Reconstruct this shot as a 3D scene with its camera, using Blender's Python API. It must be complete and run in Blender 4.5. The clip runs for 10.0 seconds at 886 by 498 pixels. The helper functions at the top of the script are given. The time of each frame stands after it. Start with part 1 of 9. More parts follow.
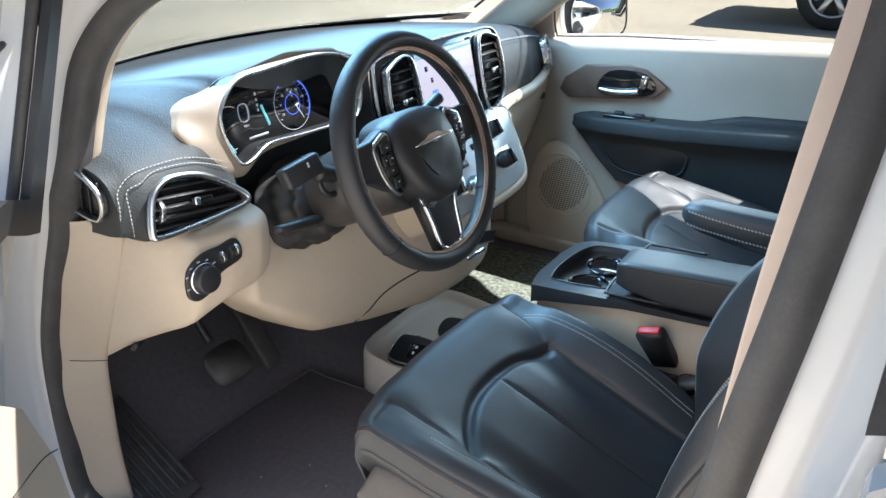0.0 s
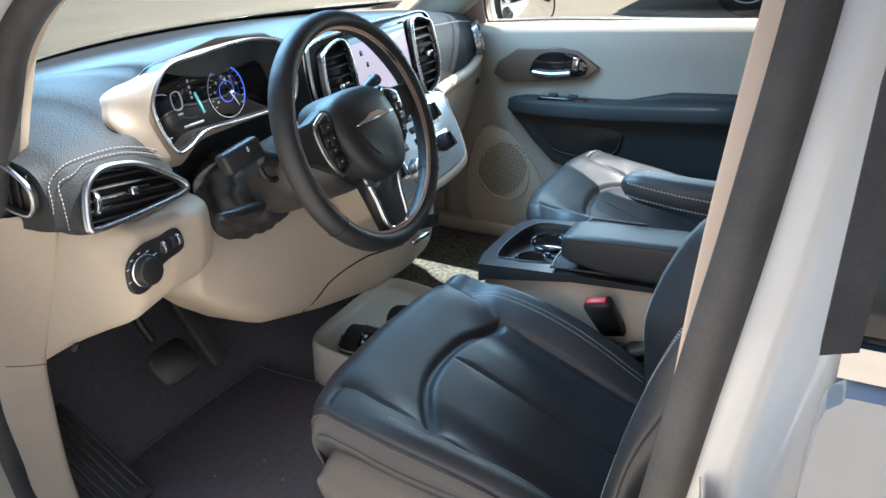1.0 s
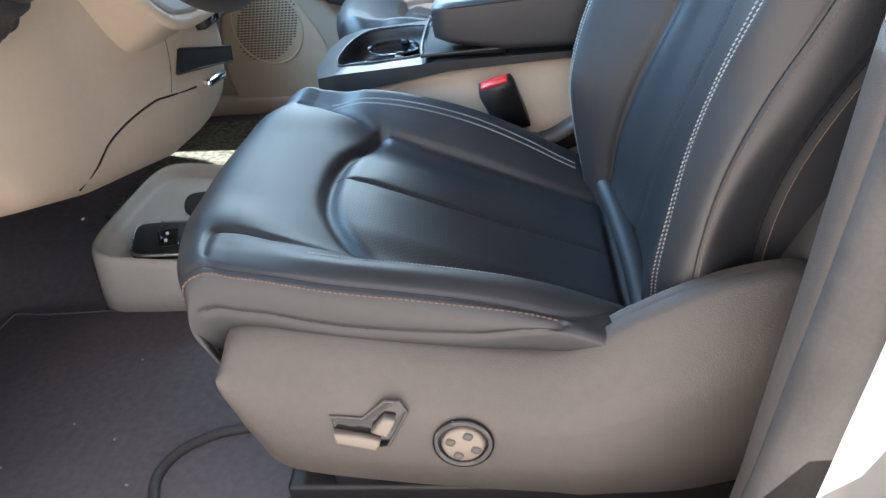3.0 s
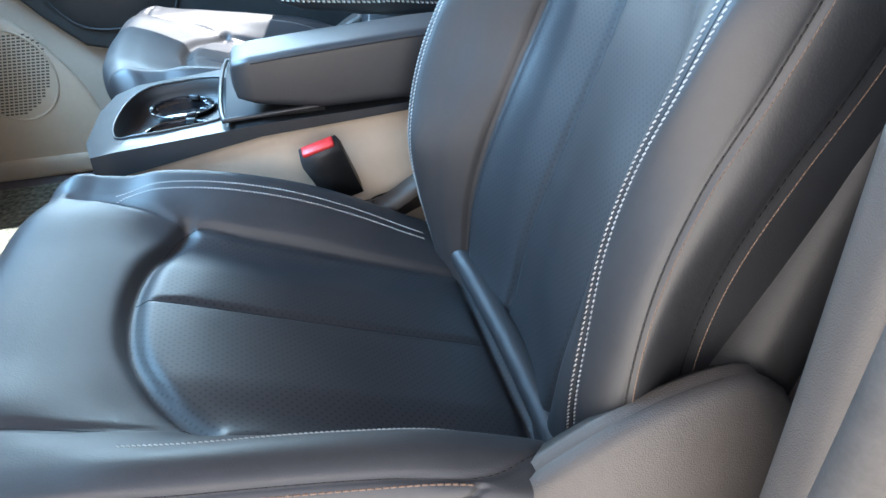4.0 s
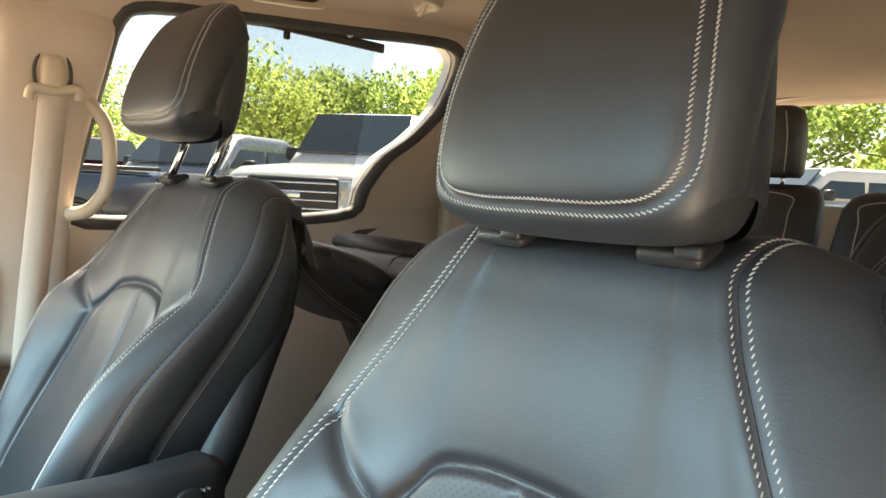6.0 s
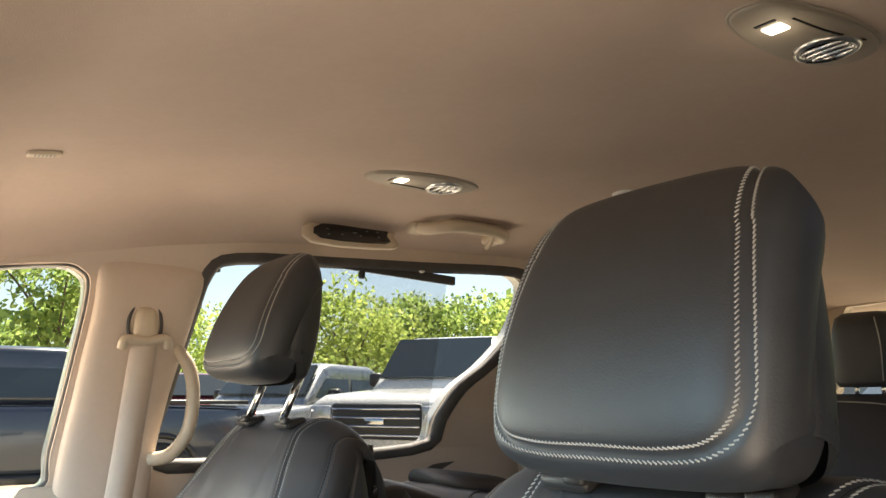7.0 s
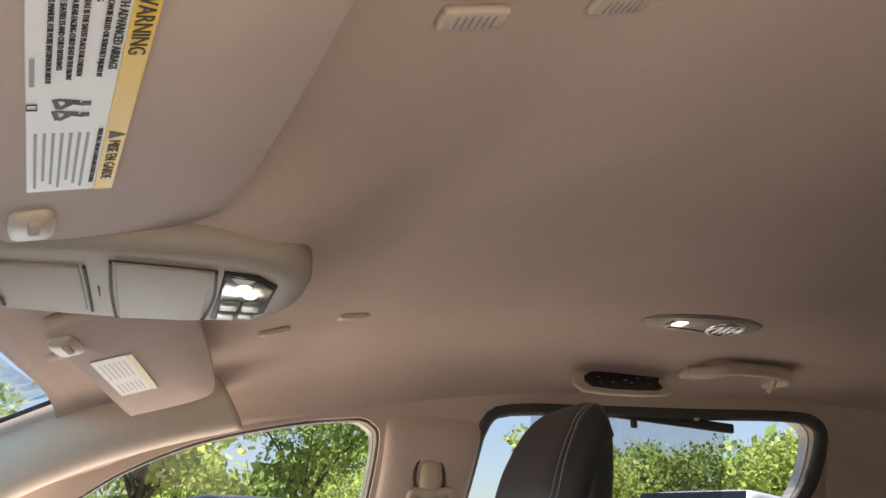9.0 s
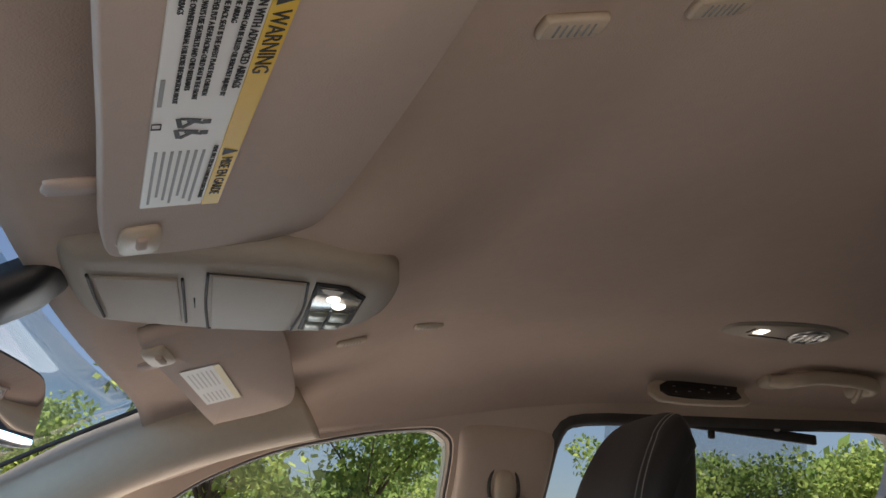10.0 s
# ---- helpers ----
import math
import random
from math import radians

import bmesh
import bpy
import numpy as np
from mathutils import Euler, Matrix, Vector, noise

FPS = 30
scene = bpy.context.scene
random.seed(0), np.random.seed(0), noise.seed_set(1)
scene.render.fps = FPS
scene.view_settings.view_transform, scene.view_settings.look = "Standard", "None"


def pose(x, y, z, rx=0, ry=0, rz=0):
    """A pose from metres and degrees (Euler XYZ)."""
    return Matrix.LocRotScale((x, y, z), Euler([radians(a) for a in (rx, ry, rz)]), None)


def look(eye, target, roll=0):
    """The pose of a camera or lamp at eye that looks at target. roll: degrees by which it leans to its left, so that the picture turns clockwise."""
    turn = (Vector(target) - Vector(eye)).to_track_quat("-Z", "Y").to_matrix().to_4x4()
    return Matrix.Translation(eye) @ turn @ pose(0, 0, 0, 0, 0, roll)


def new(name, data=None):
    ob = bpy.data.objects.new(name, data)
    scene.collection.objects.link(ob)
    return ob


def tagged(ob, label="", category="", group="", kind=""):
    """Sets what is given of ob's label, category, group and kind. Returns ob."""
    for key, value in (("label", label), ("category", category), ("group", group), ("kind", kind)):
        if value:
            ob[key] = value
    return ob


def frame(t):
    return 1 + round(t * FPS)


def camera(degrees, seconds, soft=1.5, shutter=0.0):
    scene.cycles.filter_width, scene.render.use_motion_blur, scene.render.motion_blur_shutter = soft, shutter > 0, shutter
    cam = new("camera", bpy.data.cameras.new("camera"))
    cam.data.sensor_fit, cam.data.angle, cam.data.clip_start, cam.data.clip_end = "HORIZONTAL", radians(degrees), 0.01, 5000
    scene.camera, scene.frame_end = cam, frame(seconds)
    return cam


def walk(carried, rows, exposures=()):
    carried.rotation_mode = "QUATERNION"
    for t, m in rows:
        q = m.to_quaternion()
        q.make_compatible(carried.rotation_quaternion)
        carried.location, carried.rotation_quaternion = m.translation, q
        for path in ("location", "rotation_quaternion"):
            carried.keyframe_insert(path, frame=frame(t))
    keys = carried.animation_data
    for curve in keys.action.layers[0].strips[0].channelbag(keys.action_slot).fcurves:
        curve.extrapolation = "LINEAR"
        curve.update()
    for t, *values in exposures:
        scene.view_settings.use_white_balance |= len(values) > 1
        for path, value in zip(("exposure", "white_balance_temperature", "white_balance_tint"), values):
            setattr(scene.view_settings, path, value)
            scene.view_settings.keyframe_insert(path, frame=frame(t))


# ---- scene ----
cam = camera(59.1, 10.0)
PATH = [
    (0, (-1.401, -0.309, 1.5), (0.128, 0.671, 0.661), -0.4),
    (0.5, (-1.416, -0.316, 1.497), (0.142, 0.632, 0.677), -0.8),
    (1, (-1.417, -0.303, 1.468), (0.188, 0.542, 0.626), -1.5),
    (1.5, (-1.389, -0.21, 1.355), (0.276, 0.461, 0.473), -2.0),
    (2, (-1.358, -0.091, 1.252), (0.357, 0.376, 0.336), -2.3),
    (3.3, (-1.191, 0.047, 1.106), (0.533, 0.085, 0.092), -4.4),
    (3.5, (-1.152, 0.058, 1.109), (0.564, -0.003, 0.084), -4.2),
    (4, (-1.044, 0.074, 1.117), (0.656, -0.279, 0.123), -2.7),
    (4.5, (-0.911, 0.175, 1.14), (0.694, -0.679, 0.307), 1.5),
    (5, (-0.818, 0.184, 1.187), (0.696, -0.935, 0.512), 3.3),
    (5.5, (-0.772, 0.165, 1.238), (0.692, -1.12, 0.782), 3.9),
    (6, (-0.759, 0.144, 1.272), (0.709, -1.203, 1.103), 2.7),
    (6.2, (-0.757, 0.141, 1.28), (0.721, -1.205, 1.237), 2.0),
    (7.3, (-0.784, 0.132, 1.294), (0.831, -0.941, 1.782), -0.3),
    (7.5, (-0.772, 0.149, 1.296), (0.863, -0.871, 1.83), -0.3),
    (8, (-0.768, 0.183, 1.284), (0.91, -0.68, 1.929), -0.1),
    (8.5, (-0.746, 0.2, 1.29), (0.978, -0.529, 1.994), 0.8),
    (9, (-0.741, 0.222, 1.291), (1.016, -0.392, 2.022), 1.8),
    (9.5, (-0.738, 0.236, 1.291), (1.042, -0.293, 2.033), 2.4),
    (10, (-0.733, 0.248, 1.291), (1.062, -0.224, 2.037), 2.8),
]
walk(cam, [(t, look(eye, target, roll)) for t, eye, target, roll in PATH], exposures=[(0.0, 1.95, 5650, 9), (1.0, 1.78, 5700, 10), (1.5, 1.9, 5750, 11), (2.0, 2.4, 5900, 14), (3.5, 2.5, 5700, 14), (4.0, 2.9, 5600, 12), (4.5, 3.2, 6050, 13), (5.0, 3.15, 6500, 12), (5.5, 3.15, 6900, 10), (6.2, 2.85, 7500, 9), (7.5, 2.55, 6600, 13), (8.5, 2.1, 6300, 17), (9.0, 1.9, 6250, 17), (9.5, 1.75, 6150, 16), (10.0, 1.0, 6000, 15)])

# ---- daylight: clear sky and one sun from the right and behind ----
SUN_FROM = Vector((0.45, -0.41, 1.0))
world = bpy.data.worlds.new("sky")
scene.world = world
world.use_nodes = True
wn = world.node_tree
sky = wn.nodes.new("ShaderNodeTexSky")
sky.sky_type = "NISHITA"
sky.sun_disc = False
sky.sun_elevation = math.asin(SUN_FROM.normalized().z)
sky.sun_rotation = math.atan2(SUN_FROM.x, SUN_FROM.y)
wn.nodes["Background"].inputs["Strength"].default_value = 0.040
wn.links.new(sky.outputs["Color"], wn.nodes["Background"].inputs["Color"])
sun = new("sun", bpy.data.lights.new("sun", "SUN"))
sun.data.energy, sun.data.angle, sun.data.color = 3.6, radians(0.53), (1.0, 0.92, 0.80)
sun.matrix_world = look(SUN_FROM * 30, (0, 0, 0))
# the open doorway's share of the bright sky and sunlit lot
door_sky = new("doorway_skylight", bpy.data.lights.new("doorway_skylight", "AREA"))
door_sky.data.shape, door_sky.data.size, door_sky.data.size_y = "RECTANGLE", 0.80, 0.90
door_sky.data.energy, door_sky.data.color = 1.0, (1.0, 0.86, 0.70)
door_sky.matrix_world = look((-0.88, 0.16, 0.92), (0.0, 0.18, 1.10))
# the windscreen's share of the clear sky
front_sky = new("windscreen_skylight", bpy.data.lights.new("windscreen_skylight", "AREA"))
front_sky.data.shape, front_sky.data.size, front_sky.data.size_y = "RECTANGLE", 1.05, 0.6
front_sky.data.energy, front_sky.data.color, front_sky.data.spread = 7.0, (0.46, 0.76, 1.0), radians(112)
front_sky.matrix_world = look((0, 0.88, 1.44), (0, 0.35, 0.59))

# the right window's share of the same sky
side_sky = new("side_window_skylight", bpy.data.lights.new("side_window_skylight", "AREA"))
side_sky.data.shape, side_sky.data.size, side_sky.data.size_y = "RECTANGLE", 0.62, 0.26
side_sky.data.energy, side_sky.data.color, side_sky.data.spread = 0.42, (0.56, 0.88, 1.0), radians(90)
side_sky.matrix_world = look((0.83, 0.30, 1.25), (-0.4, 0.20, 0.80))
# light thrown up through the right windows by the sunlit lot
lot_glow = new("side_window_lot_light", bpy.data.lights.new("side_window_lot_light", "AREA"))
lot_glow.data.shape, lot_glow.data.size, lot_glow.data.size_y = "RECTANGLE", 0.70, 0.24
lot_glow.data.energy, lot_glow.data.color = 0.75, (1.0, 0.82, 0.66)
lot_glow.matrix_world = look((0.825, 0.28, 1.24), (-0.1, 0.10, 1.75))
rear_glow = new("slide_window_lot_light", bpy.data.lights.new("slide_window_lot_light", "AREA"))
rear_glow.data.shape, rear_glow.data.size, rear_glow.data.size_y = "RECTANGLE", 0.70, 0.30
rear_glow.data.energy, rear_glow.data.color = 0.14, (1.0, 0.86, 0.72)
rear_glow.matrix_world = look((0.775, -0.75, 1.36), (-0.05, -0.75, 1.78))


# ---- materials ----
def mat(name, color, rough=0.5, metal=0.0, vary=0.12, scale=6.0, bump=0.0, bump_scale=400.0, coat=0.0, spec=0.5, second=None, bump2=0.0, bump2_scale=20.0, emit=None, kind="noise", trans=0.0, dist=0.001):
    """A surface with two scales of colour change and fine relief."""
    m = bpy.data.materials.new(name)
    m.use_nodes = True
    t = m.node_tree
    b = t.nodes["Principled BSDF"]
    b.inputs["Roughness"].default_value = rough
    b.inputs["Metallic"].default_value = metal
    b.inputs["Specular IOR Level"].default_value = spec
    b.inputs["Coat Weight"].default_value = coat
    b.inputs["Transmission Weight"].default_value = trans
    co = t.nodes.new("ShaderNodeTexCoord")
    if vary:
        n1 = t.nodes.new("ShaderNodeTexNoise")
        n1.inputs["Scale"].default_value = scale
        n1.inputs["Detail"].default_value = 6
        n2 = t.nodes.new("ShaderNodeTexNoise")
        n2.inputs["Scale"].default_value = scale * 14
        n2.inputs["Detail"].default_value = 3
        t.links.new(co.outputs["Object"], n1.inputs["Vector"])
        t.links.new(co.outputs["Object"], n2.inputs["Vector"])
        add = t.nodes.new("ShaderNodeMath")
        add.operation = "MULTIPLY_ADD"
        add.inputs[1].default_value = 0.4
        t.links.new(n2.outputs["Fac"], add.inputs[0])
        t.links.new(n1.outputs["Fac"], add.inputs[2])
        ramp = t.nodes.new("ShaderNodeValToRGB")
        lo, hi = [c * (1 - vary) for c in color], [min(1, c * (1 + vary)) for c in (second or color)]
        ramp.color_ramp.elements[0].position, ramp.color_ramp.elements[1].position = 0.45, 0.95
        ramp.color_ramp.elements[0].color, ramp.color_ramp.elements[1].color = (*lo, 1), (*hi, 1)
        t.links.new(add.outputs[0], ramp.inputs["Fac"])
        t.links.new(ramp.outputs["Color"], b.inputs["Base Color"])
        mr = t.nodes.new("ShaderNodeMapRange")
        mr.inputs["To Min"].default_value, mr.inputs["To Max"].default_value = max(0.0, rough - 0.07), min(1.0, rough + 0.07)
        t.links.new(n1.outputs["Fac"], mr.inputs["Value"])
        if rough > 0.1:
            t.links.new(mr.outputs["Result"], b.inputs["Roughness"])
    else:
        b.inputs["Base Color"].default_value = (*color, 1)
    last = None
    for strength, size in ((bump, bump_scale), (bump2, bump2_scale)):
        if not strength:
            continue
        tex = t.nodes.new("ShaderNodeTexVoronoi" if kind == "voronoi" and last is None else "ShaderNodeTexNoise")
        tex.inputs["Scale"].default_value = size
        t.links.new(co.outputs["Object"], tex.inputs["Vector"])
        bn = t.nodes.new("ShaderNodeBump")
        bn.inputs["Strength"].default_value = strength
        bn.inputs["Distance"].default_value = dist
        t.links.new(tex.outputs[0], bn.inputs["Height"])
        if last:
            t.links.new(last.outputs["Normal"], bn.inputs["Normal"])
        last = bn
    if last:
        t.links.new(last.outputs["Normal"], b.inputs["Normal"])
    if emit:
        b.inputs["Emission Color"].default_value = (*emit[:3], 1)
        b.inputs["Emission Strength"].default_value = emit[3]
    return m


def perforated(name, color, rough):
    """Leather with a regular grid of small punched holes."""
    m = mat(name, color, rough, vary=0.15, bump=0.06, bump_scale=700, kind="voronoi")
    t = m.node_tree
    b = t.nodes["Principled BSDF"]
    co = t.nodes.new("ShaderNodeTexCoord")
    vor = t.nodes.new("ShaderNodeTexVoronoi")
    vor.inputs["Scale"].default_value = 190
    vor.voronoi_dimensions = "2D"
    vor.inputs["Randomness"].default_value = 0.0
    rot = t.nodes.new("ShaderNodeMapping")
    rot.inputs["Rotation"].default_value = (0, 0, radians(45))
    t.links.new(co.outputs["UV"], rot.inputs["Vector"])
    t.links.new(rot.outputs["Vector"], vor.inputs["Vector"])
    lt = t.nodes.new("ShaderNodeMath")
    lt.operation = "LESS_THAN"
    lt.inputs[1].default_value = 0.20
    t.links.new(vor.outputs["Distance"], lt.inputs[0])
    mix = t.nodes.new("ShaderNodeMix")
    mix.data_type = "RGBA"
    src = b.inputs["Base Color"].links[0].from_socket
    t.links.new(lt.outputs[0], mix.inputs[0])
    t.links.new(src, mix.inputs[6])
    mix.inputs[7].default_value = (0.014, 0.015, 0.018, 1)
    dull = t.nodes.new("ShaderNodeMath")
    dull.operation = "MULTIPLY_ADD"
    dull.inputs[1].default_value, dull.inputs[2].default_value = -0.14, 0.68
    t.links.new(lt.outputs[0], dull.inputs[0])
    t.links.new(dull.outputs[0], b.inputs["Specular IOR Level"])
    t.links.new(mix.outputs[2], b.inputs["Base Color"])
    return m


def glass(name, tint=(1, 1, 1), clear=0.9):
    """Thin pane: mostly see-through, with a Fresnel gloss."""
    m = bpy.data.materials.new(name)
    m.use_nodes = True
    t = m.node_tree
    t.nodes.remove(t.nodes["Principled BSDF"])
    tr = t.nodes.new("ShaderNodeBsdfTransparent")
    tr.inputs["Color"].default_value = (*[c * clear for c in tint], 1)
    gl = t.nodes.new("ShaderNodeBsdfGlossy")
    gl.inputs["Roughness"].default_value = 0.02
    lw = t.nodes.new("ShaderNodeLayerWeight")
    lw.inputs["Blend"].default_value = 0.5
    pw = t.nodes.new("ShaderNodeMath")
    pw.operation = "POWER"
    pw.inputs[1].default_value = 5.0
    t.links.new(lw.outputs["Facing"], pw.inputs[0])
    fr = t.nodes.new("ShaderNodeMath")
    fr.operation = "MULTIPLY_ADD"
    fr.inputs[1].default_value, fr.inputs[2].default_value = 0.6, 0.03
    t.links.new(pw.outputs[0], fr.inputs[0])
    mx = t.nodes.new("ShaderNodeMixShader")
    t.links.new(fr.outputs[0], mx.inputs[0])
    t.links.new(tr.outputs[0], mx.inputs[1])
    t.links.new(gl.outputs[0], mx.inputs[2])
    t.links.new(mx.outputs[0], t.nodes["Material Output"].inputs["Surface"])
    return m


LEATHER = mat("black_leather", (0.020, 0.0215, 0.025), 0.50, vary=0.2, scale=9, bump=0.08, bump_scale=650, kind="voronoi", bump2=0.05, bump2_scale=14, spec=0.8)
PERF = perforated("perforated_leather", (0.022, 0.024, 0.028), 0.45)
# near-black that puts the shade of seams, gaps and openings into colour
SEAM = mat("seam_shade", (0.010, 0.010, 0.011), 0.7, vary=0.1)
THREAD = mat("pale_thread", (0.39, 0.375, 0.35), 0.7, vary=0.15, scale=300)
TANTHREAD = mat("tan_thread", (0.149, 0.102, 0.074), 0.7, vary=0.15, scale=300)
SOFT = mat("black_soft_dash", (0.040, 0.044, 0.046), 0.56, vary=0.15, bump=0.5, bump_scale=420, kind="voronoi", spec=0.3)
PLASTIC = mat("black_plastic", (0.022, 0.022, 0.023), 0.45, vary=0.2, scale=12, bump=0.2, bump_scale=800)
GLOSS = mat("gloss_black", (0.008, 0.008, 0.009), 0.08, vary=0.05, coat=0.6)
VALANCE = mat("dark_grey_plastic", (0.080, 0.072, 0.066), 0.42, vary=0.12, scale=8, bump=0.3, bump_scale=900, kind="voronoi")
CREAM = mat("cream_plastic", (0.56, 0.47, 0.36), 0.5, vary=0.06, scale=7, bump=0.25, bump_scale=900, kind="voronoi")
LINER = mat("headliner_cloth", (0.51, 0.405, 0.335), 0.95, vary=0.06, scale=5, bump=0.5, bump_scale=600, spec=0.15)
PILLAR = mat("pillar_cloth", (0.58, 0.48, 0.40), 0.9, vary=0.05, scale=6, bump=0.35, bump_scale=700, spec=0.2)
VISOR = mat("visor_cloth", (0.52, 0.42, 0.355), 0.9, vary=0.05, scale=8, bump=0.4, bump_scale=650, spec=0.2)
CARPET = mat("black_carpet", (0.150, 0.136, 0.144), 1.0, vary=0.14, scale=90, bump=0.7, bump_scale=1100, spec=0.1, dist=0.0015)
RUBBER = mat("black_rubber", (0.060, 0.057, 0.055), 0.62, vary=0.3, scale=18, bump=0.25, bump_scale=300)
CHROME = mat("chrome", (0.85, 0.85, 0.86), 0.06, 1.0, vary=0)
SATIN = mat("satin_silver", (0.62, 0.62, 0.61), 0.28, 1.0, vary=0.06, scale=20)
WHITE = mat("white_paint", (0.70, 0.695, 0.68), 0.25, vary=0.03, scale=3, coat=0.7)
RED = mat("red_plastic", (0.62, 0.03, 0.03), 0.4, vary=0.08, scale=40)
BRONZE = mat("bronze_trim", (0.18, 0.125, 0.095), 0.35, 0.35, vary=0.12, scale=20)


# ---- geometry helpers ----
def part(name, bm, material, parent=None, label="", smooth=True, m=None):
    """Links a bmesh as one mesh object, under a thing or a part where one is given."""
    me = bpy.data.meshes.new(name)
    bmesh.ops.recalc_face_normals(bm, faces=bm.faces)
    bm.to_mesh(me)
    bm.free()
    return link(name, me, material, parent, label, smooth, m)


def link(name, me, material, parent=None, label="", smooth=True, m=None):
    for one in material if isinstance(material, (list, tuple)) else (material,):
        me.materials.append(one)
    if smooth:
        me.shade_smooth()
    ob = new(name, me)
    if m is not None:
        ob.matrix_basis = m
    if parent:
        ob.parent = parent
    if label:
        ob["label"] = label
    return ob


def thing(name, label, category, group="", kind="", m=None):
    ob = new(name)
    ob.empty_display_size = 0.05
    if m is not None:
        ob.matrix_basis = m
    return tagged(ob, label, category, group, kind)


def sharp(ob, degrees=35):
    """Keeps edges above this angle sharp."""
    ob.data.set_sharp_from_angle(angle=radians(degrees))
    return ob


def box(sx, sy, sz, bevel=0.0, seg=2, at=(0, 0, 0), rot=(0, 0, 0)):
    bm = bmesh.new()
    bmesh.ops.create_cube(bm, size=1)
    bmesh.ops.scale(bm, vec=(sx, sy, sz), verts=bm.verts)
    if bevel:
        bmesh.ops.bevel(bm, geom=bm.edges[:], offset=bevel, segments=seg, profile=0.5, affect="EDGES")
    bmesh.ops.transform(bm, matrix=pose(*at, *rot), verts=bm.verts)
    return bm


def cyl(r, h, at=(0, 0, 0), rot=(0, 0, 0), seg=32, r2=None, bevel=0.0):
    bm = bmesh.new()
    bmesh.ops.create_cone(bm, cap_ends=True, segments=seg, radius1=r, radius2=r if r2 is None else r2, depth=h)
    if bevel:
        edges = [e for e in bm.edges if abs(abs(e.verts[0].co.z) - h / 2) < 1e-6 and abs(e.verts[0].co.z - e.verts[1].co.z) < 1e-6]
        bmesh.ops.bevel(bm, geom=edges, offset=bevel, segments=2, profile=0.5, affect="EDGES")
    bmesh.ops.transform(bm, matrix=pose(*at, *rot), verts=bm.verts)
    return bm


def join(*bms):
    out = bmesh.new()
    for b in bms:
        me = bpy.data.meshes.new("tmp")
        b.to_mesh(me)
        b.free()
        out.from_mesh(me)
        bpy.data.meshes.remove(me)
    return out


def catmull(points, n=24, closed=False):
    """A smooth polyline through the points."""
    p = np.array(points, float)
    k = len(p)
    out = []
    for i in range(k if closed else k - 1):
        if closed:
            a, b, c, d = p[(i - 1) % k], p[i], p[(i + 1) % k], p[(i + 2) % k]
        else:
            a, b, c, d = p[max(i - 1, 0)], p[i], p[i + 1], p[min(i + 2, k - 1)]
        for t in np.arange(n) / n:
            out.append(0.5 * (2 * b + (c - a) * t + (2 * a - 5 * b + 4 * c - d) * t * t + (3 * b - a - 3 * c + d) * t ** 3))
    if not closed:
        out.append(p[-1])
    return np.array(out)


class Line:
    """A smooth curve by its length."""

    def __init__(self, points, n=24, smooth=True):
        self.p = catmull(points, n) if smooth else np.array(points, float)
        self.s = np.concatenate([[0], np.cumsum(np.linalg.norm(np.diff(self.p, axis=0), axis=1))])
        self.length = self.s[-1]

    def at(self, s):
        return np.stack([np.interp(s, self.s, self.p[:, k]) for k in range(self.p.shape[1])], axis=-1)

    def near(self, axis, value, lo=0.0, hi=1.0):
        """The length at which a coordinate comes nearest to the value, within a stretch."""
        k = (self.s >= lo * self.length) & (self.s <= hi * self.length)
        return float(self.s[k][np.argmin(abs(self.p[k, axis] - value))])


def tube(points, r, seg=10, smooth=True, n=10, closed=False, taper=None):
    """A round rod along a smooth path."""
    p = catmull(points, n, closed) if smooth else np.array(points, float)
    bm = bmesh.new()
    rings, side = [], Vector((0, 0, 1))
    k = len(p)
    for i in range(k):
        a, b = Vector(p[(i - 1) % k if closed else max(i - 1, 0)]), Vector(p[(i + 1) % k if closed else min(i + 1, k - 1)])
        t = (b - a).normalized()
        if i == 0:
            side = t.orthogonal().normalized()
        side = (side - t * side.dot(t)).normalized()
        up = t.cross(side)
        rr = r * (taper[0] + (taper[1] - taper[0]) * i / (k - 1)) if taper else r
        rings.append([bm.verts.new(Vector(p[i]) + (side * math.cos(q) + up * math.sin(q)) * rr) for q in np.arange(seg) * 2 * math.pi / seg])
    for i in range(k if closed else k - 1):
        a, b = rings[i], rings[(i + 1) % k]
        for j in range(seg):
            bm.faces.new((a[j], a[(j + 1) % seg], b[(j + 1) % seg], b[j]))
    if not closed:
        bm.faces.new(rings[0])
        bm.faces.new(rings[-1])
    return bm


def loft(loops, cap=True, closed=True):
    """A skin over loops of points with the same count."""
    bm = bmesh.new()
    rows = [[bm.verts.new(p) for p in loop] for loop in loops]
    n = len(rows[0])
    for a, b in zip(rows, rows[1:]):
        for j in range(n if closed else n - 1):
            bm.faces.new((a[j], a[(j + 1) % n], b[(j + 1) % n], b[j]))
    if cap and closed:
        bm.faces.new(rows[0])
        bm.faces.new(rows[-1])
    return bm


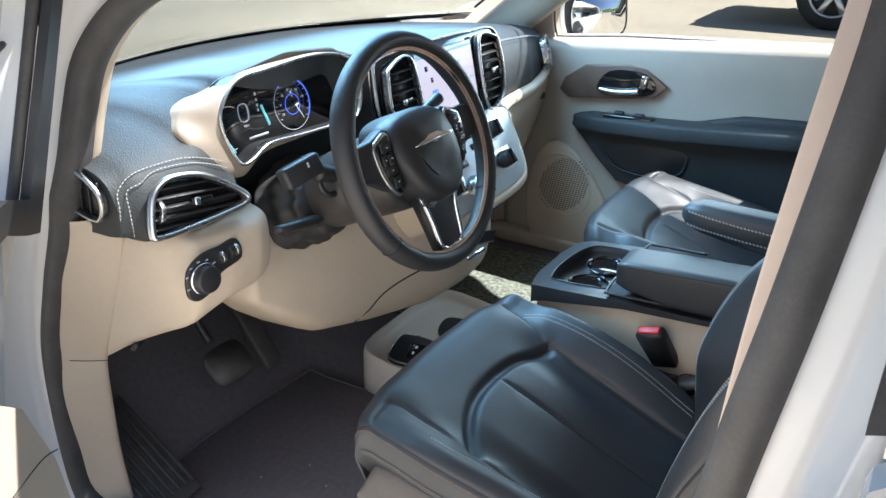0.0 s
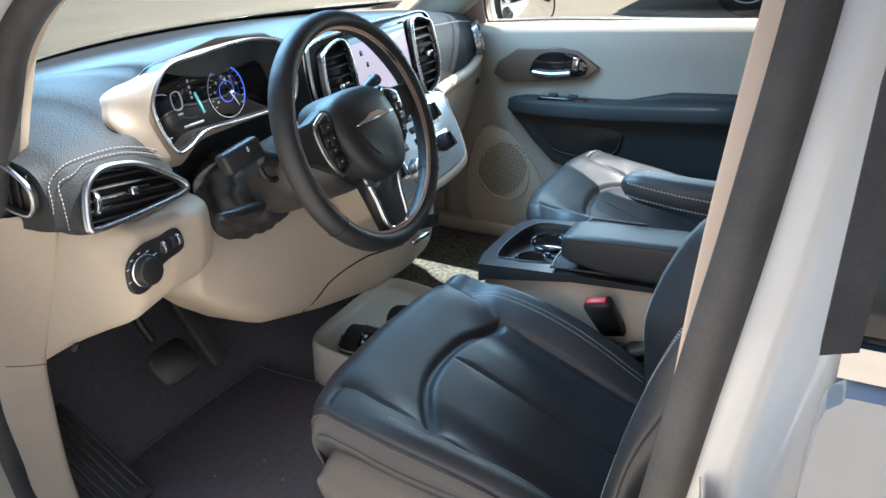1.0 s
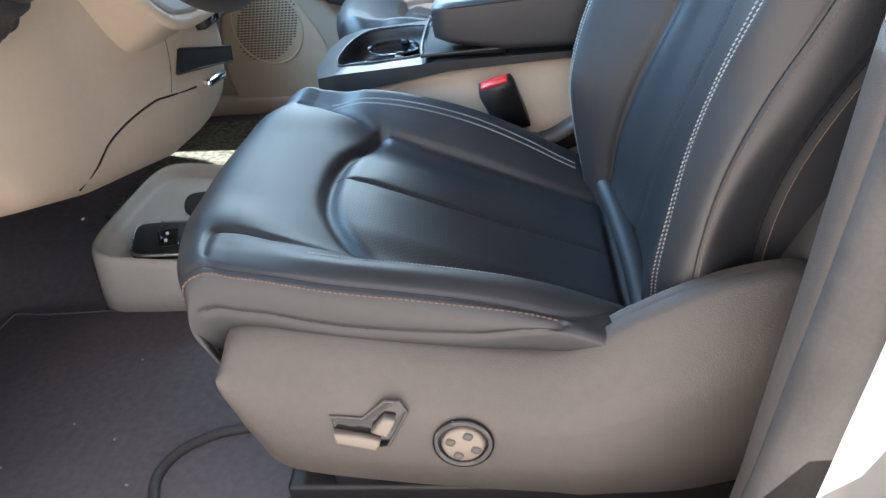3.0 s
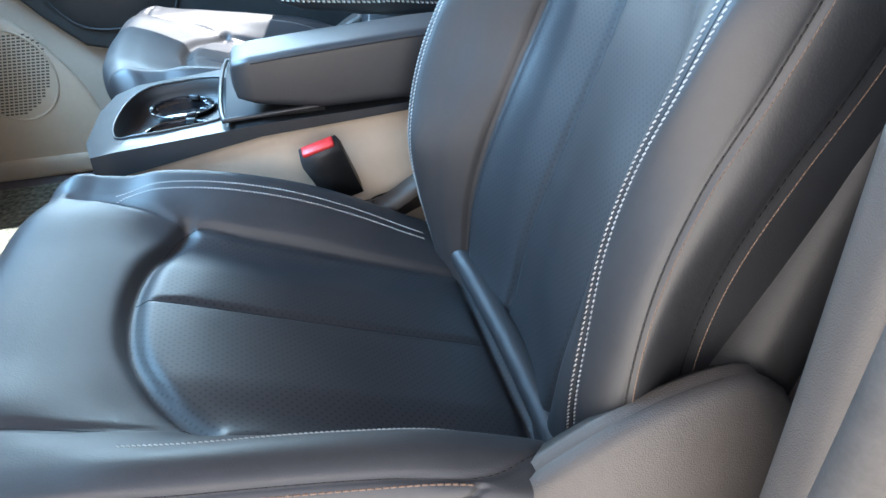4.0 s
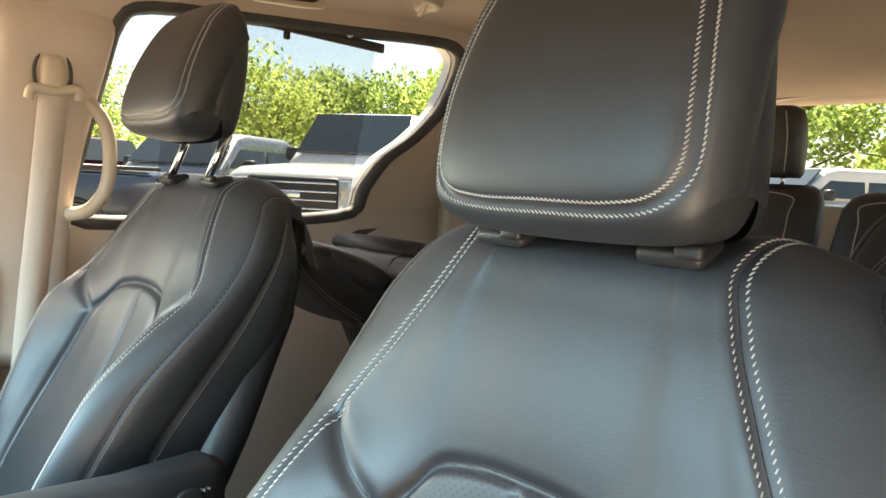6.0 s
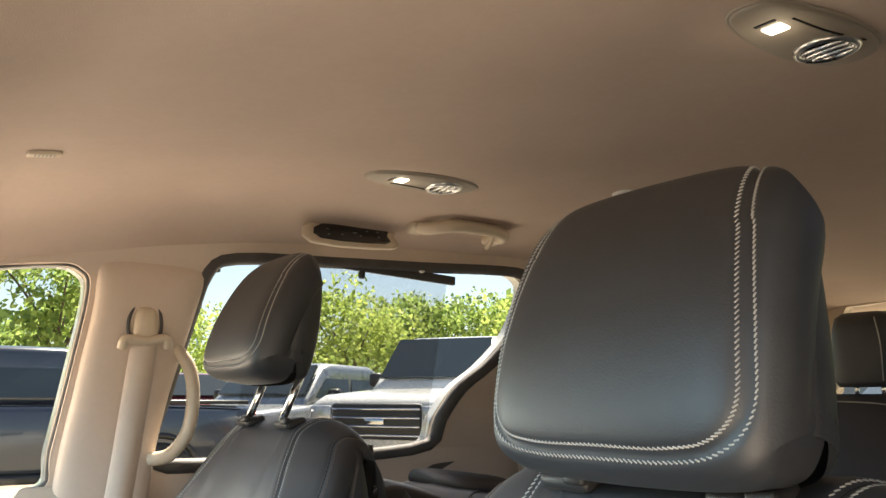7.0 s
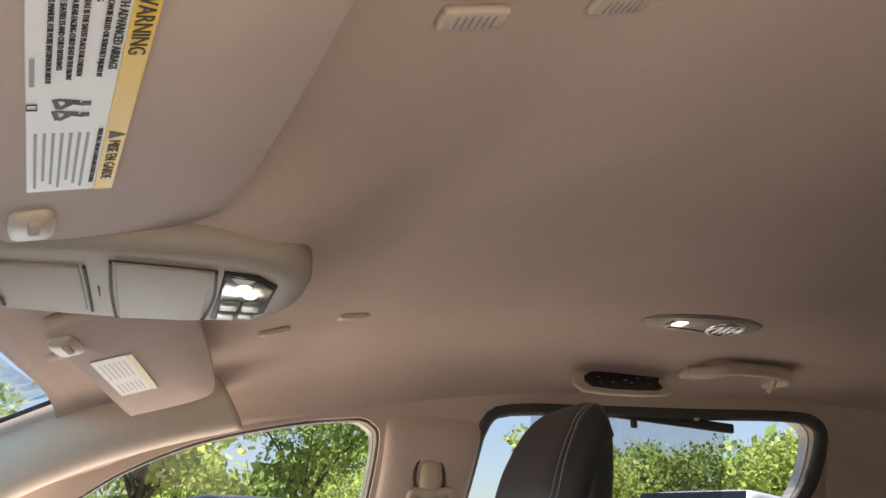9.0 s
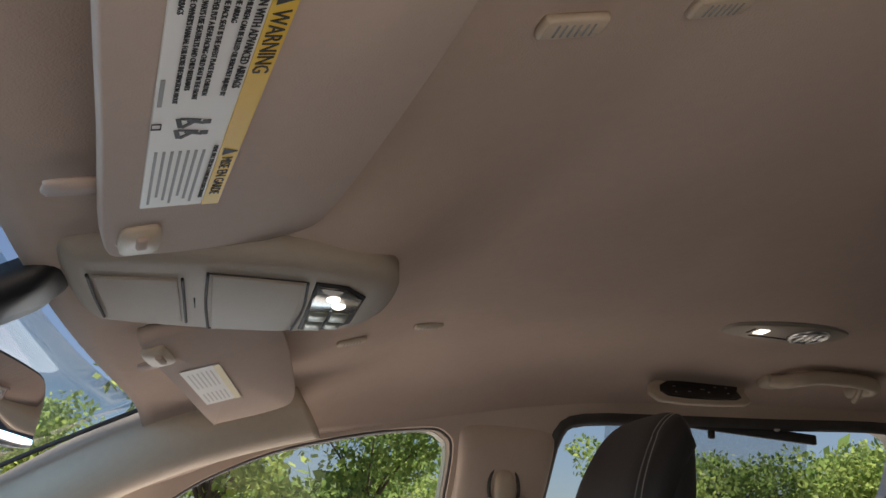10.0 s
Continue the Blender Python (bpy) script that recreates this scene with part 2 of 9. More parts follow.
def slab(outline, depth, bevel=0.0, seg=2, smooth=0):
    """A plate in x and y from an outline, from z 0 up to depth, its edges bevelled."""
    pts = catmull([(*p, 0) for p in outline], smooth, True) if smooth else [(*p, 0) for p in outline]
    bm = bmesh.new()
    f = bm.faces.new([bm.verts.new(p) for p in pts])
    g = bmesh.ops.extrude_face_region(bm, geom=[f])
    top = [v for v in g["geom"] if isinstance(v, bmesh.types.BMVert)]
    bmesh.ops.translate(bm, vec=(0, 0, depth), verts=top)
    if bevel:
        bm.edges.ensure_lookup_table()
        edges = [e for e in bm.edges if e.verts[0].co.z == e.verts[1].co.z and e.verts[0].co.z > depth * 0.5]
        bmesh.ops.bevel(bm, geom=edges, offset=bevel, segments=seg, profile=0.5, affect="EDGES")
    return bm


def grid(fn, us, vs, thick=0.0, axis=None):
    """A sheet over two ranges; fn gives a point. thick gives it a back along the axis."""
    bm = bmesh.new()
    rows = [[bm.verts.new(fn(u, v)) for v in vs] for u in us]
    for a, b in zip(rows, rows[1:]):
        for j in range(len(vs) - 1):
            bm.faces.new((a[j], a[j + 1], b[j + 1], b[j]))
    if thick:
        off = Vector(axis) * thick
        back = [[bm.verts.new(Vector(fn(u, v)) + off) for v in vs] for u in us]
        for a, b in zip(back, back[1:]):
            for j in range(len(vs) - 1):
                bm.faces.new((a[j], b[j], b[j + 1], a[j + 1]))
        for i in range(len(us) - 1):
            bm.faces.new((rows[i][0], rows[i + 1][0], back[i + 1][0], back[i][0]))
            bm.faces.new((rows[i][-1], back[i][-1], back[i + 1][-1], rows[i + 1][-1]))
        for j in range(len(vs) - 1):
            bm.faces.new((rows[0][j], back[0][j], back[0][j + 1], rows[0][j + 1]))
            bm.faces.new((rows[-1][j], rows[-1][j + 1], back[-1][j + 1], back[-1][j]))
    return bm


def sheet_with_holes(outer, holes, bend, thick):
    """A flat sheet (y, z) with openings through it, bent by a function and given thickness along +x."""
    bm = bmesh.new()
    for loop in (outer, *holes):
        vs = [bm.verts.new((0, y, z)) for y, z in loop]
        for a, b in zip(vs, vs[1:] + vs[:1]):
            bm.edges.new((a, b))
    bmesh.ops.triangle_fill(bm, use_beauty=True, use_dissolve=False, edges=bm.edges[:])
    bmesh.ops.subdivide_edges(bm, edges=[e for e in bm.edges if e.calc_length() > 0.12], cuts=2, use_grid_fill=False)
    bmesh.ops.triangulate(bm, faces=bm.faces)
    g = bmesh.ops.extrude_face_region(bm, geom=bm.faces[:])
    far = {v for v in g["geom"] if isinstance(v, bmesh.types.BMVert)}
    for v in bm.verts:
        v.co.x = bend(v.co.y, v.co.z) + (thick if v in far else 0)
    return bm


def words(name, text, size, material, parent, m, depth=0.0002, align="LEFT"):
    """Raised lettering."""
    cu = bpy.data.curves.new(name, "FONT")
    cu.body, cu.size, cu.extrude, cu.align_x = text, size, depth, align
    cu.resolution_u = 2
    cu.materials.append(material)
    ob = new(name, cu)
    ob.matrix_basis = m
    ob.parent = parent
    return ob


# ---- upholstery: a padded surface swept along a spine, with seams pressed in ----
class Pad:
    def __init__(self, spine, prof, width=None, side=None, lift=None, at=(0, 0, 0)):
        self.spine, self.prof, self.at0 = Line(spine), Line(prof), np.array(at, float)
        self.width, self.side, self.lift = width or (lambda b: 1.0), side or (lambda b: 1.0), lift or (lambda b: 1.0)
        self.seams = []

    def seam(self, pts, depth=0.006, w=0.006, smooth=True):
        """Points by cross length and spine length."""
        self.seams.append((Line(pts, 10, smooth).p, depth, w))

    def point(self, a, b):
        a, b = np.asarray(a, float), np.asarray(b, float)
        c, e = self.spine.at(b), 0.002
        t = self.spine.at(np.minimum(b + e, self.spine.length)) - self.spine.at(np.maximum(b - e, 0))
        t = t / np.linalg.norm(t, axis=-1, keepdims=True)
        n = np.stack([t[..., 1], -t[..., 0]], -1) * self.flip
        q = self.prof.at(abs(a))
        d = np.where((q[..., 1] < 0) & (abs(a) > 0.2), q[..., 1] * self.side(b), q[..., 1] * self.lift(b))
        press = self.pressed(a, b)
        d = d - press
        x = np.sign(a) * q[..., 0] * self.width(b)
        return np.stack([x, c[..., 0] + n[..., 0] * d, c[..., 1] + n[..., 1] * d], -1) + self.at0

    flip = 1.0

    def reach(self, na, nb, b0, b1):
        return np.linspace(-self.prof.length, self.prof.length, na), np.linspace(b0, b1 or self.spine.length, nb)

    def facing(self, ctr, mid):
        return ctr - self.at0 - np.array([0, self.spine.p[:, 0].mean(), self.spine.p[:, 1].mean()])

    def pressed(self, a, b):
        """How deep the seams draw the cover in at a place on it."""
        press = np.zeros(a.shape)
        for pts, depth, w in self.seams:
            best = np.full(a.shape, 9.0)
            for o, dv in zip(pts[:-1], pts[1:] - pts[:-1]):
                k = np.clip(((a - o[0]) * dv[0] + (b - o[1]) * dv[1]) / max(dv @ dv, 1e-9), 0, 1)
                best = np.minimum(best, np.hypot(a - o[0] - k * dv[0], b - o[1] - k * dv[1]))
            press = np.maximum(press, depth * np.exp(-(best / w) ** 2) + 0.34 * depth * np.exp(-(best / (w * 4)) ** 2))
        return press

    def mesh(self, name, na, nb, inside=None, b0=0.0, b1=None):
        A, B = self.reach(na, nb, b0, b1)
        ga, gb = np.meshgrid(A, B, indexing="ij")
        P = self.point(ga, gb).reshape(-1, 3)
        i = np.arange(na * nb).reshape(na, nb)
        f = np.stack([i[:-1, :-1], i[1:, :-1], i[1:, 1:], i[:-1, 1:]], -1).reshape(-1, 4)
        me = bpy.data.meshes.new(name)
        me.from_pydata(P.tolist(), [], f.tolist())
        uv = me.uv_layers.new(name="UVMap")
        flat = np.stack([ga.ravel(), gb.ravel()], -1)
        uv.data.foreach_set("uv", flat[f.ravel()].astype(np.float32).ravel())
        if inside is not None:
            ca, cb = (ga[:-1, :-1] + ga[1:, 1:]).ravel() / 2, (gb[:-1, :-1] + gb[1:, 1:]).ravel() / 2
            me.polygons.foreach_set("material_index", inside(ca, cb).astype(np.int32))
        return me

    def stitches(self, pts, off=0.0, pitch=0.00359, length=0.00288, r=0.00054, rise=0.0004, slant=0.0, smooth=True):
        """Short threads along a line on the pad, as vertices and faces."""
        ln = Line(pts, 14, smooth)
        V, Fc = [], []
        s = np.arange(pitch, ln.length - pitch, pitch)
        if len(s) == 0:
            return V, Fc
        mid, tan = ln.at(s), ln.at(s + 1e-3) - ln.at(s - 1e-3)
        tan /= np.linalg.norm(tan, axis=1, keepdims=True)
        nor = np.stack([-tan[:, 1], tan[:, 0]], -1)
        mid = mid + nor * off
        ctr = self.point(mid[:, 0], mid[:, 1])
        h = tan * length / 2 + nor * slant
        p0, p1 = self.point(*(mid - h).T), self.point(*(mid + h).T)
        ac, bc = self.point(mid[:, 0] + 0.002, mid[:, 1]) - ctr, self.point(mid[:, 0], mid[:, 1] + 0.002) - ctr
        up = np.cross(ac, bc)
        up /= np.linalg.norm(up, axis=1, keepdims=True)
        up *= np.sign((self.facing(ctr, mid) * up).sum(1, keepdims=True))
        for a, b, c, u in zip(p0, p1, ctr, up):
            t = (b - a) / max(np.linalg.norm(b - a), 1e-9)
            sd = np.cross(t, u) * r
            k = len(V)
            for q, hh in ((a, rise * 0.2), (c, rise), (b, rise * 0.2)):
                V += [q + sd - u * r * 0.5, q + u * (r + hh), q - sd - u * r * 0.5]
            for j in (0, 3):
                Fc += [(k + j, k + j + 1, k + j + 4, k + j + 3), (k + j + 1, k + j + 2, k + j + 5, k + j + 4)]
            Fc += [(k, k + 2, k + 1), (k + 6, k + 7, k + 8)]
        return V, Fc


class Quilt(Pad):
    """A padded cover over a net of ribs: columns across by a, rows along by b, a place for each crossing."""

    def __init__(self, cols, rows, net, at=(0, 0, 0), n=360):
        self.cols, self.rows, self.at0, self.seams = np.array(cols, float), np.array(rows, float), np.array(at, float), []
        self.A, self.B = np.linspace(self.cols[0], self.cols[-1], n), np.linspace(self.rows[0], self.rows[-1], n)
        g = self.smooth(self.rows, np.array(net, float), self.B)
        g = self.smooth(self.cols, g.transpose(1, 0, 2), self.A)
        da, db = np.gradient(g, axis=0), np.gradient(g, axis=1)
        nor = np.cross(da, db)
        nor /= np.linalg.norm(nor, axis=-1, keepdims=True) + 1e-12
        self.g, self.nor = g, nor

    @staticmethod
    def smooth(keys, val, at):
        """A smooth run through val at the keys, along the first axis."""
        slope = np.gradient(val, keys, axis=0)
        i = np.clip(np.searchsorted(keys, at, side="right") - 1, 0, len(keys) - 2)
        h = (keys[i + 1] - keys[i])[:, None, None]
        t = ((at - keys[i]) / (keys[i + 1] - keys[i]))[:, None, None]
        return val[i] * (1 + 2 * t) * (1 - t) ** 2 + slope[i] * h * t * (1 - t) ** 2 + val[i + 1] * t * t * (3 - 2 * t) + slope[i + 1] * h * t * t * (t - 1)

    def sample(self, field, a, b):
        n = len(self.A) - 1
        u = np.clip((a - self.A[0]) / (self.A[-1] - self.A[0]), 0, 1) * n
        v = np.clip((b - self.B[0]) / (self.B[-1] - self.B[0]), 0, 1) * n
        i, j = np.minimum(u.astype(int), n - 1), np.minimum(v.astype(int), n - 1)
        u, v = (u - i)[..., None], (v - j)[..., None]
        return (field[i, j] * (1 - u) + field[i + 1, j] * u) * (1 - v) + (field[i, j + 1] * (1 - u) + field[i + 1, j + 1] * u) * v

    turned = 1.0

    def point(self, a, b):
        a, b = np.asarray(a, float), np.asarray(b, float)
        return self.sample(self.g, a, b) - self.sample(self.nor, a, b) * (self.turned * self.pressed(a, b))[..., None] + self.at0

    def facing(self, ctr, mid):
        return self.sample(self.nor, mid[:, 0], mid[:, 1]) * self.turned

    def reach(self, na, nb, b0, b1):
        return np.linspace(self.cols[0], self.cols[-1], na), np.linspace(self.rows[0], self.rows[-1], nb)


def threads(name, groups, material, parent, label=""):
    V, Fc = [], []
    for v, f in groups:
        k = len(V)
        V += [tuple(map(float, p)) for p in v]
        Fc += [tuple(int(i) + k for i in q) for q in f]
    me = bpy.data.meshes.new(name)
    me.from_pydata(V, [], Fc)
    ob = link(name, me, material, parent, label)
    ob["kind"] = "stuff"
    return ob


def inside_poly(poly):
    q = np.array(poly, float)

    def test(a, b):
        hit = np.zeros(a.shape, bool)
        for (x0, y0), (x1, y1) in zip(q, np.roll(q, -1, 0)):
            k = ((y0 > b) != (y1 > b)) & (a < (x1 - x0) * (b - y0) / (y1 - y0 + 1e-12) + x0)
            hit ^= k
        return hit
    return test


# ---- the lot outside ----
def lot_material():
    m = mat("pale_concrete", (0.34, 0.285, 0.215), 0.9, vary=0.14, scale=0.6, bump=0.3, bump_scale=60, dist=0.01, spec=0.2)
    return m


LOT = lot_material()


def gz(x, y):
    return 0.25 * noise.noise((x * 0.03, y * 0.03, 0)) * min(1, max(0, math.hypot(x, y) - 14) / 30)


bm = bmesh.new()
rings = [0.0, 2, 4, 8, 12, 18, 26, 40, 60, 90, 140, 250, 500, 1200]
rows = []
for r in rings[1:]:
    rows.append([bm.verts.new((r * math.cos(q), r * math.sin(q), gz(r * math.cos(q), r * math.sin(q)))) for q in np.arange(48) * math.pi / 24])
mid = bm.verts.new((0, 0, 0))
for j in range(48):
    bm.faces.new((mid, rows[0][j], rows[0][(j + 1) % 48]))
    for a, b in zip(rows, rows[1:]):
        bm.faces.new((a[j], b[j], b[(j + 1) % 48], a[(j + 1) % 48]))
ground = part("ground", bm, LOT)
tagged(ground, "pale sunlit concrete parking lot", "ground", kind="structure")

# ---- floor pan ----
def floor_fn(x, y):
    z = 0.40
    z += 0.30 * max(0.0, min(1.0, (y - 0.86) / 0.36)) ** 1.2
    tunnel = math.exp(-(x / 0.13) ** 4)
    z += 0.035 * tunnel
    return (x, y, z)


fl = part("floor", grid(floor_fn, np.linspace(-0.84, 0.84, 49), np.concatenate([np.linspace(-3.0, -0.4, 14), np.linspace(-0.3, 1.25, 40)]), 0.06, (0, 0, -1)), CARPET)
tagged(fl, "black carpeted cabin floor", "floor", kind="structure")

# ---- headliner ----
ROOF_Y = [-3.0, -2.7, -2.0, -1.2, -0.65, -0.3, -0.02, 0.09, 0.2, 0.3, 0.40, 0.47]
ROOF_Z = [1.60, 1.645, 1.685, 1.695, 1.690, 1.672, 1.637, 1.598, 1.567, 1.542, 1.514, 1.497]
EDGE_Y = [-3.0, -2.4, -1.2, -0.84, -0.46, -0.15, 0.07, 0.22, 0.3, 0.36, 0.47, 0.62]
EDGE_Z = [1.60, 1.625, 1.625, 1.605, 1.575, 1.535, 1.505, 1.455, 1.415, 1.39, 1.36, 1.30]


def roof_z(x, y):
    zc, ze = np.interp(y, ROOF_Y, ROOF_Z), np.interp(y, EDGE_Y, EDGE_Z)
    w = 0.745
    k = min(1.0, abs(x) / w)
    drop = zc - ze
    return zc - drop * (0.08 * k * k + 0.92 * k ** 12)


def liner_fn(x, y):
    dip = max(0.0, roof_z(x, y) - 1.520) * math.exp(-(x / 0.165) ** 4 - ((y - 0.27) / 0.175) ** 4)
    vis = 0.012 * math.exp(-((abs(x) - 0.30) / 0.20) ** 4 - ((y - 0.26) / 0.09) ** 4)
    return (x, y, roof_z(x, y) + vis - dip)


def header_y(x):
    """The front edge of the headliner, along the head of the windscreen."""
    return 0.378 + 0.052 * (1 - min(1.0, abs(x) / 0.68) ** 2)


def liner_to_header(x, k):
    """k runs from 0 behind to 1 at the windscreen."""
    return liner_fn(x, -2.85 + (header_y(x) + 2.85) * k)


half = [0, 0.05, 0.1, 0.15, 0.2, 0.25, 0.3, 0.35, 0.4, 0.45, 0.5, 0.54, 0.58, 0.61, 0.64, 0.665, 0.685, 0.70, 0.715, 0.727, 0.737, 0.745]
xs = [-v for v in half[:0:-1]] + half
ks = list(np.linspace(0, 0.6, 28)) + list(np.linspace(0.615, 1.0, 60))
liner = part("ceiling", grid(liner_to_header, xs, ks, 0.012, (0, 0, 1)), LINER)
tagged(liner, "greige woven cloth headliner", "headliner", kind="structure")

# outer roof skin, white, a little above
def skin_fn(x, y):
    return (x * 1.06, y, roof_z(x, y) + 0.06)


roof = part("roof", grid(skin_fn, xs, np.linspace(-3.0, 0.36, 40), 0.012, (0, 0, 1)), WHITE)
tagged(roof, "white painted roof panel", "roof", kind="structure")


# ---- body sides with door and window openings ----
def tumble(y, z):
    """Inner face of the right side: upright below the belt, leaning in above it."""
    return 0.845 - max(0.0, z - 1.10) * 0.245 - 0.02 * max(0.0, y - 0.5)


def loop(points, n=6):
    return [tuple(p) for p in catmull(points, n, True)]


FRONT_WIN = [(0.716, 1.092), (0.722, 1.14), (0.712, 1.185), (0.66, 1.222), (0.60, 1.248), (0.50, 1.288), (0.36, 1.350), (0.27, 1.412), (0.15, 1.470), (0.0, 1.512), (-0.12, 1.533), (-0.165, 1.525), (-0.182, 1.49), (-0.172, 1.36), (-0.155, 1.20), (-0.145, 1.13), (0.0, 1.118), (0.3, 1.108), (0.5, 1.10), (0.69, 1.085)]
SLIDE_WIN = [(-0.335, 1.175), (-0.345, 1.30), (-0.372, 1.45), (-0.395, 1.545), (-0.45, 1.578), (-0.65, 1.592), (-0.9, 1.606), (-1.15, 1.622), (-1.235, 1.615), (-1.265, 1.575), (-1.235, 1.47), (-1.16, 1.385), (-1.08, 1.325), (-1.03, 1.25), (-1.0, 1.185), (-0.8, 1.165), (-0.5, 1.16)]
QUARTER_WIN = [(-1.5, 1.20), (-1.5, 1.58), (-1.56, 1.61), (-2.4, 1.60), (-2.5, 1.55), (-2.45, 1.25), (-2.38, 1.20)]
OUTLINE = [(1.2, 0.40), (1.2, 0.95), (1.0, 1.05), (0.88, 1.14), (0.77, 1.235), (0.62, 1.325), (0.46, 1.395), (0.30, 1.45), (0.15, 1.505), (0.0, 1.55), (-0.15, 1.58), (-0.46, 1.62), (-0.84, 1.65), (-1.2, 1.67), (-2.4, 1.67), (-2.75, 1.62), (-2.85, 1.2), (-2.9, 0.4)]
side_r = part("wall_right", sheet_with_holes(OUTLINE, [loop(FRONT_WIN), loop(SLIDE_WIN), loop(QUARTER_WIN)], tumble, 0.05), PILLAR, smooth=False)
tagged(side_r, "beige trimmed right body side with window openings", "wall", kind="structure")
skin = part("body_side", sheet_with_holes([(p[0], p[1] - (0.5 if p[1] < 0.5 else 0)) for p in OUTLINE], [loop(FRONT_WIN), loop(SLIDE_WIN), loop(QUARTER_WIN)], lambda y, z: tumble(y, z) + 0.055 + 0.06 * (z < 1.05), 0.03), WHITE, side_r, "white painted outer panel", smooth=False)

# left side: front door opening (door swung away), slide window, quarter window
DOOR_HOLE = [(0.855, 0.47), (0.870, 0.60), (0.850, 0.79), (0.79, 0.94), (0.735, 1.05), (0.702, 1.15), (0.690, 1.22), (0.665, 1.30), (0.587, 1.372), (0.45, 1.425), (0.30, 1.475), (0.10, 1.528), (-0.10, 1.556), (-0.22, 1.555), (-0.272, 1.52), (-0.278, 1.42), (-0.258, 1.22), (-0.236, 1.06), (-0.215, 0.90), (-0.195, 0.75), (-0.165, 0.58), (-0.10, 0.48), (0.0, 0.45), (0.40, 0.445), (0.76, 0.445)]
OUT_L = [(1.4, 0.40), (1.4, 1.0), (1.05, 1.06), (0.90, 1.16), (0.82, 1.28), (0.72, 1.37), (0.55, 1.45), (0.33, 1.515), (0.12, 1.56), (-0.10, 1.60), (-0.46, 1.635), (-0.84, 1.655), (-1.2, 1.67), (-2.4, 1.67), (-2.75, 1.62), (-2.85, 1.2), (-2.9, 0.4)]
lt = lambda y, z: -tumble(min(y, 0.5), z) + 0.045
hole = loop(DOOR_HOLE)
side_l = part("wall_left", sheet_with_holes(OUT_L, [hole, loop(SLIDE_WIN), loop(QUARTER_WIN)], lt, -0.010), WHITE, smooth=False)
tagged(side_l, "white painted left body side with open front doorway", "wall", kind="structure")


def ring_skin(profile):
    """A band round the doorway: profile gives (outward in the plane, x offset) pairs."""
    P = np.array(hole)
    c = np.array([0.2, 1.0])
    T = np.roll(P, -1, 0) - np.roll(P, 1, 0)
    T /= np.linalg.norm(T, axis=1, keepdims=True)
    N = np.stack([T[:, 1], -T[:, 0]], -1)
    N *= np.sign(((P - c) * N).sum(1, keepdims=True))
    loops = []
    for o, dx in profile:
        q = P + N * (np.array([[o(y, z)] for y, z in P]) if callable(o) else o)
        loops.append([(lt(y0, z0) + (dx(y0, z0) if callable(dx) else dx), y, z) for (y, z), (y0, z0) in zip(q, P)])
    return loft(loops, cap=False)


def fore(a, b):
    """a behind the doorway, b along its front edge."""
    return lambda y, z: float(np.interp(y, [0.30, 0.50], [a, b]))


def hind(low, high, front):
    """Width of the jamb: behind the doorway low down and high up, and along its front edge."""
    return lambda y, z: float(np.interp(y, [0.30, 0.50], [np.interp(z, [0.98, 1.18], [low, high]), front]))


def deep(a, b):
    """a along the upper frame, b along the lower kick trim."""
    return lambda y, z: float(np.interp(z, [0.96, 1.09], [b, a]))


part("door_seal", ring_skin([(0.012, 0.016), (-0.004, 0.022), (fore(-0.020, -0.014), 0.014), (fore(-0.026, -0.018), 0.0), (fore(-0.024, -0.016), -0.016), (-0.006, -0.026), (0.010, -0.026), (0.016, -0.014), (0.012, 0.016)]), RUBBER, side_l, "black rubber door seal")
part("door_jamb", ring_skin([(0.010, -0.012), (0.022, -0.017), (0.038, -0.021), (0.046, -0.036), (0.052, -0.075), (fore(0.066, 0.054), -0.095), (hind(0.078, 0.070, 0.056), fore(-0.104, -0.10)), (hind(0.10, 0.076, 0.058), fore(-0.108, -0.105)), (hind(0.125, 0.082, 0.060), fore(-0.112, -0.11)), (hind(0.13, 0.086, 0.062), fore(-0.095, -0.115))]), WHITE, side_l, "white painted door jamb")
part("jamb_trim", ring_skin([(0.004, 0.014), (-0.008, 0.018), (-0.010, deep(0.028, 0.018)), (-0.004, deep(0.036, 0.020)), (0.004, deep(0.042, 0.021)), (0.03, deep(0.048, 0.022))]), CREAM, side_l, "cream inner trim edge")


# flat cream trim between the seal and the dash, in two pieces with a joint
COWL = [(1.064, 0.697, 1.056, 0.706), (1.050, 0.704, 1.047, 0.672), (1.004, 0.726, 1.002, 0.682), (0.95, 0.751, 0.945, 0.705), (0.891, 0.781, 0.884, 0.734), (0.829, 0.809, 0.820, 0.765), (0.779, 0.826, 0.768, 0.789), (0.709, 0.831, 0.694, 0.799), (0.579, 0.849, 0.565, 0.808), (0.472, 0.845, 0.460, 0.801), (0.415, 0.838, 0.405, 0.790)]
COWL = catmull(COWL, 5)


